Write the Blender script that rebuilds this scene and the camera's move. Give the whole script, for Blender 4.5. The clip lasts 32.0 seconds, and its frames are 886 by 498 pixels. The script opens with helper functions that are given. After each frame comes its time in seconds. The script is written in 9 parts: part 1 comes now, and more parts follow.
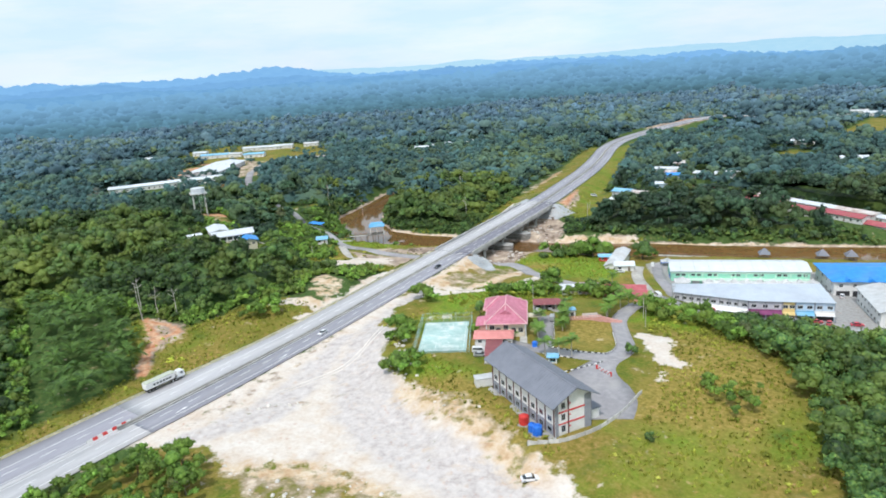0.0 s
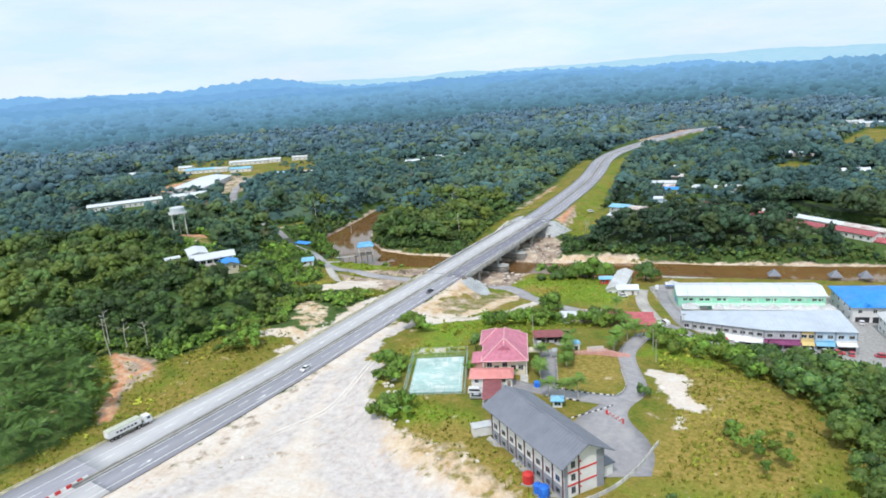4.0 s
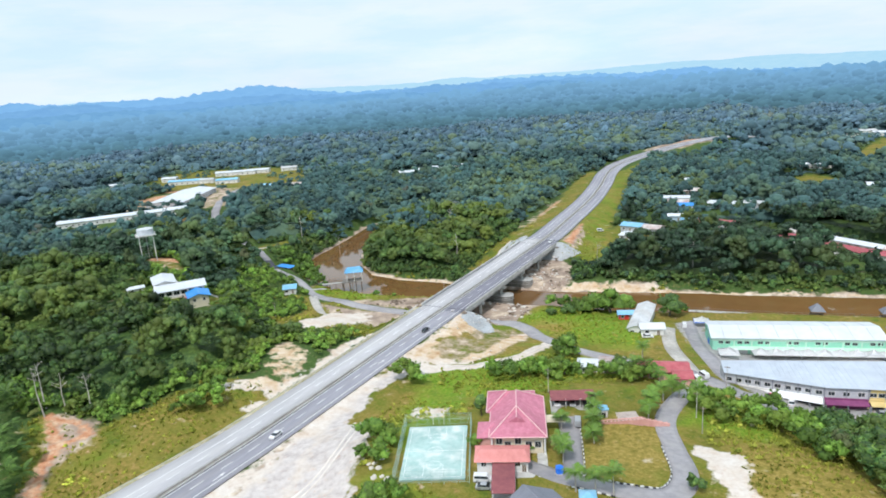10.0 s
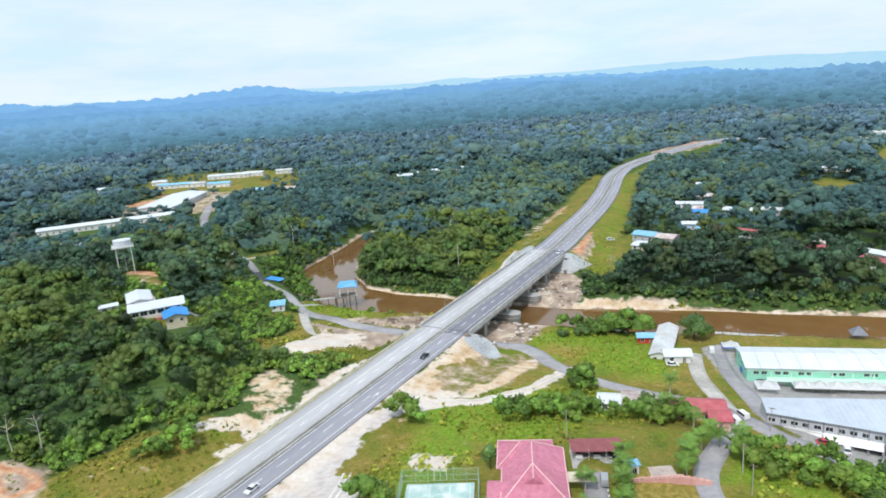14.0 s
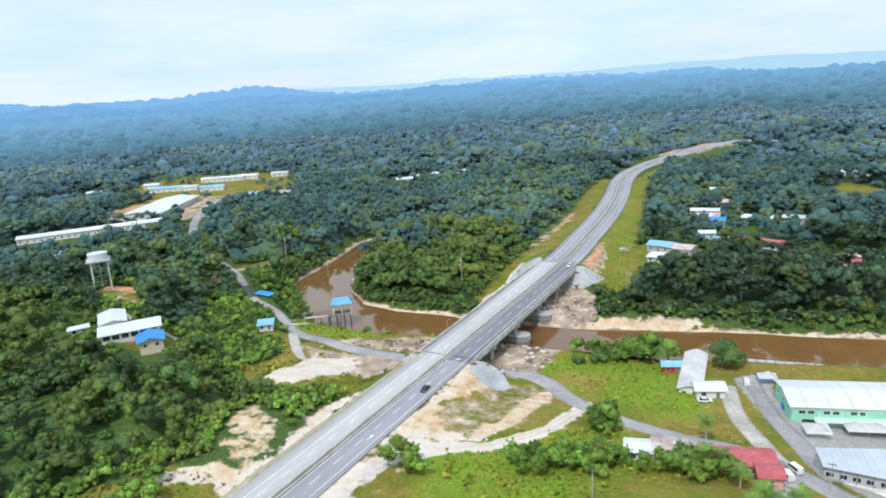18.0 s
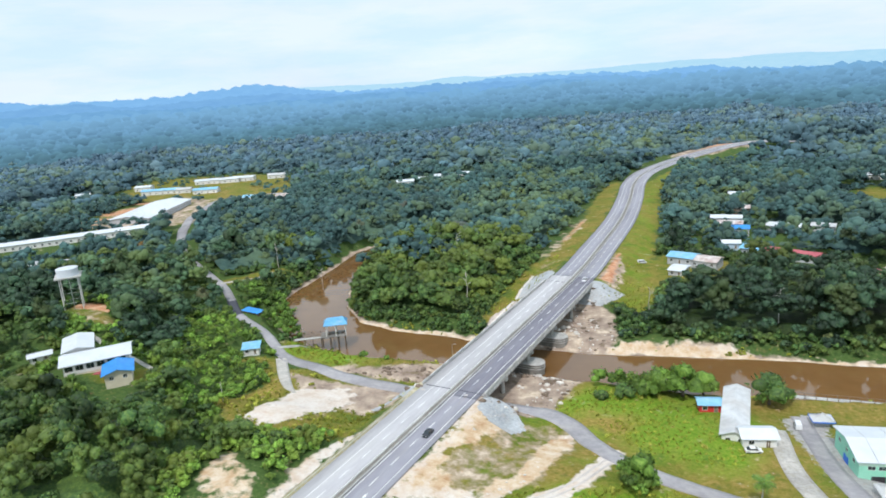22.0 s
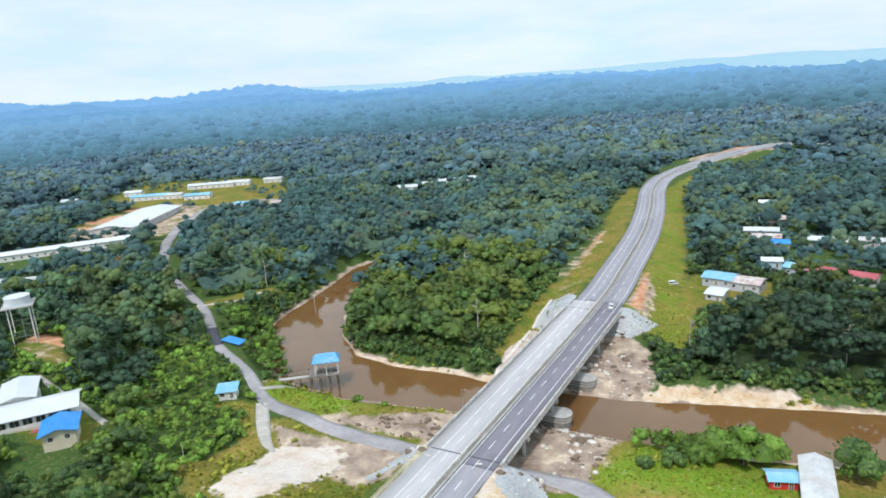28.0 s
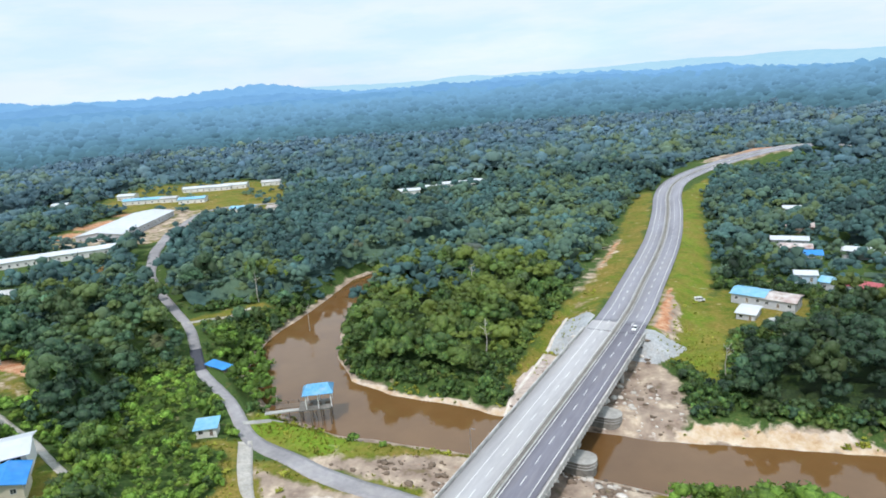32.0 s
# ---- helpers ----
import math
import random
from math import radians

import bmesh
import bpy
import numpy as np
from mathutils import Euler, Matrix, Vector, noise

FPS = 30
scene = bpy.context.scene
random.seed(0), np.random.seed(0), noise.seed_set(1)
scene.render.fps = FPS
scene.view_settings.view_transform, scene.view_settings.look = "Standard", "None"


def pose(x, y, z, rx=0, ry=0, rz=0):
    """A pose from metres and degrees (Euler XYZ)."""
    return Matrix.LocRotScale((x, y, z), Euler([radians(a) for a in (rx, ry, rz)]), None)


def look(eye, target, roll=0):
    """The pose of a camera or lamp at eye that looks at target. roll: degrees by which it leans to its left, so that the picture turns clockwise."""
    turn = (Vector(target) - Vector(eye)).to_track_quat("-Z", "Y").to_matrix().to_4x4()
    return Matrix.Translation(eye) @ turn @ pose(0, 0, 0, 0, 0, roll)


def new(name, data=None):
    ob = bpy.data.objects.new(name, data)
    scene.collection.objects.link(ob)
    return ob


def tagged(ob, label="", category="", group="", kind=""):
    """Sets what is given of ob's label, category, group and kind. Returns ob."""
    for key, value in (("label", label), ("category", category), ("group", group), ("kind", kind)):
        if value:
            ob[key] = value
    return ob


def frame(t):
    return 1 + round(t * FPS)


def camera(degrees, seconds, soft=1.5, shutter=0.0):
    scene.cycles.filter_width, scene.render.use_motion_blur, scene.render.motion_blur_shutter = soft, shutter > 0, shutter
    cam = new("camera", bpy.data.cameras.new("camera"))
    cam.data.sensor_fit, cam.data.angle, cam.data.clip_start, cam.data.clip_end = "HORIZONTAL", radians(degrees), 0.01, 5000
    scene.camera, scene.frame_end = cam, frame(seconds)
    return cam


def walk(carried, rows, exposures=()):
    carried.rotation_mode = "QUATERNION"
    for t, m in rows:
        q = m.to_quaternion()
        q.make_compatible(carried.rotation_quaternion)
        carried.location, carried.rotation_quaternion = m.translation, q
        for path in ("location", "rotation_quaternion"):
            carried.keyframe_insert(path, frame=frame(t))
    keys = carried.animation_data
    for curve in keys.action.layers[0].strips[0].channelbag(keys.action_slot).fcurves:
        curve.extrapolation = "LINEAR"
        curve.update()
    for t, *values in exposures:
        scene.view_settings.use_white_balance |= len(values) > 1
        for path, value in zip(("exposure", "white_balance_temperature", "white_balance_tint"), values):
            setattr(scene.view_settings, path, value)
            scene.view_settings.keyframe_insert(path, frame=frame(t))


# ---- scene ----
cam = camera(67.6, 32.0, soft=1.8)
METRES, EYE, TILT, LEAN, TURN = 210.0, 97.2, 0.0, 0.0, 30.7
ROWS = [
    (0.0, 0.0, 0.0, 0.0, -1.09, -15.68, 3.9),
    (0.5, 0.0001, 0.0071, -0.0001, -1.27, -15.61, 3.93),
    (1.0, 0.0003, 0.0153, 0.0004, -1.4, -15.55, 3.96),
    (1.5, 0.0001, 0.0261, 0.0011, -1.53, -15.46, 3.98),
    (2.0, 0.0002, 0.0373, 0.0022, -1.62, -15.38, 4.0),
    (2.5, 0.0003, 0.0508, 0.0031, -1.72, -15.29, 4.03),
    (3.0, 0.0006, 0.064, 0.0037, -1.79, -15.13, 4.06),
    (3.5, 0.001, 0.0786, 0.0041, -1.84, -14.97, 4.1),
    (5.5, 0.0022, 0.1392, 0.0051, -2.01, -14.61, 4.16),
    (6.0, 0.0025, 0.1546, 0.0053, -2.03, -14.58, 4.17),
    (6.5, 0.0029, 0.1712, 0.006, -2.07, -14.54, 4.17),
    (7.0, 0.0034, 0.1868, 0.0065, -2.1, -14.51, 4.17),
    (7.5, 0.0035, 0.2037, 0.0068, -2.16, -14.47, 4.15),
    (8.0, 0.0037, 0.2194, 0.007, -2.18, -14.43, 4.14),
    (8.5, 0.0036, 0.2366, 0.0066, -2.22, -14.38, 4.12),
    (9.0, 0.004, 0.2522, 0.0067, -2.24, -14.36, 4.12),
    (9.5, 0.0043, 0.2694, 0.0066, -2.26, -14.34, 4.11),
    (10.0, 0.0044, 0.2851, 0.0064, -2.29, -14.32, 4.09),
    (10.5, 0.0046, 0.3018, 0.0063, -2.31, -14.31, 4.1),
    (11.0, 0.0047, 0.3177, 0.0059, -2.33, -14.3, 4.1),
    (11.5, 0.0048, 0.3346, 0.0054, -2.36, -14.29, 4.09),
    (12.0, 0.0048, 0.3502, 0.0048, -2.37, -14.3, 4.1),
    (12.5, 0.0049, 0.367, 0.0044, -2.38, -14.29, 4.1),
    (13.0, 0.005, 0.3826, 0.0041, -2.39, -14.28, 4.09),
    (13.5, 0.005, 0.3994, 0.004, -2.39, -14.28, 4.09),
    (14.0, 0.0052, 0.4149, 0.0037, -2.39, -14.28, 4.09),
    (14.5, 0.0053, 0.4316, 0.0035, -2.39, -14.28, 4.09),
    (16.5, 0.0062, 0.4953, 0.0042, -2.39, -14.31, 4.09),
    (17.0, 0.0061, 0.5106, 0.004, -2.39, -14.3, 4.09),
    (17.5, 0.0062, 0.5272, 0.004, -2.38, -14.3, 4.09),
    (18.0, 0.0061, 0.5424, 0.0038, -2.38, -14.28, 4.09),
    (18.5, 0.0064, 0.5591, 0.0036, -2.38, -14.29, 4.08),
    (19.0, 0.0066, 0.5744, 0.0035, -2.37, -14.31, 4.08),
    (19.5, 0.0065, 0.5911, 0.0035, -2.35, -14.33, 4.07),
    (20.0, 0.0068, 0.6065, 0.0037, -2.33, -14.37, 4.07),
    (20.5, 0.0065, 0.6361, 0.0034, -2.3, -14.39, 4.08),
    (21.0, 0.0067, 0.6515, 0.0033, -2.28, -14.39, 4.09),
    (21.5, 0.0067, 0.6679, 0.0032, -2.26, -14.4, 4.1),
    (22.0, 0.0068, 0.6832, 0.0028, -2.24, -14.39, 4.11),
    (22.5, 0.007, 0.6995, 0.003, -2.22, -14.41, 4.12),
    (23.0, 0.0068, 0.7148, 0.0026, -2.22, -14.41, 4.13),
    (23.5, 0.007, 0.7313, 0.0025, -2.19, -14.41, 4.15),
    (24.0, 0.0067, 0.7465, 0.0023, -2.18, -14.4, 4.14),
    (24.5, 0.0067, 0.7631, 0.002, -2.15, -14.39, 4.16),
    (25.0, 0.0067, 0.7783, 0.002, -2.12, -14.39, 4.16),
    (25.5, 0.0067, 0.7949, 0.0018, -2.1, -14.41, 4.17),
    (27.5, 0.0075, 0.8574, 0.0015, -1.97, -14.41, 4.19),
    (28.0, 0.0074, 0.8729, 0.0011, -1.93, -14.4, 4.17),
    (28.5, 0.0074, 0.8894, 0.0007, -1.89, -14.42, 4.17),
    (29.0, 0.0075, 0.9047, 0.0004, -1.85, -14.43, 4.19),
    (29.5, 0.0075, 0.9212, -0.0002, -1.81, -14.44, 4.19),
    (30.0, 0.0076, 0.9363, -0.0003, -1.79, -14.44, 4.2),
    (30.5, 0.0077, 0.9528, -0.0007, -1.76, -14.45, 4.21),
    (31.0, 0.0079, 0.968, -0.001, -1.75, -14.45, 4.24),
    (31.5, 0.008, 0.9844, -0.0012, -1.74, -14.44, 4.26),
    (32.0, 0.0077, 0.9996, -0.0012, -1.67, -14.42, 4.27),
]
walk(cam, [(t, pose(0, 0, EYE, TILT, LEAN, TURN) @ pose(METRES * x, METRES * y, METRES * z, 90 + pitch, roll, yaw)) for t, x, y, z, yaw, pitch, roll in ROWS])

# ---- sky and sun ----
SUN_EL, SUN_AZ = 56.0, 172.0        # degrees; azimuth from +y towards +x
world = bpy.data.worlds.new("sky")
scene.world = world
world.use_nodes = True
wn, wl = world.node_tree.nodes, world.node_tree.links
wn.clear()
w_out, w_bg = wn.new("ShaderNodeOutputWorld"), wn.new("ShaderNodeBackground")
w_sky = wn.new("ShaderNodeTexSky")
w_sky.sky_type, w_sky.sun_disc = "NISHITA", False
w_sky.sun_elevation, w_sky.sun_rotation = radians(SUN_EL), radians(SUN_AZ)
w_sky.air_density, w_sky.dust_density, w_sky.ozone_density = 1.0, 1.5, 2.0
w_co, w_map = wn.new("ShaderNodeTexCoord"), wn.new("ShaderNodeMapping")
w_map.inputs["Scale"].default_value = (1.3, 1.3, 7.0)
w_noise = wn.new("ShaderNodeTexNoise")
w_noise.inputs["Scale"].default_value, w_noise.inputs["Detail"].default_value = 2.2, 6.0
w_ramp = wn.new("ShaderNodeValToRGB")
w_ramp.color_ramp.elements[0].position, w_ramp.color_ramp.elements[1].position = 0.28, 0.72
w_ramp.color_ramp.elements[0].color = (0.86, 0.86, 0.86, 1)
w_mix = wn.new("ShaderNodeMix")
w_mix.data_type = "RGBA"
w_cloud, w_noise2 = wn.new("ShaderNodeValToRGB"), wn.new("ShaderNodeTexNoise")    # thin bright cloud with bluer gaps
w_noise2.inputs["Scale"].default_value, w_noise2.inputs["Detail"].default_value, w_noise2.inputs["Roughness"].default_value = 3.4, 7.0, 0.6
w_cloud.color_ramp.elements[0].position, w_cloud.color_ramp.elements[0].color = 0.36, (0.66, 0.865, 1.03, 1)
w_cloud.color_ramp.elements[1].position, w_cloud.color_ramp.elements[1].color = 0.60, (0.80, 0.92, 1.04, 1)
w_gain = wn.new("ShaderNodeVectorMath")
w_gain.operation = "SCALE"
w_gain.inputs["Scale"].default_value = 10.1
wl.new(w_map.outputs["Vector"], w_noise2.inputs["Vector"])
wl.new(w_noise2.outputs["Fac"], w_cloud.inputs["Fac"])
wl.new(w_cloud.outputs["Color"], w_gain.inputs[0])
wl.new(w_gain.outputs["Vector"], w_mix.inputs["B"])
wl.new(w_co.outputs["Generated"], w_map.inputs["Vector"])
wl.new(w_map.outputs["Vector"], w_noise.inputs["Vector"])
wl.new(w_noise.outputs["Fac"], w_ramp.inputs["Fac"])
wl.new(w_ramp.outputs["Color"], w_mix.inputs["Factor"])
wl.new(w_sky.outputs["Color"], w_mix.inputs["A"])
wl.new(w_mix.outputs["Result"], w_bg.inputs["Color"])
w_bg.inputs["Strength"].default_value = 0.105
wl.new(w_bg.outputs["Background"], w_out.inputs["Surface"])
sun = new("sun", bpy.data.lights.new("sun", "SUN"))
sun.data.energy, sun.data.angle, sun.data.color = 2.7, radians(3.0), (1.0, 0.965, 0.965)
_az, _el = radians(SUN_AZ), radians(SUN_EL)
sun.matrix_world = look((200 * math.sin(_az) * math.cos(_el), 200 * math.cos(_az) * math.cos(_el), 200 * math.sin(_el)), (0, 0, 0))

# ---- materials ----
def material(name, stops, scale=1.0, rough=0.8, metal=0.0, bump=0.0, bump_scale=8.0, patch=0.12, dirt=None, dirt_amount=0.0, island=0.0, objrand=0.0, spec=0.3, stretch=(1, 1, 1), trans=0.0, tint=False, sheen=0.0, sheen_tint=(1, 1, 1)):
    """A surface with colours from stops along fine noise, larger patches of darker tone, stains and relief."""
    m = bpy.data.materials.new(name)
    m.use_nodes = True
    n, l = m.node_tree.nodes, m.node_tree.links
    b = n["Principled BSDF"]
    co, mp = n.new("ShaderNodeTexCoord"), n.new("ShaderNodeMapping")
    geo = n.new("ShaderNodeNewGeometry")
    mp.inputs["Scale"].default_value = stretch
    l.new(geo.outputs["Position"], mp.inputs["Vector"])
    fine = n.new("ShaderNodeTexNoise")
    fine.inputs["Scale"].default_value, fine.inputs["Detail"].default_value, fine.inputs["Roughness"].default_value = scale, 8.0, 0.65
    l.new(mp.outputs["Vector"], fine.inputs["Vector"])
    ramp = n.new("ShaderNodeValToRGB")
    els = ramp.color_ramp.elements
    while len(els) < len(stops):
        els.new(0.5)
    for i, c in enumerate(stops):
        els[i].position = 0.32 + 0.36 * i / max(1, len(stops) - 1)
        els[i].color = (*c, 1)
    l.new(fine.outputs["Fac"], ramp.inputs["Fac"])
    col = ramp.outputs["Color"]
    big = n.new("ShaderNodeTexNoise")
    big.inputs["Scale"].default_value, big.inputs["Detail"].default_value = scale * 0.09, 4.0
    l.new(mp.outputs["Vector"], big.inputs["Vector"])
    hsv = n.new("ShaderNodeHueSaturation")
    rng = n.new("ShaderNodeMapRange")
    rng.inputs["From Min"].default_value, rng.inputs["From Max"].default_value = 0.3, 0.7
    rng.inputs["To Min"].default_value, rng.inputs["To Max"].default_value = 1.0 - patch * 2, 1.0 + patch * 2
    l.new(big.outputs["Fac"], rng.inputs["Value"])
    val = rng.outputs["Result"]
    for amount, sock in ((island, geo.outputs["Random Per Island"]), (objrand, None)):
        if not amount:
            continue
        if sock is None:
            sock = n.new("ShaderNodeObjectInfo").outputs["Random"]
        r2, mul = n.new("ShaderNodeMapRange"), n.new("ShaderNodeMath")
        r2.inputs["To Min"].default_value, r2.inputs["To Max"].default_value = 1 - amount, 1 + amount
        mul.operation = "MULTIPLY"
        l.new(sock, r2.inputs["Value"])
        l.new(r2.outputs["Result"], mul.inputs[0])
        l.new(val, mul.inputs[1])
        val = mul.outputs["Value"]
    l.new(val, hsv.inputs["Value"])
    l.new(col, hsv.inputs["Color"])
    col = hsv.outputs["Color"]
    if dirt:
        st, sr, mx = n.new("ShaderNodeTexNoise"), n.new("ShaderNodeMapRange"), n.new("ShaderNodeMix")
        st.inputs["Scale"].default_value, st.inputs["Detail"].default_value = scale * 0.35, 7.0
        l.new(mp.outputs["Vector"], st.inputs["Vector"])
        sr.inputs["From Min"].default_value, sr.inputs["From Max"].default_value = 0.48, 0.72
        sr.inputs["To Max"].default_value = dirt_amount
        l.new(st.outputs["Fac"], sr.inputs["Value"])
        mx.data_type = "RGBA"
        mx.inputs["B"].default_value = (*dirt, 1)
        l.new(sr.outputs["Result"], mx.inputs["Factor"])
        l.new(col, mx.inputs["A"])
        col = mx.outputs["Result"]
    if tint:        # each plant has its own tone: value in red, yellowing in green, browning in blue
        at, sp, mu = n.new("ShaderNodeAttribute"), n.new("ShaderNodeSeparateColor"), n.new("ShaderNodeHueSaturation")
        at.attribute_name = "tone"
        l.new(at.outputs["Color"], sp.inputs["Color"])
        l.new(sp.outputs["Red"], mu.inputs["Value"])
        l.new(col, mu.inputs["Color"])
        col = mu.outputs["Color"]
        for ch, c in (("Green", (0.17, 0.21, 0.03)), ("Blue", (0.16, 0.12, 0.07))):
            mx = n.new("ShaderNodeMix")
            mx.data_type = "RGBA"
            mx.inputs["B"].default_value = (*c, 1)
            l.new(sp.outputs[ch], mx.inputs["Factor"])
            l.new(col, mx.inputs["A"])
            col = mx.outputs["Result"]
    l.new(col, b.inputs["Base Color"])
    b.inputs["Sheen Weight"].default_value, b.inputs["Sheen Roughness"].default_value, b.inputs["Sheen Tint"].default_value = sheen, 0.5, (*sheen_tint, 1)
    b.inputs["Roughness"].default_value, b.inputs["Metallic"].default_value = rough, metal
    b.inputs["Specular IOR Level"].default_value = spec
    if bump:
        bt, bp = n.new("ShaderNodeTexNoise"), n.new("ShaderNodeBump")
        bt.inputs["Scale"].default_value, bt.inputs["Detail"].default_value = bump_scale, 6.0
        l.new(mp.outputs["Vector"], bt.inputs["Vector"])
        bp.inputs["Strength"].default_value, bp.inputs["Distance"].default_value = 0.8, bump
        l.new(bt.outputs["Fac"], bp.inputs["Height"])
        l.new(bp.outputs["Normal"], b.inputs["Normal"])
    if trans:
        b.inputs["Transmission Weight"].default_value = trans
    return m


M = {}
M["asphalt"] = material("asphalt", [(0.29, 0.285, 0.32), (0.36, 0.355, 0.39)], 0.9, 0.85, patch=0.08, dirt=(0.34, 0.32, 0.30), dirt_amount=0.35, stretch=(1, 0.12, 1))
M["pale_asphalt"] = material("pale_asphalt", [(0.43, 0.42, 0.43), (0.52, 0.51, 0.515)], 0.9, 0.9, patch=0.06, dirt=(0.54, 0.52, 0.49), dirt_amount=0.4, stretch=(1, 0.12, 1))
M["deck_asphalt"] = material("deck_asphalt", [(0.185, 0.18, 0.215), (0.245, 0.24, 0.275)], 0.9, 0.85, patch=0.1, dirt=(0.27, 0.25, 0.25), dirt_amount=0.4, stretch=(1, 0.12, 1))
M["lane_paint"] = material("lane_paint", [(0.72, 0.72, 0.70), (0.82, 0.82, 0.80)], 1.5, 0.7, patch=0.05)
M["old_tarmac"] = material("old_tarmac", [(0.27, 0.26, 0.27), (0.36, 0.345, 0.35)], 0.6, 0.9, patch=0.1, dirt=(0.48, 0.45, 0.42), dirt_amount=0.4)
M["fresh_tarmac"] = material("fresh_tarmac", [(0.05, 0.055, 0.07), (0.09, 0.09, 0.11)], 1.5, 0.8, patch=0.05)
M["concrete"] = material("concrete", [(0.38, 0.375, 0.35), (0.52, 0.51, 0.48)], 0.8, 0.9, bump=0.02, patch=0.1, dirt=(0.2, 0.19, 0.17), dirt_amount=0.5)
M["dark_concrete"] = material("dark_concrete", [(0.17, 0.16, 0.14), (0.3, 0.28, 0.25)], 0.9, 0.9, patch=0.12)
M["white_roof"] = material("white_roof", [(0.58, 0.62, 0.65), (0.68, 0.71, 0.74)], 0.25, 0.5, patch=0.04, dirt=(0.5, 0.5, 0.48), dirt_amount=0.3)
M["grey_roof"] = material("grey_roof", [(0.17, 0.18, 0.21), (0.215, 0.225, 0.26)], 0.3, 0.55, patch=0.04)
M["pink_roof"] = material("pink_roof", [(0.46, 0.14, 0.20), (0.60, 0.23, 0.30)], 0.9, 0.6, patch=0.06, dirt=(0.3, 0.12, 0.12), dirt_amount=0.3)
M["salmon_roof"] = material("salmon_roof", [(0.62, 0.22, 0.2), (0.74, 0.31, 0.28)], 0.6, 0.6, patch=0.06)
M["maroon_roof"] = material("maroon_roof", [(0.2, 0.06, 0.07), (0.3, 0.1, 0.1)], 0.6, 0.6, patch=0.08)
M["red_roof"] = material("red_roof", [(0.36, 0.07, 0.09), (0.48, 0.14, 0.15)], 0.5, 0.6, patch=0.1, dirt=(0.3, 0.14, 0.1), dirt_amount=0.4)
M["blue_roof"] = material("blue_roof", [(0.02, 0.22, 0.62), (0.05, 0.31, 0.75)], 0.4, 0.5, patch=0.05, dirt=(0.2, 0.3, 0.45), dirt_amount=0.25)
M["pale_blue_roof"] = material("pale_blue_roof", [(0.16, 0.42, 0.62), (0.26, 0.54, 0.74)], 0.5, 0.5, patch=0.06, dirt=(0.5, 0.55, 0.55), dirt_amount=0.3)
M["rusty_roof"] = material("rusty_roof", [(0.3, 0.2, 0.16), (0.55, 0.5, 0.47), (0.62, 0.6, 0.58)], 0.35, 0.7, patch=0.1, dirt=(0.28, 0.1, 0.08), dirt_amount=0.6)
M["weathered_blue"] = material("weathered_blue", [(0.06, 0.26, 0.50), (0.16, 0.40, 0.62)], 0.8, 0.55, patch=0.1, dirt=(0.45, 0.5, 0.52), dirt_amount=0.5)
M["shop_roof"] = material("shop_roof", [(0.44, 0.49, 0.55), (0.53, 0.58, 0.64)], 0.3, 0.5, patch=0.05, dirt=(0.36, 0.38, 0.42), dirt_amount=0.35)
M["tin_roof"] = material("tin_roof", [(0.45, 0.46, 0.46), (0.62, 0.63, 0.63)], 0.4, 0.5, patch=0.08, dirt=(0.35, 0.28, 0.22), dirt_amount=0.35)
M["white_wall"] = material("white_wall", [(0.68, 0.67, 0.64), (0.8, 0.79, 0.77)], 0.5, 0.85, patch=0.04, dirt=(0.5, 0.47, 0.42), dirt_amount=0.3)
M["mint_wall"] = material("mint_wall", [(0.28, 0.66, 0.48), (0.36, 0.74, 0.56)], 0.4, 0.8, patch=0.04, dirt=(0.4, 0.55, 0.45), dirt_amount=0.3)
M["cream_wall"] = material("cream_wall", [(0.62, 0.55, 0.42), (0.72, 0.65, 0.5)], 0.5, 0.85, patch=0.05)
M["yellow_wall"] = material("yellow_wall", [(0.66, 0.5, 0.2), (0.76, 0.6, 0.28)], 0.5, 0.85, patch=0.05)
M["grey_wall"] = material("grey_wall", [(0.24, 0.25, 0.28), (0.34, 0.35, 0.38)], 0.5, 0.85, patch=0.05)
M["pink_wall"] = material("pink_wall", [(0.6, 0.3, 0.26), (0.7, 0.4, 0.35)], 0.5, 0.85, patch=0.05)
M["purple_wall"] = material("purple_wall", [(0.2, 0.05, 0.14), (0.3, 0.09, 0.2)], 0.5, 0.8, patch=0.05)
M["red_paint"] = material("red_paint", [(0.55, 0.03, 0.03), (0.68, 0.07, 0.06)], 0.8, 0.5, patch=0.05)
M["blue_paint"] = material("blue_paint", [(0.02, 0.14, 0.62), (0.04, 0.22, 0.75)], 0.8, 0.5, patch=0.05)
M["wood"] = material("wood", [(0.12, 0.085, 0.06), (0.26, 0.2, 0.15)], 1.5, 0.85, patch=0.1, stretch=(1, 1, 4))
M["pale_bark"] = material("pale_bark", [(0.34, 0.31, 0.27), (0.55, 0.52, 0.47)], 1.2, 0.9, patch=0.1, stretch=(1, 1, 0.3))
M["bark"] = material("bark", [(0.1, 0.08, 0.06), (0.22, 0.18, 0.14)], 1.2, 0.9, patch=0.1, stretch=(1, 1, 0.3))
M["steel"] = material("steel", [(0.45, 0.46, 0.47), (0.58, 0.59, 0.6)], 0.8, 0.4, metal=0.7, patch=0.05)
M["dark_metal"] = material("dark_metal", [(0.03, 0.03, 0.035), (0.07, 0.07, 0.075)], 0.8, 0.5, metal=0.2, patch=0.05)
M["window_glass"] = material("window_glass", [(0.015, 0.02, 0.025), (0.035, 0.045, 0.05)], 0.3, 0.08, patch=0.1, spec=0.8)
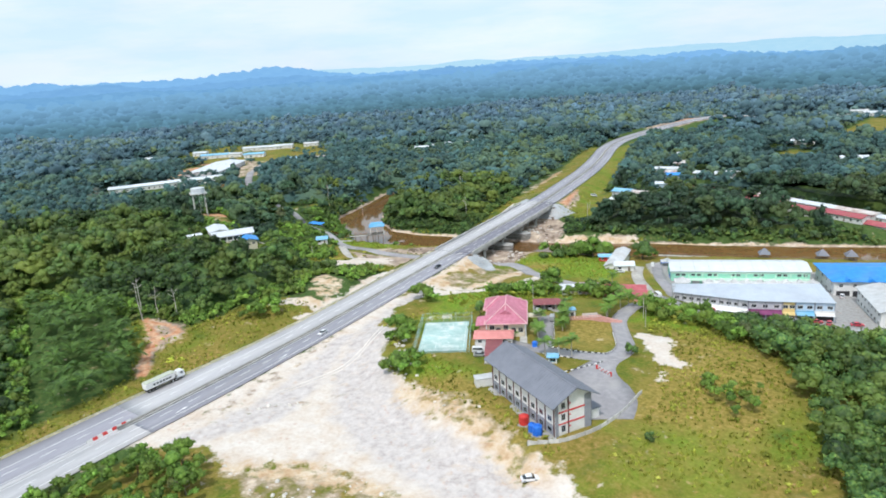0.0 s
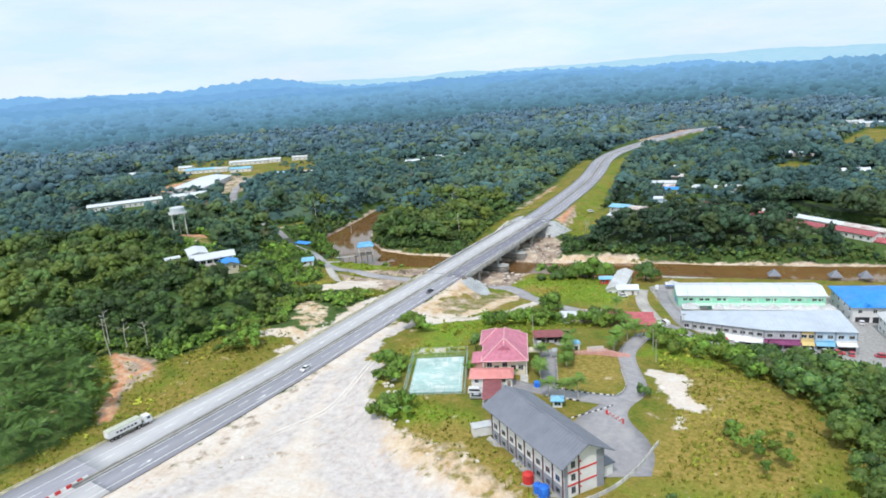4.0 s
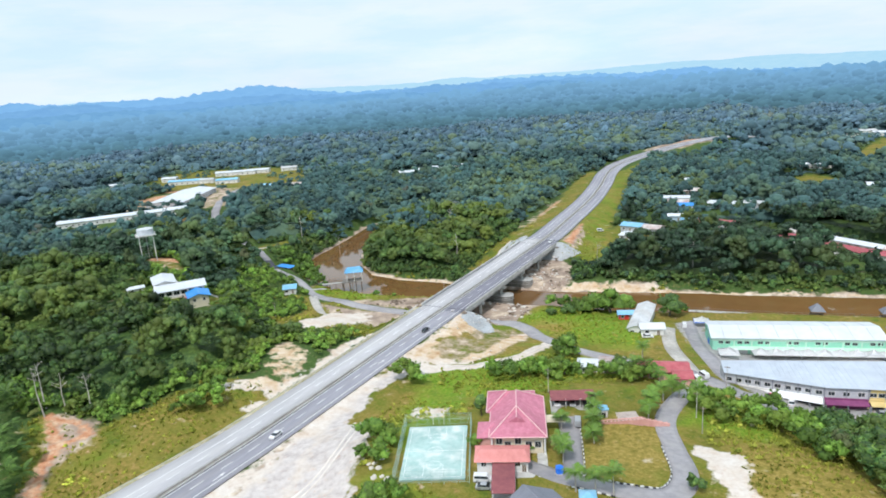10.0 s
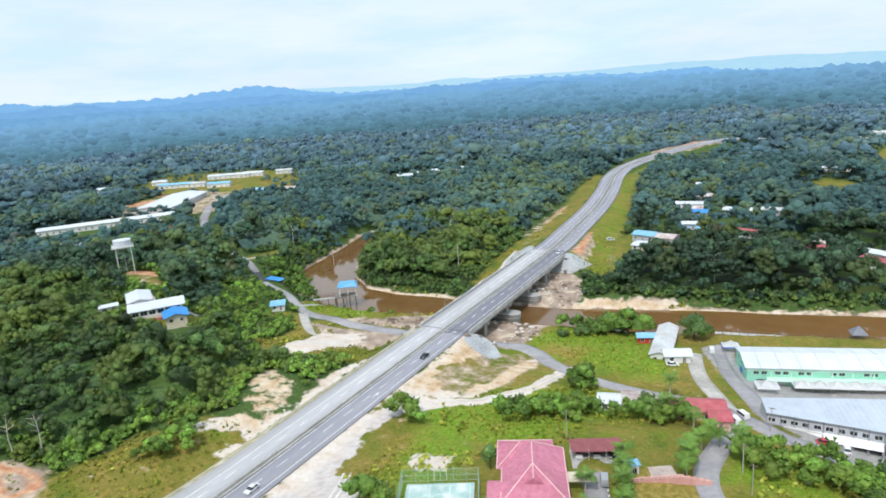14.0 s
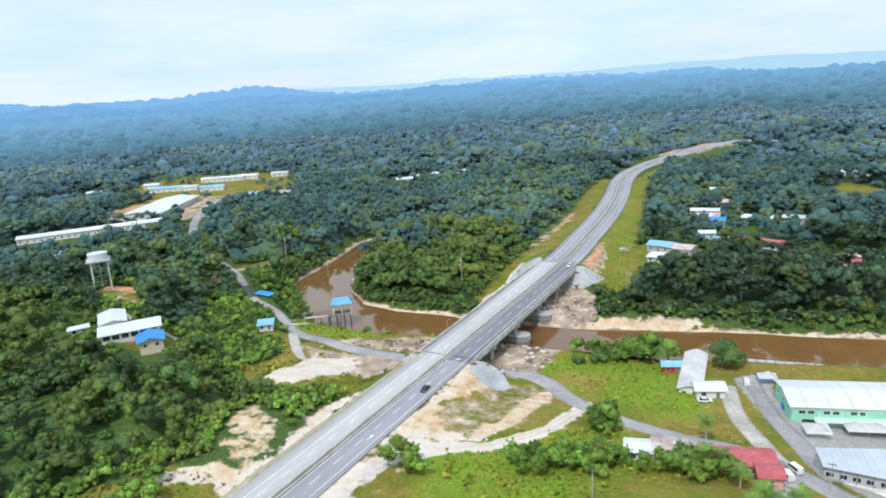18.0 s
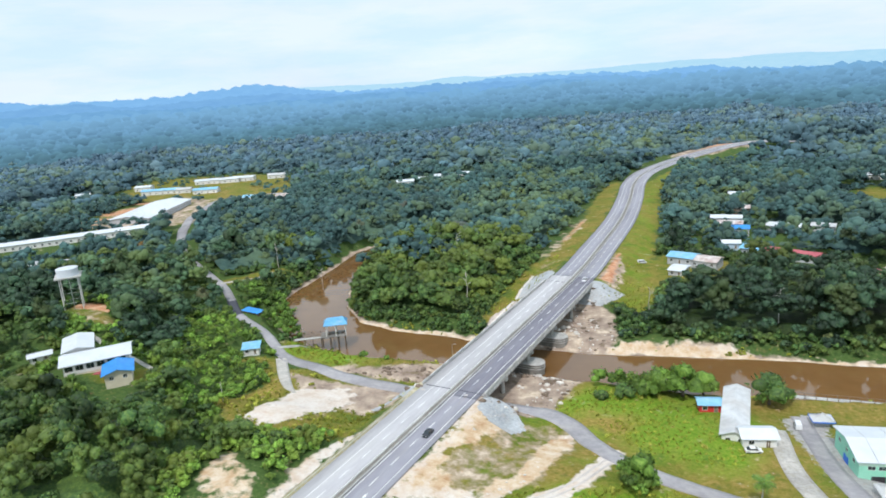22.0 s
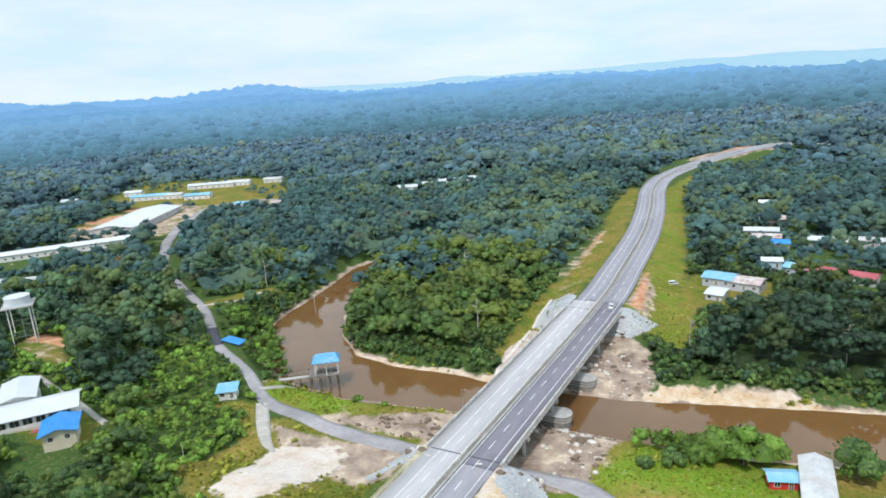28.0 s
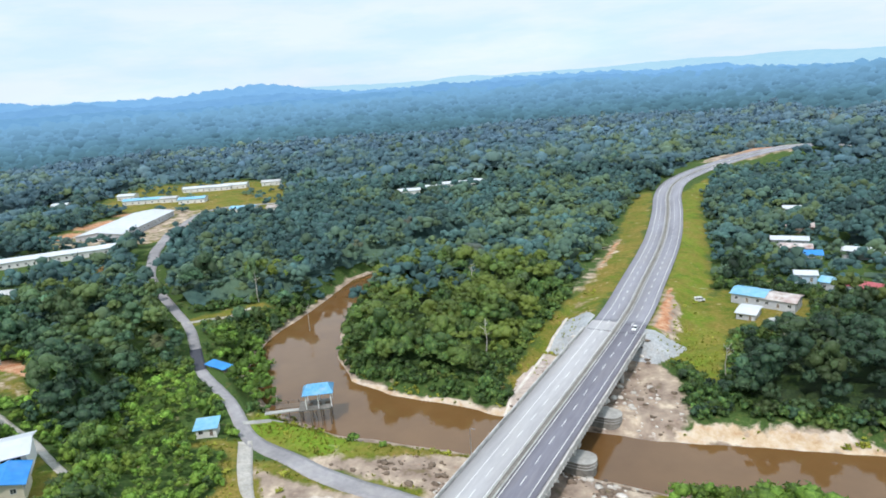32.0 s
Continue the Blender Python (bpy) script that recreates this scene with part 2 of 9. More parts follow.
M["tyre"] = material("tyre", [(0.012, 0.012, 0.012), (0.03, 0.03, 0.03)], 3.0, 0.9, patch=0.05)
M["leaf"] = material("leaf", [(0.018, 0.050, 0.017), (0.052, 0.112, 0.027), (0.145, 0.205, 0.042)], 1.3, 0.6, bump=0.25, bump_scale=1.5, patch=0.16, island=0.42, tint=True)
M["bush_leaf"] = material("bush_leaf", [(0.045, 0.105, 0.014), (0.10, 0.19, 0.026), (0.18, 0.28, 0.046)], 1.2, 0.65, bump=0.3, bump_scale=1.8, patch=0.18, island=0.42, tint=True)
M["weed"] = material("weed", [(0.12, 0.15, 0.018), (0.22, 0.235, 0.034), (0.32, 0.30, 0.065)], 0.5, 0.8, patch=0.15, island=0.25, spec=0.15, tint=True)
M["palm_leaf"] = material("palm_leaf", [(0.075, 0.16, 0.02), (0.17, 0.28, 0.045)], 1.0, 0.5, patch=0.12, island=0.25)
M["oil_palm_leaf"] = material("oil_palm_leaf", [(0.03, 0.085, 0.014), (0.115, 0.20, 0.032)], 0.6, 0.55, patch=0.12, island=0.3)
M["gravel"] = material("gravel", [(0.36, 0.34, 0.31), (0.55, 0.52, 0.47)], 1.6, 0.95, patch=0.1, bump=0.04, dirt=(0.3, 0.27, 0.2), dirt_amount=0.5)
M["stone_pitching"] = material("stone_pitching", [(0.3, 0.32, 0.33), (0.5, 0.52, 0.53)], 1.4, 0.9, patch=0.1, bump=0.08, bump_scale=3.0, dirt=(0.42, 0.36, 0.3), dirt_amount=0.4)
M["pink_earth"] = material("pink_earth", [(0.32, 0.25, 0.22), (0.46, 0.38, 0.34), (0.55, 0.48, 0.42)], 0.5, 0.95, patch=0.1, bump=0.1, bump_scale=1.2, dirt=(0.6, 0.5, 0.38), dirt_amount=0.5)
M["sandy_verge"] = material("sandy_verge", [(0.26, 0.27, 0.10), (0.45, 0.40, 0.25), (0.62, 0.56, 0.45)], 0.35, 0.95, patch=0.12, bump=0.05)
M["guard_beam"] = material("guard_beam", [(0.5, 0.48, 0.36), (0.62, 0.6, 0.48)], 0.6, 0.5, metal=0.3, patch=0.06)
M["concrete_panel"] = material("concrete_panel", [(0.50, 0.485, 0.46), (0.66, 0.645, 0.61)], 0.7, 0.9, patch=0.08, dirt=(0.24, 0.22, 0.2), dirt_amount=0.6, objrand=0.12)
M["court_green"] = material("court_green", [(0.30, 0.47, 0.44), (0.44, 0.575, 0.54)], 0.9, 0.8, patch=0.1, dirt=(0.66, 0.70, 0.66), dirt_amount=0.95)
# air haze painted into the far leaves: bluish base colours and blue sheen
M["far_haze_leaf"] = material("far_haze_leaf", [(0.064, 0.128, 0.154), (0.080, 0.149, 0.172), (0.100, 0.172, 0.188)], 0.18, 0.8, patch=0.14, island=0.10, spec=0.2, tint=True, sheen=0.12, sheen_tint=(0.45, 0.72, 1.0))
M["distant_haze_leaf"] = material("distant_haze_leaf", [(0.094, 0.168, 0.224), (0.108, 0.187, 0.243), (0.124, 0.206, 0.258)], 0.12, 0.8, patch=0.12, island=0.06, spec=0.2, tint=True, sheen=0.15, sheen_tint=(0.45, 0.72, 1.0))
M["glass_car"] = M["window_glass"]
M["car_white"] = material("car_white", [(0.7, 0.7, 0.7), (0.78, 0.78, 0.78)], 0.5, 0.25, patch=0.02, spec=0.6)
M["car_black"] = material("car_black", [(0.02, 0.02, 0.025), (0.04, 0.04, 0.045)], 0.5, 0.25, patch=0.02, spec=0.6)
M["car_red"] = material("car_red", [(0.45, 0.03, 0.05), (0.58, 0.06, 0.09)], 0.5, 0.3, patch=0.02, spec=0.6)
M["car_silver"] = material("car_silver", [(0.4, 0.41, 0.42), (0.5, 0.51, 0.52)], 0.5, 0.3, metal=0.4, patch=0.02)
M["olive_tarp"] = material("olive_tarp", [(0.42, 0.44, 0.34), (0.55, 0.57, 0.46)], 0.7, 0.7, patch=0.06)
M["tent"] = material("tent", [(0.84, 0.84, 0.83), (0.90, 0.90, 0.89)], 0.5, 0.7, patch=0.03)
M["lamp_head"] = M["steel"]
M["red_brown"] = material("red_brown", [(0.08, 0.03, 0.03), (0.14, 0.06, 0.055)], 0.8, 0.7, patch=0.06)
M["pale_pink"] = material("pale_pink", [(0.68, 0.42, 0.42), (0.78, 0.54, 0.53)], 0.8, 0.7, patch=0.05)
M["mint_pale"] = material("mint_pale", [(0.5, 0.72, 0.56), (0.6, 0.8, 0.66)], 0.5, 0.8, patch=0.05)
M["pale_grey_wall"] = material("pale_grey_wall", [(0.46, 0.47, 0.5), (0.58, 0.59, 0.62)], 0.5, 0.85, patch=0.05, dirt=(0.35, 0.34, 0.33), dirt_amount=0.3)
M["pale_blue_wall"] = material("pale_blue_wall", [(0.42, 0.55, 0.68), (0.54, 0.66, 0.76)], 0.5, 0.85, patch=0.05)
M["fence_green"] = material("fence_green", [(0.3, 0.45, 0.42), (0.42, 0.56, 0.52)], 1.0, 0.6, patch=0.05)
# a weaker haze painted into these leaf colours and their sheen
M["mid_haze_leaf"] = material("mid_haze_leaf", [(0.034, 0.078, 0.078), (0.052, 0.111, 0.104), (0.080, 0.150, 0.124)], 0.5, 0.75, bump=0.2, bump_scale=0.8, patch=0.16, island=0.18, spec=0.2, tint=True, sheen=0.08, sheen_tint=(0.55, 0.8, 1.0))
# bluer version of leaf for the riverside and valley woods
M["cool_leaf"] = material("cool_leaf", [(0.018, 0.052, 0.030), (0.046, 0.102, 0.052), (0.100, 0.168, 0.070)], 1.3, 0.6, bump=0.25, bump_scale=1.5, patch=0.16, island=0.42, tint=True)
M["rust_leaf"] = material("rust_leaf", [(0.16, 0.10, 0.03), (0.3, 0.19, 0.06)], 0.6, 0.7, bump=0.2, patch=0.15, island=0.25)
M["white_rock"] = material("white_rock", [(0.55, 0.5, 0.44), (0.72, 0.68, 0.62)], 1.5, 0.95, patch=0.08, bump=0.05)

# ---- lie of the land ----
def smooth(a, b, v):
    u = np.clip((v - a) / (b - a), 0, 1)
    return u * u * (3 - 2 * u)


def fbm(x, y, size, octaves=4, seed=0):
    """Smooth value noise between -1 and 1 over the plan."""
    x, y = np.asarray(x, float) / size, np.asarray(y, float) / size
    total, amp = np.zeros(np.broadcast(x, y).shape), 1.0
    for o in range(octaves):
        ix, iy = np.floor(x), np.floor(y)
        fx, fy = x - ix, y - iy
        fx, fy = fx * fx * (3 - 2 * fx), fy * fy * (3 - 2 * fy)

        def corner(a, b):
            v = np.sin(a * 127.1 + b * 311.7 + (seed + o) * 74.7) * 43758.5453
            return (v - np.floor(v)) * 2 - 1
        total = total + amp * ((corner(ix, iy) * (1 - fx) + corner(ix + 1, iy) * fx) * (1 - fy) + (corner(ix, iy + 1) * (1 - fx) + corner(ix + 1, iy + 1) * fx) * fy)
        x, y, amp = x * 2.03 + 17.1, y * 2.03 + 5.3, amp * 0.5
    return total / 1.9


def along(line, x, y):
    """Distance to a polyline of (x, y, value) and the value at the nearest place on it."""
    x, y = np.asarray(x, float), np.asarray(y, float)
    best, val = np.full(np.broadcast(x, y).shape, 1e9), np.zeros(np.broadcast(x, y).shape)
    for (ax, ay, av), (bx, by, bv) in zip(line[:-1], line[1:]):
        dx, dy = bx - ax, by - ay
        u = np.clip(((x - ax) * dx + (y - ay) * dy) / (dx * dx + dy * dy), 0, 1)
        d = np.hypot(x - ax - u * dx, y - ay - u * dy)
        val = np.where(d < best, av + u * (bv - av), val)
        best = np.minimum(best, d)
    return best, val


def inside(poly, x, y):
    """Signed distance to a closed outline: negative inside."""
    x, y = np.asarray(x, float), np.asarray(y, float)
    best, odd = np.full(np.broadcast(x, y).shape, 1e9), np.zeros(np.broadcast(x, y).shape, bool)
    for (ax, ay), (bx, by) in zip(poly, poly[1:] + poly[:1]):
        dx, dy = bx - ax, by - ay
        u = np.clip(((x - ax) * dx + (y - ay) * dy) / (dx * dx + dy * dy), 0, 1)
        best = np.minimum(best, np.hypot(x - ax - u * dx, y - ay - u * dy))
        cross = (ay > y) != (by > y)
        odd ^= cross & (x < dx * (y - ay) / (dy if dy else 1e-9) + ax)
    return np.where(odd, -best, best)


WATER = -11.0
RIVER = [(-270, 640, 4), (-300, 560, 5), (-320, 500, 5), (-327, 470, 6), (-318, 440, 8), (-311, 413, 10), (-301, 388, 15), (-288, 366, 16), (-262, 347, 14.5), (-234, 342.5, 13),
         (-200, 346, 11), (-168, 347, 9), (-140, 349, 11), (-105, 355, 14), (-70, 363, 13), (-40, 369, 12), (-8, 376, 13), (60, 392, 13), (200, 420, 14), (420, 440, 14)]
# highway: x, y, height of the carriageway
HIGHWAY = [(-222, -420, 2), (-206, -250, 1), (-193, -110, 0.3), (-186, -30, 0), (-181.8, 20, 0), (-178.4, 60, 0), (-175.2, 97, 0), (-173.2, 120, 0), (-171.6, 140, 0), (-170.2, 165, 0), (-169.4, 190, 0), (-169, 300, 0), (-169, 420, 0), (-173, 480, -0.6), (-180.5, 560, -1.8), (-193, 640, -3.2), (-207, 715, -4.2), (-212, 777, -4.6),
           (-203, 822, -3), (-186, 858, 0), (-167, 880, 3.5), (-146, 897, 7), (-122, 912, 9), (-92, 930, 7), (-50, 962, 0), (10, 1010, -6)]
BRIDGE0, BRIDGE1 = 297.0, 413.0
HILLS = [(-112, 180, 7), (-90, 195, 7), (-78, 150, 6.5), (-50, 138, 6.5), (-60, 178, 8), (-82, 212, 7.5), (-60, 232, 4.5), (-105, 225, 4.5), (-125, 235, 0), (-110, 262, -2.5), (-100, 280, -4.5),
         (-130, 300, -6.5), (-52, 258, 0), (-30, 190, 7), (10, 200, 6), (60, 180, 4), (0, 250, -3), (-40, 310, -7), (30, 320, -7.5), (-85, 300, -3.5), (-75, 330, -7), (-110, 328, -7)]
HILLS += [(-20, 264, -4.8), (5, 276, -5.5), (25, 262, -5.5), (-44, 268, -2.5), (40, 290, -6)]
HILLS += [(-145, 150, -0.6), (-100, 128, 0), (-60, 118, 1), (-20, 110, 3), (-145, 215, -1.0), (-145, 255, -3), (-195, 130, -1), (-210, 170, 2), (-200, 215, 3), (-224, 204, 7), (-250, 205, 8.5), (-255, 150, 6),
          (-250, 90, 3), (-290, 240, 10), (-262, 250, 6.5), (-340, 279, 12.5), (-320, 180, 10), (-420, 240, 8), (-225, 255, -1), (-240, 285, -6), (-265, 301, -5.6)]
HILLS += [(-290, 310, -4), (-310, 340, -5), (-254, 311, -8), (-215, 305, -8), (-190, 300, -8), (-340, 370, -4), (-250, 400, -5), (-220, 480, -3), (-400, 400, -3), (-440, 330, 0), (-130, 420, -6),
          (-80, 400, -7), (-80, 490, -7), (-20, 420, -7), (60, 430, -7), (-510, 445, 3), (-540, 405, 3), (-570, 366, 3), (-30, 462, -4), (10, 432, -4), (-470, 400, -2), (-500, 480, 0), (-640, 560, -3), (-590, 520, -4), (-480, 372, 1), (-300, 650, -6), (-100, 700, -7), (100, 600, -6), (-160, 375, -8)]


def height(x, y):
    """Height of the ground."""
    x, y = np.asarray(x, float), np.asarray(y, float)
    num = den = 0.0
    for hx, hy, hz in HILLS:
        w = 1.0 / ((x - hx) ** 2 + (y - hy) ** 2 + 90.0) ** 2
        num, den = num + w * hz, den + w
    h = num / den
    far = smooth(500, 1200, np.hypot(x + 150, y - 250))
    h = h * (1 - far) - 8 * far + 0.35 * fbm(x, y, 9, 3, 3) + far * (9 * fbm(x, y, 420, 3, 5) + 7 * fbm(x, y, 150, 2, 9))
    d, z = along(HIGHWAY, x, y)
    gap = smooth(BRIDGE0 - 1, BRIDGE0 + 8, y) * (1 - smooth(BRIDGE1 - 8, BRIDGE1 + 1, y))
    wide = smooth(600, 850, y)
    w = (1 - smooth(12.5 + 9 * wide, 27 + 30 * wide, d)) * (1 - gap)
    h = h * (1 - w) + (z - 0.45) * w
    w = gap * (1 - smooth(20, 34, d))
    h = h * (1 - w) + np.minimum(h, -8.2) * w
    rd, rw = along(RIVER, x, y)
    bank = rd - rw + 1.5 * fbm(x, y, 14, 3, 21)
    h = np.where(bank < 14, np.minimum(h, -11.6 + np.clip(bank, -4, 14) * 0.32 + np.clip(bank - 6, 0, 8) * 0.6), h)
    return h - 30 * smooth(1430, 1600, np.hypot(x + 50, y - 90))

# ---- helpers for meshes ----
def mesh_object(name, verts, faces, mat, parent=None, smooth_faces=False):
    me = bpy.data.meshes.new(name)
    verts = np.asarray(verts, np.float32)
    if isinstance(faces, np.ndarray):
        k = faces.shape[1]
        me.vertices.add(len(verts))
        me.vertices.foreach_set("co", verts.ravel())
        me.loops.add(faces.size)
        me.loops.foreach_set("vertex_index", faces.ravel().astype(np.int32))
        me.polygons.add(len(faces))
        me.polygons.foreach_set("loop_start", np.arange(0, faces.size, k, dtype=np.int32))
        me.update(calc_edges=True)
        me.validate()
    else:
        me.from_pydata([tuple(v) for v in verts.tolist()], [], faces)
    if smooth_faces:
        me.polygons.foreach_set("use_smooth", np.ones(len(me.polygons), bool))
    for m in (mat if isinstance(mat, (list, tuple)) else [mat]):
        me.materials.append(m)
    ob = new(name, me)
    if parent is not None:
        ob.parent = parent
    return ob


def empty(name, x, y, z, turn=0.0):
    ob = new(name)
    ob.matrix_world = pose(x, y, z, 0, 0, turn)
    ob.empty_display_size = 0.5
    return ob


def part(name, bm, mat, parent, label=""):
    """Links a bmesh as one mesh object under a thing or a part."""
    me = bpy.data.meshes.new(name)
    bm.to_mesh(me)
    bm.free()
    me.materials.append(mat)
    ob = new(name, me)
    ob.parent = parent
    return tagged(ob, label)


def box(bm, x0, x1, y0, y1, z0, z1, bevel=0.0):
    r = bmesh.ops.create_cube(bm, size=1.0, matrix=Matrix.Translation(((x0 + x1) / 2, (y0 + y1) / 2, (z0 + z1) / 2)) @ Matrix.Diagonal((abs(x1 - x0), abs(y1 - y0), abs(z1 - z0), 1)))
    if bevel:
        es = list({e for v in r["verts"] for e in v.link_edges})
        bmesh.ops.bevel(bm, geom=es, offset=bevel, segments=1, affect="EDGES")
    return r["verts"]


def boxm(*a, bevel=0.0):
    bm = bmesh.new()
    box(bm, *a, bevel=bevel)
    return bm


def cyl(bm, x, y, z0, z1, r0, r1=None, seg=10):
    r1 = r0 if r1 is None else r1
    return bmesh.ops.create_cone(bm, cap_ends=True, segments=seg, radius1=r0, radius2=r1, depth=z1 - z0, matrix=Matrix.Translation((x, y, (z0 + z1) / 2)))


def cylm(*a, **k):
    bm = bmesh.new()
    cyl(bm, *a, **k)
    return bm


def solid(points, faces):
    bm = bmesh.new()
    vs = [bm.verts.new(p) for p in points]
    for f in faces:
        bm.faces.new([vs[i] for i in f])
    bmesh.ops.recalc_face_normals(bm, faces=bm.faces)
    return bm


def rod(bm, a, b, r, seg=6):
    a, b = Vector(a), Vector(b)
    m = Matrix.Translation((a + b) / 2) @ (b - a).to_track_quat("Z", "Y").to_matrix().to_4x4()
    bmesh.ops.create_cone(bm, cap_ends=True, segments=seg, radius1=r, radius2=r, depth=(b - a).length, matrix=m)


def spread(line, step):
    """Points along a polyline at even steps, smoothed by a Catmull-Rom curve."""
    p = [np.array(q, float) for q in line]
    p = [2 * p[0] - p[1]] + p + [2 * p[-1] - p[-2]]
    out = []
    for i in range(1, len(p) - 2):
        n = max(1, int(np.hypot(*(p[i + 1] - p[i])[:2]) / step))
        for k in range(n):
            u = k / n
            out.append(0.5 * (2 * p[i] + (p[i + 1] - p[i - 1]) * u + (2 * p[i - 1] - 5 * p[i] + 4 * p[i + 1] - p[i + 2]) * u * u + (3 * p[i] - p[i - 1] - 3 * p[i + 1] + p[i + 2]) * u ** 3))
    out.append(p[-2])
    return np.array(out)


def sideways(pts):
    t = np.gradient(pts[:, :2], axis=0)
    t /= np.linalg.norm(t, axis=1)[:, None]
    return np.stack([t[:, 1], -t[:, 0]], 1)


# ---- ground: one sheet to the horizon ----
# cover of the ground, by outlines in plan
SAND_LOT = [(-167, 95), (-162, 130), (-161, 215), (-160, 232), (-153, 214), (-148, 198), (-131, 184), (-127, 170), (-119, 157), (-105, 151), (-90, 147), (-76, 142), (-60, 134), (-46, 127), (-34, 112), (-40, 92), (-60, 98), (-82, 104), (-110, 100), (-128, 97), (-140, 106), (-150, 100)]
SAND_PATH = [(-154, 220, 2.5), (-151, 235, 4), (-140, 243, 3.5), (-128, 247, 3), (-117, 265, 2.4), (-113, 284, 2.4)]
SAND_MOUND = [(-160, 232), (-160, 297), (-150, 291), (-146, 281), (-150, 273), (-154.5, 266), (-152, 258), (-143, 252), (-137, 262), (-133, 258), (-140, 245), (-147, 240)]
GULLY_RIDGE = [(-129, 294), (-125.5, 286), (-127, 272), (-130, 258), (-134, 249), (-138, 250), (-135, 262), (-133.5, 276), (-132.5, 288)]
COURT_PATCH = [(-134, 211), (-120, 210), (-117, 203), (-123, 199), (-132, 204)]
CUT_BANK = [(-207, 237), (-198, 235), (-190, 229), (-186, 218), (-188, 209), (-194, 208), (-201, 216), (-207, 226)]
CUT_STRIP = [(-182, 188), (-182, 266), (-185, 256), (-189, 245), (-187, 232), (-185, 220), (-188, 208), (-196, 204), (-202, 196), (-203, 189), (-195, 196), (-188, 201), (-185, 198), (-188, 189)]
BEACH = [(-140, 363), (-128, 364), (-112, 367), (-95, 371), (-76, 375), (-52, 381), (0, 393), (60, 404), (60, 407), (0, 395), (-52, 384), (-76, 379), (-95, 378), (-112, 376), (-124, 374), (-134, 369)]
BEACH_LEFT = [(-256, 358), (-246, 354), (-230, 354), (-208, 356), (-186, 356), (-186, 360.5), (-210, 361), (-232, 360), (-248, 361), (-256, 364)]
SETTLED = [(-158, 20), (-158, 334), (-120, 340), (-70, 348), (130, 388), (130, 20)]
RIVERSIDE_L = [(-264, 312), (-186, 306), (-186, 334), (-240, 337), (-264, 332)]
DIRT_ROUND = [(-242, 264), (-226, 254), (-184, 258), (-184, 302), (-242, 302)]
DIRT_LEFT = [(-225, 258), (-229, 286), (-215, 299), (-204, 288), (-206, 270), (-212, 255)]
DIRT_GREY = [(-240, 297), (-200, 303), (-184, 303), (-184, 278), (-204, 282), (-228, 288)]
DIRT_SHORE = [(-182, 310), (-182, 328), (-206, 322), (-226, 313), (-232, 307), (-212, 309)]
UNDER = [(-186, 292), (-150, 292), (-138, 305), (-136, 332), (-148, 342), (-190, 342), (-190, 300)]
FAR_BANK = [(-188, 352), (-146, 352), (-134, 366), (-140, 386), (-146, 402), (-156, 414), (-186, 414), (-192, 380)]
LOT_SLOPE = [(-108, 152), (-88, 148), (-74, 142), (-60, 134), (-50, 127), (-56, 121), (-70, 131), (-88, 139), (-106, 145)]
HEAP_SOIL = [(-152, 292), (-130, 297), (-123, 286), (-126, 262), (-136, 246), (-150, 246), (-154, 266)]
WEED_STRIP = [(-158, 114), (-150, 124), (-141, 130), (-126, 144), (-124, 141), (-140, 126), (-150, 118), (-157, 110)]
OCHRE_HEAP = [(-132, 98), (-112, 109), (-96, 111), (-80, 107), (-70, 100), (-90, 96), (-115, 92)]
GULLY = [(-236, 157), (-222, 163), (-215, 158), (-214, 150), (-212, 141), (-203, 131), (-201, 127), (-209, 131), (-218, 141), (-226, 149)]
RED_TRACKS = [[(-236, 156, 1.3), (-219, 148, 2.0), (-215, 140, 1.5), (-203, 129, 2.0)], [(-219, 148, 1.2), (-217, 157, 1.5), (-226, 159, 1.2), (-235, 155, 1.0)], [(-160, 474, 0.6), (-157, 450, 1.8), (-154, 426, 2.5)], [(-206, 560, 1.0), (-200, 500, 0.6)], [(-196, 905, 8), (-165, 925, 9), (-135, 922, 6)], [(-352, 290, 4), (-330, 290, 3)], [(-660, 560, 6), (-640, 500, 6), (-615, 462, 5)]]
PACKED = [[(-150, 232, 5), (-148, 200, 6), (-140, 178, 7), (-128, 158, 9), (-112, 138, 10), (-90, 126, 9), (-66, 118, 8), (-44, 108, 8)], [(-153, 180, 3), (-145, 150, 5), (-140, 125, 7), (-150, 105, 4)], [(-132, 172, 3), (-120, 150, 5), (-100, 134, 5)]]
WHITE_PATCH = [(-51, 206), (-48, 210), (-40, 209), (-38, 200), (-36.5, 193), (-30, 188), (-33, 184.5), (-39, 185), (-42, 193), (-47, 201)]
LOT_EDGE = [(-159, 112), (-159, 186), (-155.5, 176), (-153, 150), (-152, 126)]
OIL_PALMS = [(-300, 145), (-260, 156), (-224, 144), (-203, 128), (-199, 100), (-198, 90)]
WHITE_SPOT = [(-38, 180), (-35.5, 180), (-33.5, 174.5), (-35.5, 174)]
RIGHT_VERGE = [(-158, 414), (-142, 408), (-130, 394), (-130, 420), (-142, 470), (-153, 540), (-167, 620), (-182, 700), (-186, 780), (-190, 800), (-200, 700), (-180, 600), (-166, 500)]
LEFT_VERGE = [(-183, 414), (-192, 372), (-196, 372), (-200, 420), (-199, 480), (-207, 560), (-221, 640), (-230, 720), (-222, 720), (-205, 640), (-192, 560), (-184, 480)]
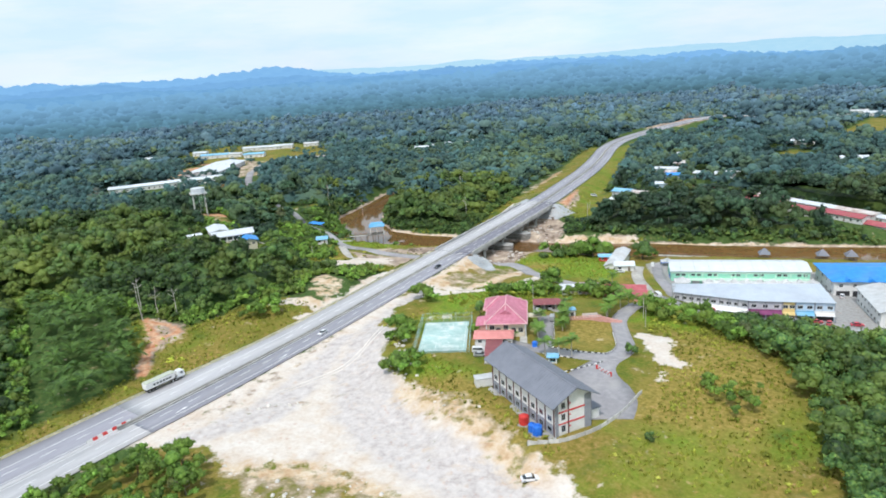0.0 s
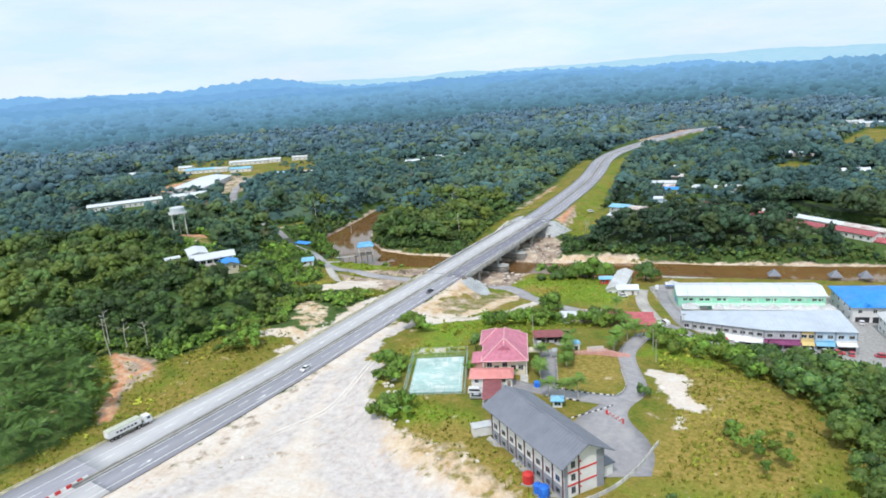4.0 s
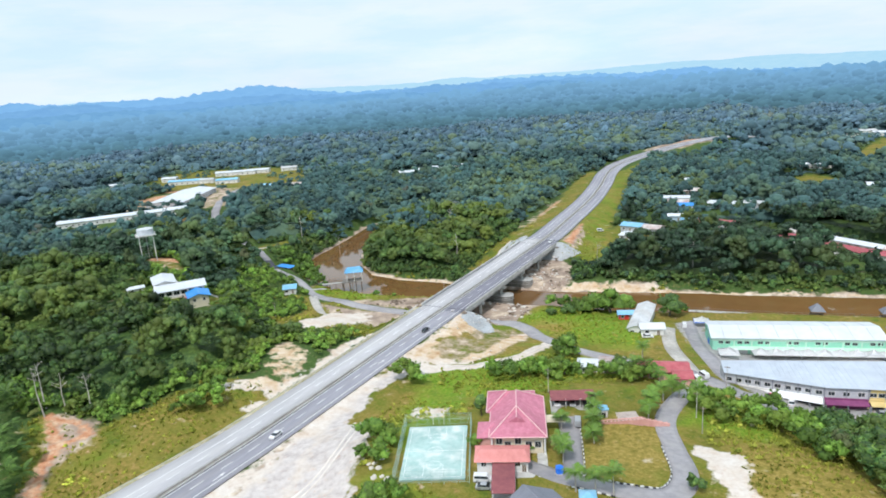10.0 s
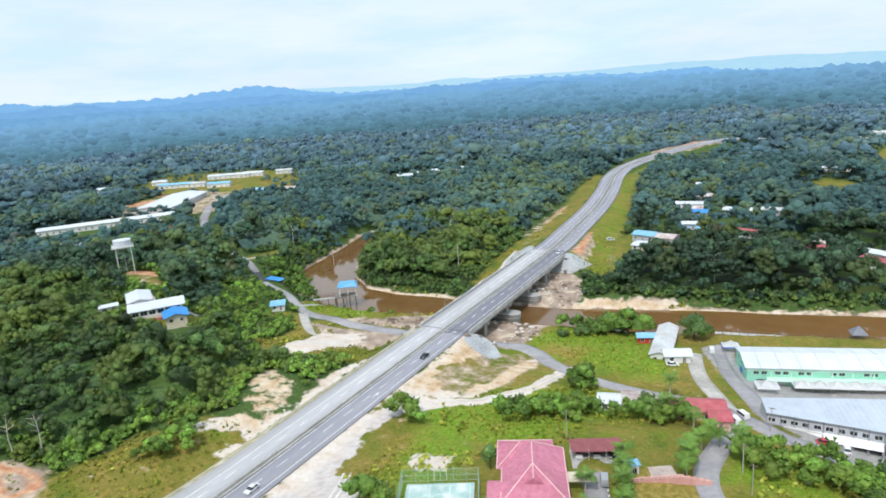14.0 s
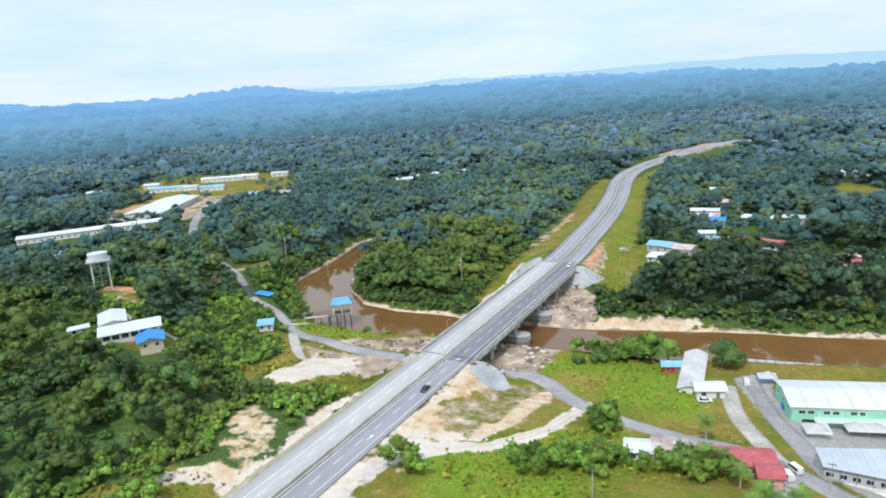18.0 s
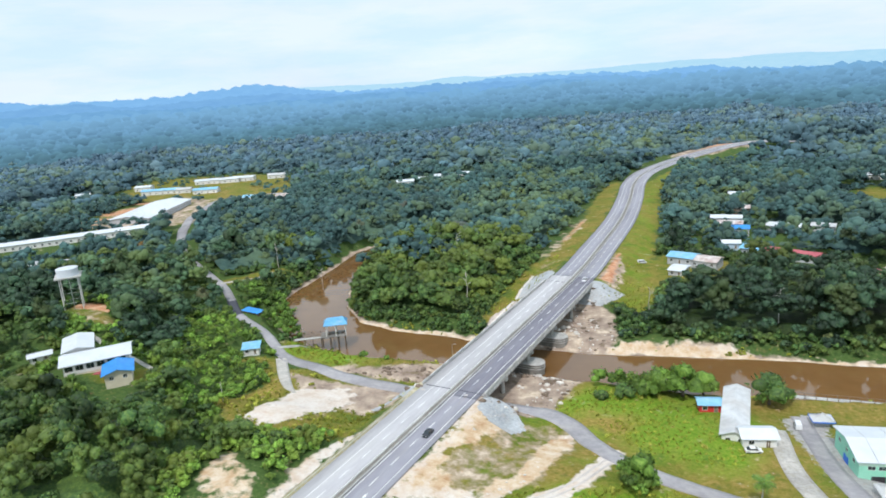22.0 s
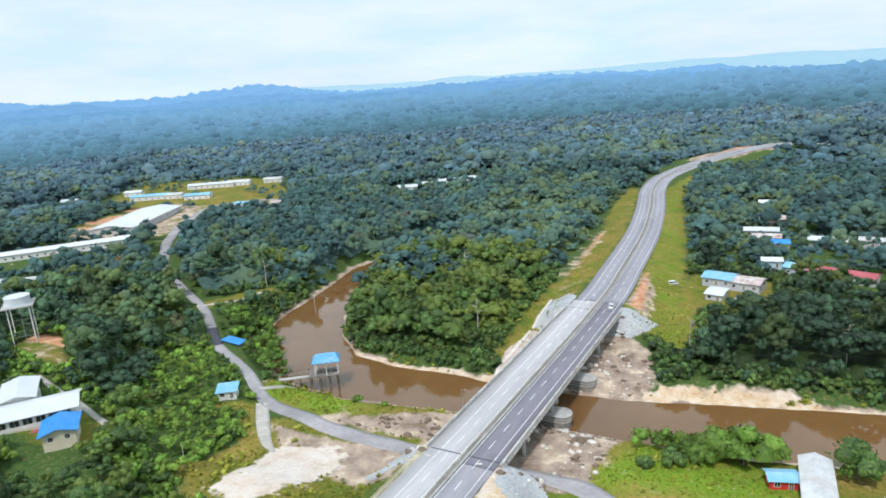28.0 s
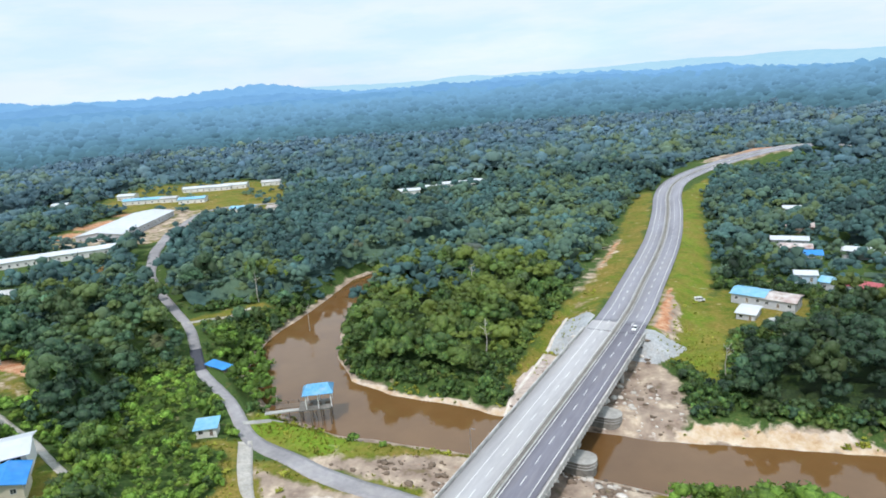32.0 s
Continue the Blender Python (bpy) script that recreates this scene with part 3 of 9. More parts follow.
DRY = [[(-75, 187), (-57, 185), (-55, 200), (-61, 217), (-76, 215)], [(-42, 150), (-8, 158), (2, 190), (-20, 216), (-44, 214), (-38, 180)], [(-268, 298), (-254, 302), (-232, 279), (-242, 268)], [(-118, 150), (-60, 130), (-52, 134), (-90, 160)], [(-134, 300), (-116, 296), (-110, 306), (-128, 310)]]
FIELDS = [[(-145, 238), (-100, 208), (-92, 236), (-60, 258), (-66, 276), (-98, 272), (-120, 262)], [(-140, 308), (-126, 300), (-104, 290), (-84, 290), (-86, 318), (-100, 326), (-128, 326)],
          [(-36, 130), (20, 150), (30, 205), (-20, 240), (-56, 240), (-50, 200), (-44, 170), (-40, 150)], [(-124, 172), (-100, 206), (-140, 215), (-142, 190)], [(-118, 152), (-60, 132), (-50, 132), (-84, 160), (-110, 166)],
          [(-362, 371), (-350, 370), (-336, 384), (-332, 402), (-342, 408), (-352, 394), (-360, 383)]]
VERGE_L = [(-183, 60), (-183, 200), (-200, 200), (-204, 191), (-212, 183), (-214, 169), (-217, 160), (-236, 156), (-236, 150), (-216, 136), (-203, 126), (-198, 60)]
MEADOW_L = [(-268, 298), (-256, 302), (-234, 281), (-240, 264), (-226, 252), (-186, 258), (-184, 284), (-210, 262), (-228, 268), (-240, 290), (-258, 308)]
LIME_BUSH = [(-324, 326), (-305, 334), (-276, 309), (-246, 278), (-232, 262), (-247, 260), (-285, 293)]
LANE_BUSH = [(-332, 363), (-316, 376), (-286, 352), (-267, 334), (-274, 328), (-302, 342)]
SHORE_L = [(-262, 316), (-228, 310), (-222, 322), (-244, 332), (-262, 330)]
SCHOOL = [(-660, 575), (-712, 556), (-790, 640), (-800, 690), (-720, 745), (-640, 740), (-560, 672), (-515, 600), (-535, 560), (-575, 575)]
FACTORY_YARD = [(-538, 440), (-500, 490), (-540, 530), (-575, 570), (-600, 590), (-650, 600), (-668, 560), (-628, 452), (-590, 438)]
FAR_CUT = [(-206, 868), (-196, 906), (-186, 930), (-160, 938), (-130, 930), (-112, 924), (-120, 900), (-150, 876), (-182, 850)]
LIME_A = [(-46, 690), (-28, 726), (-6, 700), (-6, 652), (-24, 624), (-44, 650)]
LIME_B = [(14, 850), (46, 990), (80, 960), (62, 870), (40, 774), (22, 800)]
CREAM = [BEACH, BEACH_LEFT, LOT_SLOPE, OCHRE_HEAP, [(-157, 244), (-157, 296), (-146, 296), (-122, 288), (-126, 256), (-146, 250)], [(-185, 204), (-188, 248), (-212, 244), (-208, 212), (-194, 200)]]
LUSH = [RIGHT_VERGE, [(-46, 148), (-38, 128), (-8, 134), (12, 168), (-6, 180), (-26, 166), (-38, 160)], [(-118, 166), (-92, 164), (-84, 158), (-100, 152), (-116, 156)], [(-150, 236), (-138, 246), (-120, 250), (-104, 262), (-94, 258), (-92, 236), (-104, 216), (-125, 216), (-142, 226)], [(-140, 306), (-126, 298), (-104, 288), (-80, 284), (-78, 318), (-98, 330), (-132, 330)], [(-145, 240), (-104, 212), (-94, 240), (-66, 262), (-98, 272), (-122, 262)], [(-134, 196), (-118, 178), (-108, 186), (-116, 214), (-138, 222)], [(-264, 316), (-228, 308), (-222, 324), (-262, 332)], [(-56, 222), (-30, 222), (-34, 244), (-58, 244)]]
REDDISH = [(-211, 572), (-201, 562), (-197, 478), (-196, 440), (-184, 431), (-190, 452), (-200, 462), (-205, 478)]
ORANGE_CUT = [(-161, 474), (-160, 446), (-159, 426), (-149, 421), (-152, 444), (-156, 468)]
YARDS = [[(-355, 291), (-340, 293), (-320, 280), (-326, 276), (-346, 279)], [(-294, 247), (-278, 244), (-266, 254), (-276, 263), (-304, 265), (-306, 257)], SCHOOL, FACTORY_YARD, FAR_CUT, LIME_A, LIME_B,
         [(-142, 419), (-134, 436), (-128, 446), (-116, 446), (-105, 468), (-106, 490), (-121, 496), (-142, 490)]]
TOWN = [(-68, 330), (-74, 322), (-52, 268), (-40, 256), (60, 236), (110, 300), (110, 352), (8, 334), (-6, 331), (-34, 323), (-61, 315), (-63, 327)]


def steps(lo, hi, fine, reach, grow=1.09, first=2.5):
    a = list(np.arange(lo, hi + fine, fine))
    d = first
    while a[-1] < reach[1]:
        a.append(a[-1] + d)
        d *= grow
    d = first
    while a[0] > reach[0]:
        a.insert(0, a[0] - d)
        d *= grow
    return np.array(a)


gx, gy = steps(-380, 40, 1.9, (-4700, 4700), 1.055), steps(60, 470, 1.9, (-1500, 4800), 1.042)
GX, GY = np.meshgrid(gx, gy)
GZ = height(GX, GY)


def cover(x, y):
    """Shares of sand, bright grass, ochre soil and gravel or concrete yard on the ground."""
    x, y = x + 2.6 * fbm(x, y, 15, 3, 41) + 1.1 * fbm(x, y, 4.5, 2, 43), y + 2.6 * fbm(x, y, 15, 3, 47) + 1.1 * fbm(x, y, 4.5, 2, 49)
    sand = np.zeros(x.shape)
    keep_out = np.minimum(np.minimum(inside(LOT_SLOPE, x, y), inside(OCHRE_HEAP, x, y)), np.minimum(inside(LOT_EDGE, x, y), inside(WEED_STRIP, x, y)))
    for poly, soft in ((SAND_LOT, 3), (SAND_MOUND, 3), (GULLY_RIDGE, 2), (COURT_PATCH, 2.5), (CUT_BANK, 2.5), (CUT_STRIP, 1.8), (DIRT_LEFT, 3), (WHITE_PATCH, 2), (WHITE_SPOT, 2), (BEACH, 2.0), (BEACH_LEFT, 1.6)):
        sand = np.maximum(sand, (1 - smooth(-soft, soft, inside(poly, x, y))) * (0.62 if poly is CUT_BANK else 0.8 if poly in (BEACH, CUT_STRIP, SAND_MOUND) else 1.0))
    d, w = along(SAND_PATH, x, y)
    sand = np.maximum(sand, 1 - smooth(-1.5, 2.0, d - w))
    sand = sand * (0.62 + 0.38 * smooth(-2, 3, keep_out))
    rd, rw = along(RIVER, x, y)
    b = rd - rw
    left = smooth(-150, -120, x)
    sand = np.maximum(sand, (1 - smooth(3.0, 6.5, b)) * (0.14 + 0.26 * left))
    north = smooth(-4, 4, y - 352 - (x + 168) * 0.17)
    sand = np.maximum(sand, (1 - smooth(7.0, 11.0, b)) * 0.32 * left * north * (1 - smooth(-100, -70, x)))
    grass = np.zeros(x.shape)
    for poly in FIELDS + [SETTLED, RIVERSIDE_L, DIRT_ROUND, VERGE_L, MEADOW_L, SHORE_L, RIGHT_VERGE, LEFT_VERGE] + YARDS:
        grass = np.maximum(grass, 1 - smooth(-3, 4, inside(poly, x, y)))
    ochre = np.zeros(x.shape)
    wide_ = left * north * (1 - smooth(-100, -70, x))
    for poly in (ORANGE_CUT, REDDISH, DIRT_GREY, YARDS[0], FAR_CUT, FACTORY_YARD, DIRT_SHORE, UNDER, FAR_BANK, LOT_EDGE, LOT_SLOPE, OCHRE_HEAP, GULLY, HEAP_SOIL, WEED_STRIP):
        ochre = np.maximum(ochre, (1 - smooth(-3, 3, inside(poly, x, y))) * (0.45 if poly in (HEAP_SOIL, OCHRE_HEAP, LOT_SLOPE, REDDISH) else 0.62 if poly is FACTORY_YARD else 0.4 if poly is YARDS[0] else 1.0))
    ochre = np.maximum(ochre, (1 - smooth(2.5 + 3 * wide_, 6.0 + 3 * wide_, b)) * 0.95)
    gravel = 1 - smooth(-2, 2, inside(TOWN, x, y))
    return np.stack([sand, grass, ochre, gravel], -1)


def ground_material():
    m = bpy.data.materials.new("ground_cover")
    m.use_nodes = True
    n, l = m.node_tree.nodes, m.node_tree.links
    b = n["Principled BSDF"]
    b.inputs["Roughness"].default_value, b.inputs["Specular IOR Level"].default_value = 0.95, 0.1
    geo, at = n.new("ShaderNodeNewGeometry"), n.new("ShaderNodeAttribute")
    at.attribute_name = "cover"
    sep = n.new("ShaderNodeSeparateColor")
    l.new(at.outputs["Color"], sep.inputs["Color"])

    def tex(scale, detail=8.0, rough=0.6):
        t = n.new("ShaderNodeTexNoise")
        t.inputs["Scale"].default_value, t.inputs["Detail"].default_value, t.inputs["Roughness"].default_value = scale, detail, rough
        l.new(geo.outputs["Position"], t.inputs["Vector"])
        return t.outputs["Fac"]

    def ramp(fac, *stops):
        r = n.new("ShaderNodeValToRGB")
        while len(r.color_ramp.elements) < len(stops):
            r.color_ramp.elements.new(0.5)
        for e, (p, c) in zip(r.color_ramp.elements, stops):
            e.position, e.color = p, (*c, 1)
        l.new(fac, r.inputs["Fac"])
        return r.outputs["Color"]

    def mask(sock, noise_sock, wide=0.25):
        """The cover's share made ragged by noise."""
        a = n.new("ShaderNodeMath")
        a.operation = "MULTIPLY_ADD"
        l.new(noise_sock, a.inputs[0])
        a.inputs[1].default_value = 2.2
        l.new(sock, a.inputs[2])
        r = n.new("ShaderNodeMapRange")
        r.inputs["From Min"].default_value, r.inputs["From Max"].default_value = 1.6 - wide, 1.6 + wide
        l.new(a.outputs["Value"], r.inputs["Value"])
        return r.outputs["Result"]

    def mix(fac, a, c):
        x = n.new("ShaderNodeMix")
        x.data_type = "RGBA"
        l.new(fac, x.inputs["Factor"])
        l.new(a, x.inputs["A"])
        l.new(c, x.inputs["B"])
        return x.outputs["Result"]
    fine, mid, big = tex(0.9), tex(0.16), tex(0.035, 5.0)
    floor_c = ramp(fine, (0.3, (0.04, 0.075, 0.022)), (0.55, (0.07, 0.12, 0.032)), (0.75, (0.115, 0.145, 0.05)))
    grass_c = ramp(mid, (0.32, (0.06, 0.115, 0.012)), (0.44, (0.115, 0.155, 0.018)), (0.56, (0.195, 0.17, 0.032)), (0.70, (0.28, 0.195, 0.07)))
    sand_c = ramp(fine, (0.3, (0.52, 0.435, 0.365)), (0.5, (0.645, 0.58, 0.515)), (0.68, (0.71, 0.66, 0.605)))
    sand_b = ramp(mid, (0.33, (0.50, 0.345, 0.215)), (0.42, (0.62, 0.51, 0.405)), (0.58, (0.70, 0.635, 0.56)), (0.70, (0.745, 0.70, 0.635)))
    half = n.new("ShaderNodeValue")
    half.outputs[0].default_value = 0.5
    sand_c = mix(half.outputs[0], sand_c, sand_b)
    pk = n.new("ShaderNodeAttribute")
    pk.attribute_name = "packed"
    sand_c = mix(mask(pk.outputs["Fac"], tex(0.12, 6.0), 0.4), sand_c, ramp(tex(0.4, 9.0, 0.7), (0.33, (0.42, 0.365, 0.34)), (0.5, (0.555, 0.505, 0.475)), (0.62, (0.62, 0.57, 0.535)), (0.75, (0.70, 0.65, 0.60))))
    cr = n.new("ShaderNodeAttribute")
    cr.attribute_name = "cream"
    sand_c = mix(mask(cr.outputs["Fac"], tex(0.3, 8.0, 0.65), 0.35), sand_c, ramp(tex(0.22, 9.0, 0.7), (0.30, (0.40, 0.235, 0.12)), (0.42, (0.53, 0.37, 0.225)), (0.55, (0.62, 0.49, 0.345)), (0.7, (0.71, 0.62, 0.49))))
    ochre_c = ramp(mid, (0.33, (0.22, 0.16, 0.12)), (0.47, (0.34, 0.265, 0.21)), (0.58, (0.45, 0.355, 0.27)), (0.70, (0.68, 0.57, 0.43)))
    yard_c = ramp(fine, (0.3, (0.28, 0.27, 0.26)), (0.7, (0.42, 0.41, 0.39)))
    grass_f = ramp(tex(1.6, 9.0, 0.75), (0.36, (0.04, 0.08, 0.01)), (0.5, (0.135, 0.155, 0.022)), (0.64, (0.27, 0.225, 0.065)))
    grass_c = mix(half.outputs[0], grass_c, grass_f)
    dry_c = ramp(tex(0.7, 9.0, 0.7), (0.34, (0.12, 0.12, 0.02)), (0.5, (0.23, 0.18, 0.04)), (0.66, (0.35, 0.24, 0.09)))
    dry_m = n.new("ShaderNodeMapRange")
    dry_m.inputs["From Min"].default_value, dry_m.inputs["From Max"].default_value = 0.44, 0.60
    l.new(tex(0.045, 7.0, 0.6), dry_m.inputs["Value"])
    grass_c = mix(dry_m.outputs["Result"], grass_c, dry_c)
    lu = n.new("ShaderNodeAttribute")
    lu.attribute_name = "lush"
    grass_c = mix(mask(lu.outputs["Fac"], tex(0.1, 8.0, 0.65), 0.45), grass_c, ramp(tex(1.1, 9.0, 0.75), (0.34, (0.07, 0.16, 0.012)), (0.5, (0.15, 0.25, 0.022)), (0.66, (0.27, 0.335, 0.05))))
    dr = n.new("ShaderNodeAttribute")
    dr.attribute_name = "dry"
    grass_c = mix(mask(dr.outputs["Fac"], tex(0.14, 8.0, 0.65), 0.5), grass_c, ramp(tex(0.8, 9.0, 0.75), (0.34, (0.13, 0.115, 0.02)), (0.5, (0.27, 0.21, 0.05)), (0.66, (0.40, 0.29, 0.10))))
    col = mix(mask(sep.outputs["Green"], mid, 0.3), floor_c, grass_c)
    col = mix(mask(sep.outputs["Blue"], mid, 0.2), col, ochre_c)
    col = mix(mask(at.outputs["Alpha"], fine, 0.1), col, yard_c)
    col = mix(mask(sep.outputs["Red"], tex(0.25), 0.14), col, sand_c)
    rd_ = n.new("ShaderNodeAttribute")
    rd_.attribute_name = "red"
    col = mix(mask(rd_.outputs["Fac"], tex(0.5, 8.0, 0.65), 0.3), col, ramp(tex(0.35, 8.0, 0.65), (0.34, (0.40, 0.15, 0.075)), (0.5, (0.54, 0.27, 0.15)), (0.66, (0.64, 0.44, 0.29))))
    l.new(col, b.inputs["Base Color"])
    bp = n.new("ShaderNodeBump")
    bp.inputs["Strength"].default_value, bp.inputs["Distance"].default_value = 0.6, 0.25
    l.new(fine, bp.inputs["Height"])
    l.new(bp.outputs["Normal"], b.inputs["Normal"])
    return m


M["ground"] = ground_material()
ny, nx = GX.shape
idx = np.arange(nx * ny).reshape(ny, nx)
quads = np.stack([idx[:-1, :-1], idx[:-1, 1:], idx[1:, 1:], idx[1:, :-1]], -1).reshape(-1, 4)
ground = mesh_object("ground", np.stack([GX, GY, GZ], -1).reshape(-1, 3), quads, M["ground"], smooth_faces=True)
tagged(ground, "rolling ground of grass, pale sand and bare earth", "ground", kind="structure")
att = ground.data.attributes.new("cover", "FLOAT_COLOR", "POINT")
att.data.foreach_set("color", cover(GX, GY).reshape(-1, 4).astype(np.float32).ravel())
packed = np.zeros(GX.shape)
for line in PACKED:
    d, w = along(line, GX, GY)
    packed = np.maximum(packed, 1 - smooth(-2.5, 3.5, d - w))
ground.data.attributes.new("packed", "FLOAT", "POINT").data.foreach_set("value", packed.astype(np.float32).ravel())


for nm, polys, soft in (("cream", CREAM, 5.0), ("lush", LUSH, 6.0), ("dry", DRY, 5.0), ("red", RED_TRACKS, 1.2)):
    share = np.zeros(GX.shape)
    for poly in polys:
        d, w = along(poly, GX, GY) if nm == "red" else (inside(poly, GX, GY), 0.0)
        share = np.maximum(share, (1 - smooth(-soft, soft, d - w)) * (0.38 if nm == "lush" and poly in LUSH[:2] else 1.0))
    ground.data.attributes.new(nm, "FLOAT", "POINT").data.foreach_set("value", share.astype(np.float32).ravel())


def lie(x, y):
    """Height of the ground sheet as it is meshed."""
    x, y = np.atleast_1d(np.asarray(x, float)), np.atleast_1d(np.asarray(y, float))
    i = np.clip(np.searchsorted(gx, x) - 1, 0, nx - 2)
    j = np.clip(np.searchsorted(gy, y) - 1, 0, ny - 2)
    u, v = (x - gx[i]) / (gx[i + 1] - gx[i]), (y - gy[j]) / (gy[j + 1] - gy[j])
    z = GZ[j, i] * (1 - u) * (1 - v) + GZ[j, i + 1] * u * (1 - v) + GZ[j + 1, i] * (1 - u) * v + GZ[j + 1, i + 1] * u * v
    return z if z.size > 1 else float(z[0])


def strip(name, line, mat, lift=0.08, step=2.0, across=4, sink=0.5, label="", category="road", width=None):
    """A paved strip laid on the ground along (x, y, half width)."""
    p = spread(line, step)
    s = sideways(p)
    w = p[:, 2] if width is None else np.full(len(p), width)
    rows, us = [], np.linspace(-1, 1, across + 1)
    cz = lie(p[:, 0], p[:, 1])
    for u in us:
        q = p[:, :2] + s * (w * u)[:, None]
        z = np.maximum(lie(q[:, 0], q[:, 1]), cz - 0.3) + lift
        rows.append(np.column_stack([q, z]))
    lo = rows[0].copy()
    hi = rows[-1].copy()
    lo[:, 2] -= sink
    hi[:, 2] -= sink
    rows = [lo] + rows + [hi]
    k = len(rows)
    v = np.stack(rows, 1).reshape(-1, 3)
    i = np.arange(len(p) * k).reshape(len(p), k)
    f = np.stack([i[:-1, :-1], i[:-1, 1:], i[1:, 1:], i[1:, :-1]], -1).reshape(-1, 4)
    ob = mesh_object(name, v, f, mat, smooth_faces=True)
    return tagged(ob, label, category, kind="structure")


# water of the river
rp = spread(RIVER, 6.0)
rs = sideways(rp)
rv = np.concatenate([np.column_stack([rp[:, :2] - rs * (rp[:, 2:3] + 9), np.full(len(rp), WATER)]), np.column_stack([rp[:, :2] + rs * (rp[:, 2:3] + 9), np.full(len(rp), WATER)])])
k = len(rp)
ri = np.arange(k - 1)
wm = material("river_water", [(0.165, 0.085, 0.030), (0.21, 0.112, 0.042)], 0.05, 0.05, bump=0.008, bump_scale=0.5, patch=0.08, spec=0.7)
water = mesh_object("water", rv, np.stack([ri, ri + 1, ri + 1 + k, ri + k], -1), wm)
tagged(water, "muddy brown river water with still surface", "river", kind="structure")

# ---- lanes and tracks ----
RIVER_LANE = [(-182, 304, 3.0), (-216, 304, 3.2), (-244, 308, 3.0), (-258, 312, 2.6), (-273, 321, 2.3), (-290, 329, 2.2), (-310, 339, 2.2), (-330, 354, 2.2), (-353, 370, 2.2), (-386, 387, 2.4), (-425, 408, 3), (-449, 424, 3.2), (-487, 459, 3.5), (-524, 498, 3.5), (-565, 548, 3.5), (-586, 592, 3.5), (-560, 620, 3), (-500, 640, 2.5)]
PATCH_LANE = [(-309, 338.2, 2.35), (-318, 344.8, 2.35), (-327.5, 352, 2.35)]
BRANCH = [(-357, 373, 1.4), (-351, 379, 1.4), (-344, 386, 1.3), (-342, 399, 1.2)]
SIDE_TRACK = [(-256, 309, 2.2), (-244, 297, 2.2), (-234, 288, 1.7), (-227, 284, 0.5)]
JETTY_PATH = [(-265, 316.5, 1.0), (-258, 322, 1.0), (-254, 326, 1.0)]
HILL_PATH = [(-268, 262, 1.2), (-285, 266, 1.2), (-300, 270, 1.2), (-318, 270, 1.2)]
EAST_LANE = [(-182, 304, 3), (-162, 304, 3.2), (-145, 304, 3.4), (-132, 299, 3.2), (-122, 290, 3), (-114, 283, 2.8), (-101, 278, 2.6), (-85, 274, 2.6), (-68, 268, 3), (-53, 260, 3), (-42, 254, 3), (-20, 251, 3), (10, 254, 3.5), (60, 262, 4)]
ESTATE = [(-56, 258, 2.8), (-58, 240, 2.8), (-60, 222, 2.8), (-55, 206, 2.8), (-50, 192, 2.9), (-52, 183, 2.9), (-60, 181, 2.6), (-72, 181, 2.4), (-86, 184, 2.2)]
DRIVE = [(-73, 182, 2.4), (-78, 196, 2.4), (-83, 209, 3.2)]
YARD_LANE = [(-50, 188, 2.5), (-53, 177, 4.2), (-52.5, 167, 8.5), (-47.5, 158, 9.5), (-43.5, 150, 6.5)]
HALL_LANE = [(-70, 328, 2.4), (-64, 304, 2.6), (-55, 280, 2.8), (-46, 262, 3)]
HOUSE_LANE = [(-76, 316, 2.6), (-72, 296, 2.6), (-64, 276, 2.6), (-58, 264, 2.4)]
LANES = [RIVER_LANE, BRANCH, SIDE_TRACK, JETTY_PATH, HILL_PATH, EAST_LANE, ESTATE, DRIVE, YARD_LANE, HALL_LANE, HOUSE_LANE]
for line, nm, mat, lab in ((RIVER_LANE, "river_lane", "old_tarmac", "narrow worn grey tarmac lane along the river"), (EAST_LANE, "east_lane", "old_tarmac", "narrow grey lane that passes under the bridge"),
                           (ESTATE, "estate_road", "old_tarmac", "grey estate road round the lawn"), (YARD_LANE, "paved_yard", "old_tarmac", "grey paved yard beside the dormitory"), (DRIVE, "driveway", "old_tarmac", "grey driveway up to the carport"),
                           (HALL_LANE, "hall_lane", "old_tarmac", "grey access lane beside the market hall"), (HOUSE_LANE, "house_lane", "gravel", "pale gravel lane to the white house"), (JETTY_PATH, "jetty_path", "concrete", "narrow concrete path to the jetty"),
                           (HILL_PATH, "hill_path", "gravel", "narrow pale path along the hill"), (SIDE_TRACK, "side_track", "gravel", "short dusty gravel track"), (BRANCH, "branch_track", "gravel", "narrow pale track to the woods")):
    strip(nm, line, M[mat], label=lab, lift=0.10 + 0.012 * (len(nm) % 5))
strip("road_patch", PATCH_LANE, M["fresh_tarmac"], label="patch of fresh dark tarmac on the lane", lift=0.2)

# worn wheel tracks over the sand
M["worn_sand"] = material("worn_sand", [(0.60, 0.54, 0.48), (0.72, 0.68, 0.62)], 0.5, 0.95, patch=0.08, dirt=(0.50, 0.42, 0.34), dirt_amount=0.6)
M["damp_sand"] = material("damp_sand", [(0.50, 0.445, 0.41), (0.60, 0.545, 0.50)], 0.5, 0.95, patch=0.1, dirt=(0.62, 0.56, 0.50), dirt_amount=0.7)
for line, mat in (([(-145, 196), (-140, 186), (-137, 174), (-138, 158), (-146, 138)], "worn_sand"), ([(-140, 244), (-129, 249), (-119, 264), (-114, 281)], "damp_sand")):
    for off in (-0.95, 0.95):
        p_ = np.array(line, float)
        q_ = p_ + sideways(p_) * off
        strip("wheel_track", [(a, b, 0.34) for a, b in q_], M[mat], lift=0.05, step=2.0, across=1, sink=0.1, label="worn wheel track over the sand", category="track")

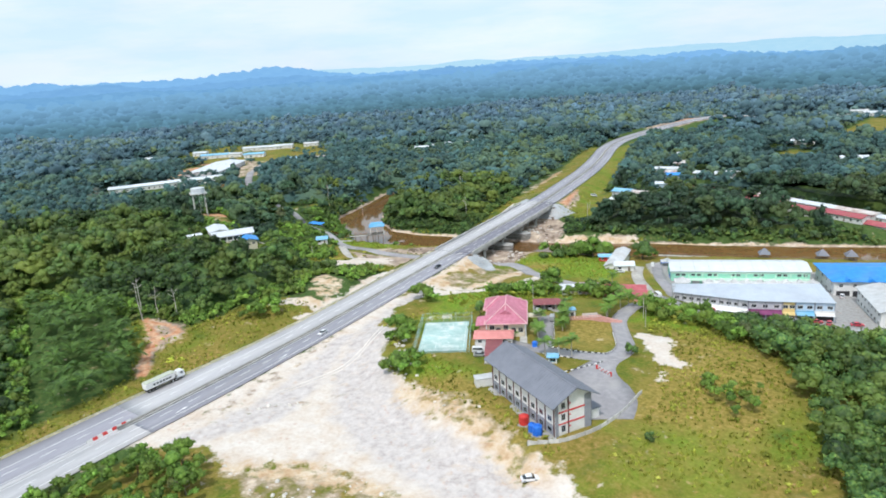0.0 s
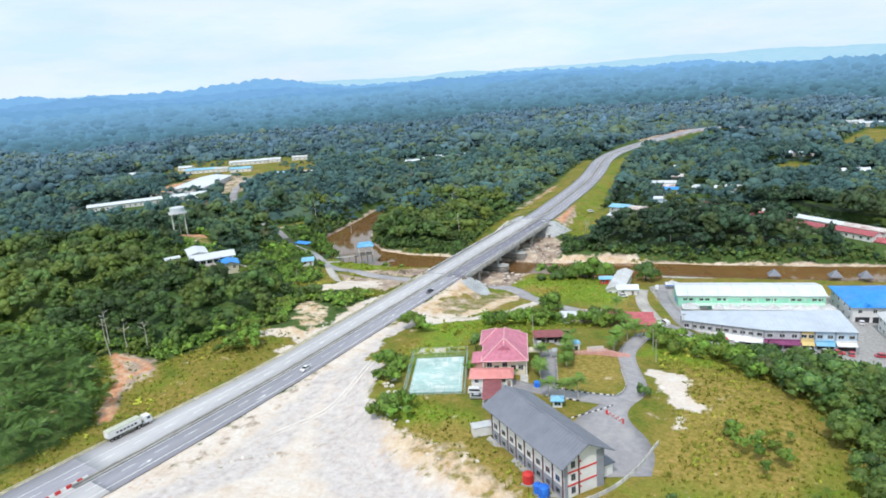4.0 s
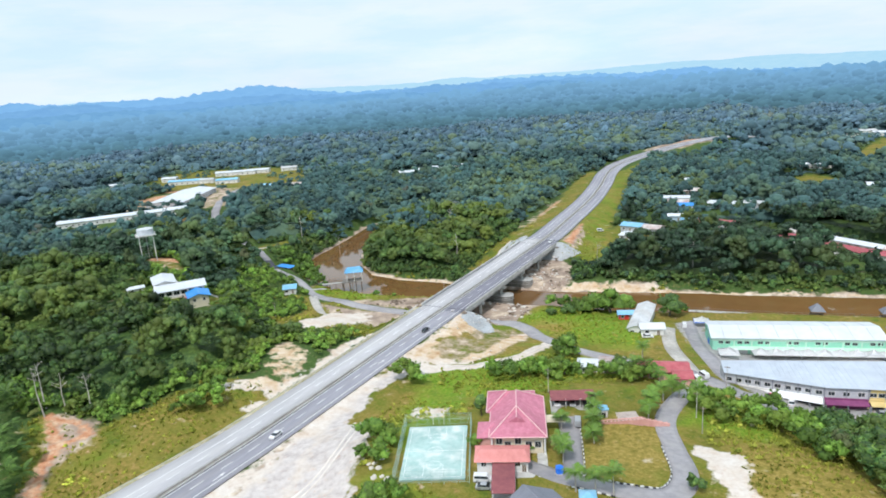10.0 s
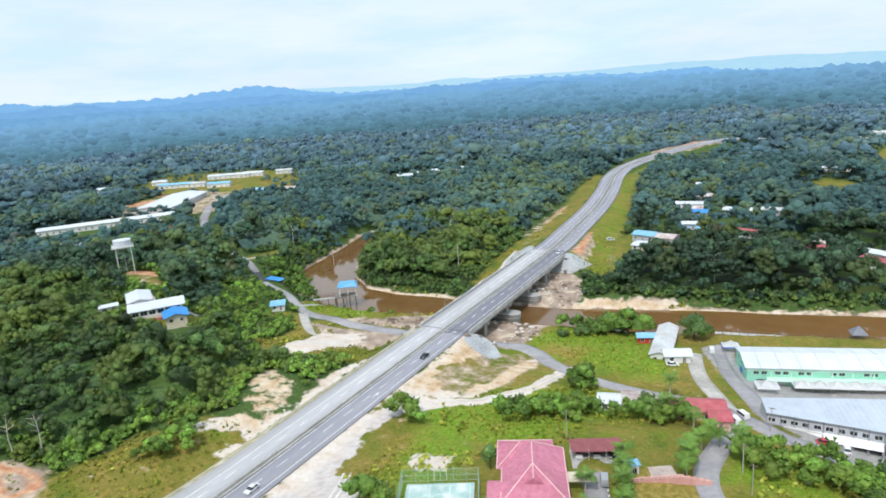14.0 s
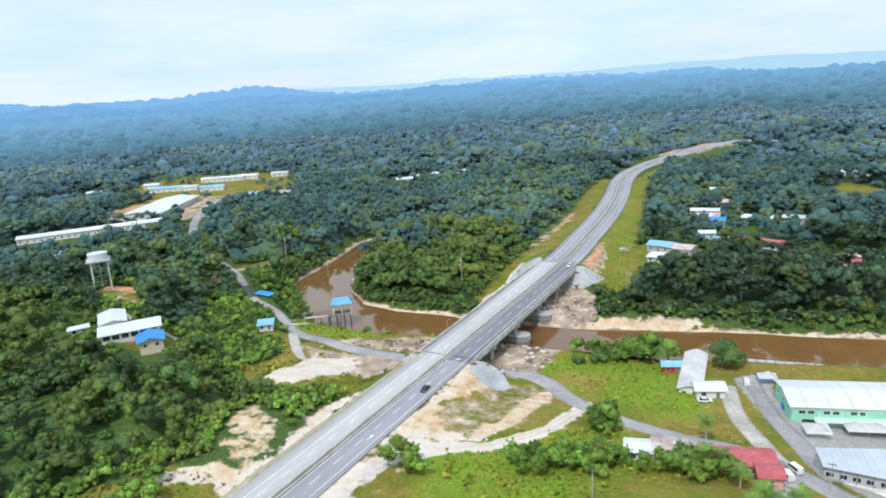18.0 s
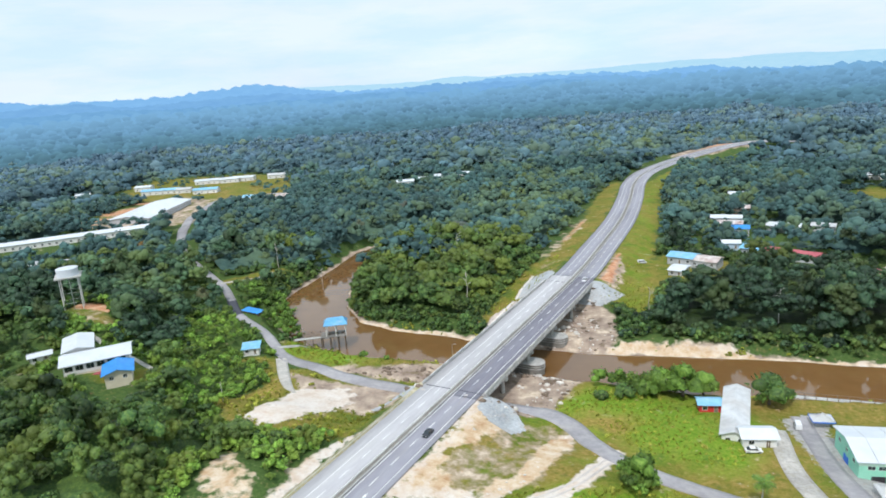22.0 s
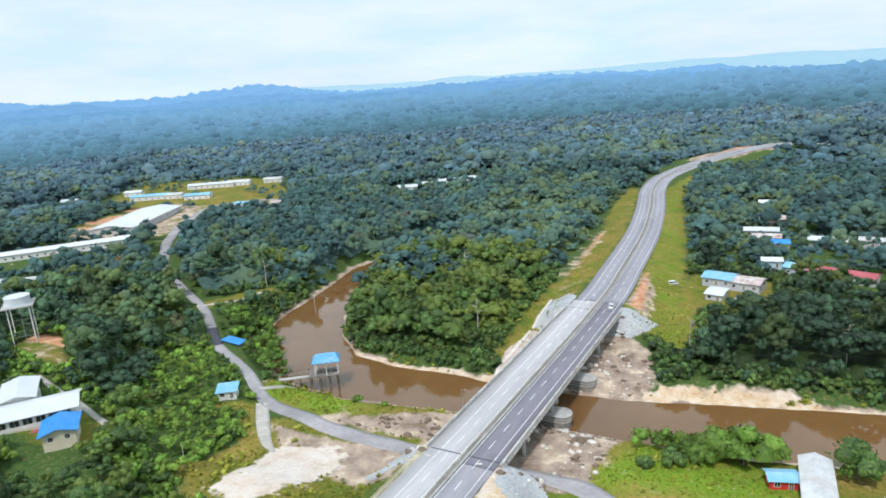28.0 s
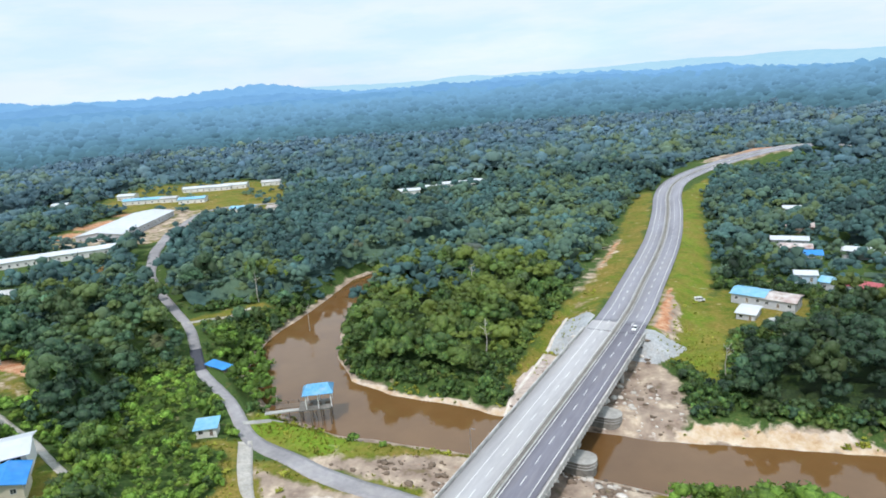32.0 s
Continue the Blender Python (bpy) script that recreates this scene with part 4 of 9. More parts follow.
# ---- highway ----
def ribbon(name, x0, x1, y0, y1, lift, mat, thick=0.25, label="", category="road", kind="structure", parent=None, step=6.0, wide=None):
    """A slab along the highway between two offsets from its centre line (positive to the right)."""
    p = spread(HIGHWAY, step)
    s = sideways(p)
    keys = np.concatenate([[y0], p[(p[:, 1] > y0 + 0.5) & (p[:, 1] < y1 - 0.5), 1], [min(y1, p[-1, 1])]])
    s = np.column_stack([np.interp(keys, p[:, 1], s[:, i]) for i in (0, 1)])
    p = np.column_stack([np.interp(keys, p[:, 1], p[:, 0]), keys, np.interp(keys, p[:, 1], p[:, 2])])
    a = x0 if wide is None else x0 + wide[0] * (1 - smooth(105, 180, p[:, 1]))
    b = x1 if wide is None else x1 + wide[1] * (1 - smooth(105, 180, p[:, 1]))
    q0, q1 = p[:, :2] + s * np.reshape(a, (-1, 1)), p[:, :2] + s * np.reshape(b, (-1, 1))
    z = p[:, 2] + lift
    v = np.stack([np.column_stack([q0, z - thick]), np.column_stack([q0, z]), np.column_stack([q1, z]), np.column_stack([q1, z - thick])], 1).reshape(-1, 3)
    i = np.arange(len(p) * 4).reshape(-1, 4)
    f = [np.stack([i[:-1, k], i[:-1, (k + 1) % 4], i[1:, (k + 1) % 4], i[1:, k]], -1) for k in range(4)]
    caps = np.array([i[0], i[-1][::-1]])
    ob = mesh_object(name, v, np.concatenate(f + [caps]), mat, parent)
    if parent is None:
        tagged(ob, label, category, kind=kind)
    return ob


WIDE_L, WIDE_R = (-3.4, 0.0), (0.0, 1.0)
ribbon("road_left", -10.6, -0.9, 424, 1200, 0.0, M["asphalt"], label="grey asphalt carriageway with painted lanes")
ribbon("road_left_near", -11.3, -0.9, 108, 424, 0.0, M["pale_asphalt"], label="pale dusty grey carriageway", wide=WIDE_L)
ribbon("road_left_start", -11.3, -0.9, -400, 108, 0.0, M["asphalt"], label="grey asphalt carriageway beside the start of the median", wide=WIDE_L)
ribbon("road_right_start", 0.9, 9.9, -400, 104, 0.0, M["pale_asphalt"], label="pale dusty carriageway beside the sand lot", wide=WIDE_R)
ribbon("road_right", 0.9, 9.9, 104, 292, 0.0, M["asphalt"], label="grey asphalt carriageway with painted lanes", wide=WIDE_R)
ribbon("road_right_bridge", 0.9, 9.9, 292, 424, 0.0, M["deck_asphalt"], label="dark blue-grey asphalt carriageway on the bridge")
ribbon("road_right_far", 0.9, 9.9, 424, 1200, 0.0, M["asphalt"], label="grey asphalt carriageway with painted lanes")
ribbon("median_start", -0.9, 0.9, -400, 100, 0.0, M["pale_asphalt"], label="paved gap before the start of the median", category="median")
ribbon("median", -0.9, 0.9, 100, 1200, 0.10, M["dark_concrete"], label="narrow dark median strip", category="median")
for nm, a in (("median_kerb_left", -1.0), ("median_kerb_right", 0.6)):
    ribbon(nm, a, a + 0.4, 100, 1200, 0.42, M["concrete"], thick=0.5, label="low pale concrete median kerb", category="kerb")
ribbon("verge_left", -13.2, -11.3, -400, 297, -0.06, M["sandy_verge"], label="sandy strip beside the carriageway", category="verge", wide=(-3.4, -3.4))
# painted lines
markings = tagged(empty("road_markings", -169, 250, 0), "white painted lane lines on the carriageways", "road marking", kind="structure")


def painted(x0, x1, y0, y1, wide=None):
    ob = ribbon("line", x0, x1, y0, y1, 0.012, M["lane_paint"], thick=0.01, parent=markings, wide=wide)
    ob.matrix_parent_inverse = markings.matrix_world.inverted()
    return ob


for a, w in ((-7.6, (-1.6, -1.6)), (-1.6, None), (1.4, None), (8.1, (0.4, 0.4))):
    painted(a, a + 0.22, 20, 1100, w)
for y in np.arange(60.9, 700, 10.0):
    painted(4.4, 4.62, y, y + 4.2)
    painted(-4.85, -4.63, y, y + 4.2, (-1.2, -1.2))
# arrows on the lanes
for ax, ay, d in ((-163.6, 158, 1), (-163.2, 236, 1), (-166.6, 116, 1)):
    ar = mesh_object("arrow", [(-0.12, -2, 0.016), (0.12, -2, 0.016), (0.12, 0.6, 0.016), (0.5, 0.6, 0.016), (0, 2.2, 0.016), (-0.5, 0.6, 0.016), (-0.12, 0.6, 0.016)], [(0, 1, 2, 6), (5, 6, 2, 3, 4)], M["lane_paint"], markings)
    ar.matrix_parent_inverse = markings.matrix_world.inverted()
    ar.matrix_basis = pose(ax, ay, 0, 0, 0, 0)

# ---- guard rail on the left verge ----
rail = tagged(empty("guard_rail", -190, 180, 0), "long pale steel guard rail beside the carriageway", "guard rail")
gp = []
for y in np.arange(20, 291, 4.0):
    cx = float(np.interp(y, [h[1] for h in HIGHWAY], [h[0] for h in HIGHWAY]))
    gp.append((cx - 11.7 - 3.4 * (1 - float(smooth(105, 180, y))), y))
post_me = None
for (px, py) in gp:
    bm = boxm(-0.07, 0.07, -0.07, 0.07, -0.6, 0.75)
    if post_me is None:
        o = part("post", bm, M["steel"], rail)
        post_me = o.data
    else:
        bm.free()
        o = new("post", post_me)
        o.parent = rail
    o.matrix_parent_inverse = rail.matrix_world.inverted()
    o.matrix_basis = pose(px, py, -0.05)
v, f = [], []
for (px, py) in gp:
    v += [(px + 0.07, py, 0.42), (px + 0.14, py, 0.50), (px + 0.08, py, 0.58), (px + 0.14, py, 0.66), (px + 0.07, py, 0.74)]
for i in range(len(gp) - 1):
    for j in range(4):
        a = i * 5 + j
        f.append((a, a + 5, a + 6, a + 1))
o = mesh_object("beam", v, f, M["guard_beam"], rail)
o.matrix_parent_inverse = rail.matrix_world.inverted()

# ---- bridge ----
bridge = tagged(empty("bridge", -169, 355, -8), "long concrete highway bridge over the muddy river", "bridge")


def on_bridge(name, bm, mat, label="", parent=None):
    o = part(name, bm, mat, parent or bridge, label)
    if parent is None:
        o.matrix_parent_inverse = bridge.matrix_world.inverted()
    return o


BX, BY0, BY1 = -169.0, BRIDGE0 - 1.5, BRIDGE1 + 1.5
on_bridge("deck", boxm(BX - 11.9, BX - 0.7, BY0, BY1, -0.55, -0.252), M["concrete"])
on_bridge("deck", boxm(BX + 0.7, BX + 11.4, BY0, BY1, -0.55, -0.252), M["concrete"])
for k, gxo in enumerate((-10.6, -8.2, -5.8, -3.4, -1.4, 1.4, 3.6, 5.8, 8.0, 10.2)):
    bm = bmesh.new()
    box(bm, BX + gxo - 0.45, BX + gxo + 0.45, BY0 + 0.5, BY1 - 0.5, -0.8, -0.56)
    box(bm, BX + gxo - 0.14, BX + gxo + 0.14, BY0 + 0.5, BY1 - 0.5, -2.0, -0.8)
    box(bm, BX + gxo - 0.38, BX + gxo + 0.38, BY0 + 0.5, BY1 - 0.5, -2.4, -2.0)
    on_bridge("girder", bm, M["concrete"])
rngb = np.random.default_rng(8)
for side, x0, x1 in (("left", BX - 11.9, BX - 11.4), ("right", BX + 10.9, BX + 11.4)):
    par = on_bridge("parapet", boxm(x0, x1, BY0, BY1, -0.25, 0.35), M["concrete"])
    base_me = None
    ys = np.arange(BY0, BY1 - 1, 2.0)
    for i, y in enumerate(ys):
        if base_me is None:
            bm = bmesh.new()
            box(bm, -0.2, 0.2, 0.03, 1.97, 0.35, 1.0, bevel=0.05)
            base_me = bpy.data.meshes.new("panel")
            bm.to_mesh(base_me)
            bm.free()
            base_me.materials.append(M["concrete_panel"])
        o = new("panel", base_me)
        o.parent = par
        o.matrix_basis = pose((x0 + x1) / 2, y, 0)
    # bosses and drain blocks on the outer face
    for y in np.arange(BY0 + 1, BY1 - 1, 2.0):
        s = 1 if side == "right" else -1
        xo = x1 if side == "right" else x0
        on_bridge("fascia_block", boxm(min(xo - 0.05 * s, xo + 0.22 * s), max(xo - 0.05 * s, xo + 0.22 * s), y - 0.35, y + 0.35 + 0.3 * rngb.random(), -0.9, -0.26), M["concrete_panel"])
for y in (BY0 + 0.4, BY1 - 0.4):
    for a, b in ((-10.6, -0.9), (0.9, 9.9)):
        on_bridge("expansion_joint", boxm(BX + a, BX + b, y - 0.22, y + 0.22, 0.004, 0.02), M["fresh_tarmac"])


def stadium(bm, x0, x1, y, r, z0, z1):
    pts = [(x1 - r + r * math.cos(a), y + r * math.sin(a)) for a in np.linspace(-math.pi / 2, math.pi / 2, 13)] + [(x0 + r + r * math.cos(a), y + r * math.sin(a)) for a in np.linspace(math.pi / 2, 1.5 * math.pi, 13)]
    lo = [bm.verts.new((*p, z0)) for p in pts]
    hi = [bm.verts.new((*p, z1)) for p in pts]
    bm.faces.new(hi)
    bm.faces.new(lo[::-1])
    for i in range(len(pts)):
        j = (i + 1) % len(pts)
        bm.faces.new((lo[i], lo[j], hi[j], hi[i]))


for py, cap in ((314.0, False), (338.0, True), (364.5, True), (389.5, False)):
    pier = empty("pier", BX, py, -8)
    pier.parent = bridge
    pier.matrix_parent_inverse = bridge.matrix_world.inverted()
    gz = -9.5
    bm = bmesh.new()
    box(bm, -11.2, 10.9, -0.9, 0.9, 4.4, 5.58, bevel=0.12)
    part("crosshead", bm, M["concrete"], pier)
    for cx in (-9.3, -3.2, 3.2, 9.0):
        part("column", cylm(cx, 0, -3.5, 4.45, 0.75, seg=16), M["concrete"], pier)
    if cap:
        for z0, z1, g in ((-3.8, -0.4, 0.25), (-0.4, -0.15, 0.0), (-0.15, 0.5, 0.2), (0.5, 0.7, 0.0), (0.7, 1.3, 0.2), (1.3, 1.6, 0.0)):
            bm = bmesh.new()
            stadium(bm, -16.5 + g, 15.5 - g, 0, 3.4 - g, z0, z1)
            # set-back layers get the darker concrete
            part("pile_cap_layer", bm, M["dark_concrete"] if g else M["concrete"], pier, "layer of the concrete pile cap, darker where set back")
for y, s in ((BRIDGE0 - 1, -1), (BRIDGE1 + 1, 1)):
    bm = bmesh.new()
    box(bm, BX - 12, BX + 11.5, y - 0.6, y + 0.6, -6.5, -0.56)
    box(bm, BX - 12, BX - 11.4, y, y + 5 * s, -5, -0.26)
    box(bm, BX + 10.9, BX + 11.5, y, y + 5 * s, -5, -0.26)
    on_bridge("abutment", bm, M["concrete"])

# ---- pitching and aprons on the banks ----
def apron(name, poly, mat, label, lift=0.12, cell=0.7):
    """A sheet of stones or earth on the ground within an outline."""
    xs, ys = [q[0] for q in poly], [q[1] for q in poly]
    X, Y = np.meshgrid(np.arange(min(xs), max(xs) + cell, cell), np.arange(min(ys), max(ys) + cell, cell))
    ny_, nx_ = X.shape
    Z = lie(X.ravel(), Y.ravel()).reshape(X.shape) + lift
    i = np.arange(nx_ * ny_).reshape(ny_, nx_)
    q = np.stack([i[:-1, :-1], i[:-1, 1:], i[1:, 1:], i[1:, :-1]], -1).reshape(-1, 4)
    cx, cy = X.ravel()[q].mean(1), Y.ravel()[q].mean(1)
    keep = inside(poly, cx, cy) + 0.5 * fbm(cx, cy, 2.5, 2, 2) < 0
    q = q[keep]
    used, inv = np.unique(q, return_inverse=True)
    ob = mesh_object(name, np.column_stack([X.ravel(), Y.ravel(), Z.ravel()])[used], inv.reshape(-1, 4), mat, smooth_faces=True)
    return tagged(ob, label, "embankment", kind="structure")


apron("stone_apron_far", [(-160, 421), (-150, 420), (-143.5, 420.5), (-145, 412), (-152, 407), (-160, 407), (-176, 407), (-176, 414), (-160, 414)], M["stone_pitching"], "grey stone pitching on the bridge slope")
apron("stone_apron_near", [(-158, 297), (-157, 288), (-151, 284), (-144, 284), (-142, 290), (-147, 296), (-152, 299)], M["stone_pitching"], "grey stone pitching below the sand slope")
apron("stone_apron_left", [(-181, 297), (-181, 288), (-190, 283), (-196, 286), (-192, 294)], M["stone_pitching"], "grey stone pitching beside the abutment")
apron("stone_apron_west", [(-181, 400), (-181, 430), (-186, 434), (-195, 430), (-192, 406)], M["stone_pitching"], "pale grey stone apron beside the bridge end")
strip("bank_edge", [(-194, 432, 0.6), (-192.4, 400, 0.6), (-191.2, 377, 0.6), (-190.0, 358, 0.5)], M["worn_sand"], lift=0.3, label="pale sandy edge of the earth bank beside the bridge", category="embankment")
apron("earth_apron_west", [(-181.5, 366), (-181.5, 399), (-191.5, 404), (-194, 380), (-191, 362)], M["pink_earth"], "bare pinkish earth bank beside the bridge")


# ---- buildings ----
def ground_at(x, y, turn, lx, ly):
    c, s = math.cos(radians(turn)), math.sin(radians(turn))
    p = [(x + c * a - s * b, y + s * a + c * b) for a in (-lx / 2, 0, lx / 2) for b in (-ly / 2, 0, ly / 2)]
    z = lie([q[0] for q in p], [q[1] for q in p])
    return float(z.min()), float(z.max())


def gable(lx, ly, z, rise, over=0.6, thick=0.18, shift=0.0):
    """A pitched roof with its ridge along x."""
    a, b = lx / 2 + over, ly / 2 + over
    d = rise * over / (ly / 2)
    pts = []
    for x in (-a, a):
        pts += [(x, -b, z - d), (x, shift, z + rise), (x, b, z - d), (x, b, z - d + thick), (x, shift, z + rise + thick), (x, -b, z - d + thick)]
    f = [(0, 1, 4, 5), (1, 2, 3, 4), (6, 11, 10, 7), (7, 10, 9, 8)]
    for i in range(6):
        j = (i + 1) % 6
        f.append((i, i + 6, j + 6, j))
    return solid(pts, f)


def hip(lx, ly, z, rise, over=0.7, ridge=None, thick=0.2, cx=0.0, cy=0.0):
    a, b = lx / 2 + over, ly / 2 + over
    r = max(0.05, (a - b) if ridge is None else ridge)
    pts = [(-a, -b, z), (a, -b, z), (a, b, z), (-a, b, z), (-a, -b, z + thick), (a, -b, z + thick), (a, b, z + thick), (-a, b, z + thick), (-r, 0, z + rise), (r, 0, z + rise)]
    pts = [(p[0] + cx, p[1] + cy, p[2]) for p in pts]
    return solid(pts, [(3, 2, 1, 0), (0, 1, 5, 4), (1, 2, 6, 5), (2, 3, 7, 6), (3, 0, 4, 7), (4, 5, 9, 8), (6, 7, 8, 9), (5, 6, 9), (7, 4, 8)])


def walls(lx, ly, h, rise=0.0, down=1.0):
    """Outer walls as one closed body, with gables up to the ridge where rise is given."""
    a, b = lx / 2, ly / 2
    if not rise:
        return boxm(-a, a, -b, b, -down, h)
    pts = []
    for x in (-a, a):
        pts += [(x, -b, -down), (x, b, -down), (x, b, h), (x, 0, h + rise), (x, -b, h)]
    return solid(pts, [(4, 3, 2, 1, 0), (5, 6, 7, 8, 9)] + [(i, (i + 1) % 5, (i + 1) % 5 + 5, i + 5) for i in range(5)])


def opening(parent, x, y, z, w, h, side, frame_mat=None, pane_mat=None, name="window"):
    """A window or door whose frame stands proud of the wall on one side: 'x+', 'x-', 'y+', 'y-'."""
    s = 1 if side[1] == "+" else -1
    bm, bp = bmesh.new(), bmesh.new()
    t, d = 0.10, 0.07
    for a0, a1, z0, z1 in ((-w / 2 - t, -w / 2, -t, h + t), (w / 2, w / 2 + t, -t, h + t), (-w / 2, w / 2, -t, 0), (-w / 2, w / 2, h, h + t), (-0.03, 0.03, 0, h)):
        if side[0] == "y":
            box(bm, x + a0, x + a1, y - 0.02 * s, y + d * s, z + z0, z + z1)
        else:
            box(bm, x - 0.02 * s, x + d * s, y + a0, y + a1, z + z0, z + z1)
    if side[0] == "y":
        box(bp, x - w / 2, x + w / 2, y - 0.02 * s, y + 0.035 * s, z, z + h)
    else:
        box(bp, x - 0.02 * s, x + 0.035 * s, y - w / 2, y + w / 2, z, z + h)
    o = part(name, bm, frame_mat or M["white_wall"], parent)
    part("pane" if name == "window" else "leaf", bp, pane_mat or M["window_glass"], o)
    return o


def seams(parent, lx, ly, z, rise, over, n, mat, both=True):
    """Raised standing seams across a pitched roof, as one part a slope."""
    b = ly / 2 + over
    d = rise * over / (ly / 2)
    for s in ((1, -1) if both else (1,)):
        bm = bmesh.new()
        for x in np.linspace(-lx / 2 - over * 0.8, lx / 2 + over * 0.8, n):
            a0, a1 = Vector((x, s * 0.1, z + rise + 0.2)), Vector((x, s * b, z - d + 0.2))
            rod(bm, a0, a1, 0.05, 4)
        part("roof_seam", bm, mat, parent)


PLOTS = [(-284, 252, 54, 20, 10, 3)]


def house(name, x, y, turn, lx, ly, h, wall, roof, label, category="house", rise=1.4, style="gable", over=0.7, win=(3, 2), up=0.0, door=True, group="", floors=1, z=None, down=1.5, nseam=0, front=5):
    lo, hi = ground_at(x, y, turn, lx, ly)
    z = (lo + hi) / 2 + 0.1 if z is None else z
    PLOTS.append((x, y, turn, lx, ly, front))
    o = tagged(empty(name, x, y, z, turn), label, category, group)
    w = part("wall", walls(lx, ly, h + up, rise * 0.97 if style == "gable" else 0, down=max(down, z - lo + 0.6)), M[wall], o)
    if up:
        bm = bmesh.new()
        for sx in (-1, 1):
            for sy in (-1, 1):
                box(bm, sx * (lx / 2 - 0.2) - 0.15, sx * (lx / 2 - 0.2) + 0.15, sy * (ly / 2 - 0.2) - 0.15, sy * (ly / 2 - 0.2) + 0.15, -1, up)
        part("stilt", bm, M["wood"], o)
    if style == "gable":
        part("roof", gable(lx, ly, h + up, rise, over), M[roof], o)
        if nseam:
            seams(o, lx, ly, h + up, rise, over, nseam, M[roof])
    elif style == "hip":
        part("roof", hip(lx, ly, h + up, rise, over), M[roof], o)
    else:
        a, b = lx / 2 + over, ly / 2 + over
        part("roof", solid([(-a, -b, h + up), (a, -b, h + up), (a, b, h + up + rise), (-a, b, h + up + rise), (-a, -b, h + up + .15), (a, -b, h + up + .15), (a, b, h + up + rise + .15), (-a, b, h + up + rise + .15)],
                           [(3, 2, 1, 0), (4, 5, 6, 7), (0, 1, 5, 4), (1, 2, 6, 5), (2, 3, 7, 6), (3, 0, 4, 7)]), M[roof], o)
    for fl in range(floors):
        zz = up + fl * h / floors + 0.95
        for s in (-1, 1):
            for i in range(win[0]):
                wx = (i + 0.5) / win[0] * lx - lx / 2
                if door and fl == 0 and s == -1 and i == win[0] // 2:
                    opening(o, wx, s * ly / 2, up + 0.02, 1.0, 2.05, "y-", pane_mat=M["wood"], name="door")
                else:
                    opening(o, wx, s * ly / 2, zz, 1.3, 1.2, "y+" if s > 0 else "y-")
            for i in range(win[1]):
                opening(o, s * lx / 2, (i + 0.5) / win[1] * ly - ly / 2, zz, 1.2, 1.2, "x+" if s > 0 else "x-")
    return o


# ---- the dormitory with the grey roof ----
dz = 6.3
dorm = tagged(empty("dormitory", -62.3, 150.0, dz, 145.5), "long three-storey white dormitory with dark grey bands and a grey pitched roof", "building")
L, W, H = 30.5, 11.0, 9.7
part("wall", walls(L, W, H, 2.7, down=2.0), M["white_wall"], dorm, "white rendered wall")
part("roof", gable(L, W, H, 2.9, 1.7, 0.22), M["grey_roof"], dorm, "smooth grey metal roof")
seams(dorm, L, W, H, 2.9, 1.7, 34, M["grey_roof"])
part("ridge_cap", boxm(-L / 2 - 1.7, L / 2 + 1.7, -0.25, 0.25, H + 3.0, H + 3.2, bevel=0.05), M["grey_roof"], dorm)
for s in (-1, 1):       # dark grey ground storey on the long sides
    y0 = s * W / 2
    part("dark_band", boxm(-L / 2 + 0.4, L / 2 - 0.4, y0, y0 + 0.12 * s, 0.2, 3.0), M["grey_wall"], dorm, "dark grey band")
    for i, x in enumerate(np.linspace(-L / 2 + 0.3, L / 2 - 0.3, 9)):
        part("pilaster", boxm(x - 0.16, x + 0.16, y0, y0 + 0.2 * s, -1, H - 0.1), M["red_brown"], dorm, "dark red-brown pilaster")
    for x in np.linspace(-L / 2 + 2.1, L / 2 - 2.1, 8):
        for dx in ((-0.75, 0.75) if s > 0 else (0,)):
            opening(dorm, x + dx, y0, 7.2, 0.85, 1.5, "y+" if s > 0 else "y-", M["grey_wall"])
        opening(dorm, x, y0 + 0.1 * s, 3.9, 1.4, 1.2, "y+" if s > 0 else "y-", M["grey_wall"])
        opening(dorm, x, y0 + 0.12 * s, 0.9, 1.4, 1.2, "y+" if s > 0 else "y-", M["grey_wall"])
for s in (-1, 1):       # gable ends
    x0 = s * L / 2
    for zb in (3.15, 6.35):
        part("red_band", boxm(x0, x0 + 0.12 * s, -W / 2 + 0.6, W / 2 - 0.8, zb - 0.18, zb + 0.18), M["red_paint"], dorm, "red storey band")
    for yb in (W / 2 - 0.5, -W / 2 + 1.6):
        # the wide strip paints a dark porch recess as flat colour
        part("dark_corner", boxm(x0, x0 + 0.16 * s, yb - 0.45 if yb > 0 else yb - 1.5, yb + 0.45, -1, 9.4), M["grey_wall"], dorm, "dark grey strip, the wide one for a porch recess")
    part("pilaster", boxm(x0, x0 + 0.18 * s, 1.35, 1.65, -0.5, 10.6), M["red_brown"], dorm)
    for zz in (1.0, 4.2, 7.3):
        opening(dorm, x0, 3.0, zz, 1.0, 1.5, "x+" if s > 0 else "x-", M["grey_wall"])
        part("red_spout", boxm(x0, x0 + 0.3 * s, 0.95, 1.25, zz + 0.9, zz + 1.2), M["red_paint"], dorm)
part("plinth", boxm(-L / 2 - 1.6, L / 2 + 1.2, W / 2 + 0.02, W / 2 + 1.7, -2.0, 0.05), M["concrete"], dorm, "concrete drain and apron")
part("rear_shed", boxm(-L / 2 + 2, -L / 2 + 11, -W / 2 - 4.2, -W / 2 - 0.02, -1, 3.1), M["white_wall"], dorm)
part("rear_roof", boxm(-L / 2 + 1.6, -L / 2 + 11.4, -W / 2 - 4.6, -W / 2 + 0.0, 3.1, 3.3), M["grey_roof"], dorm)

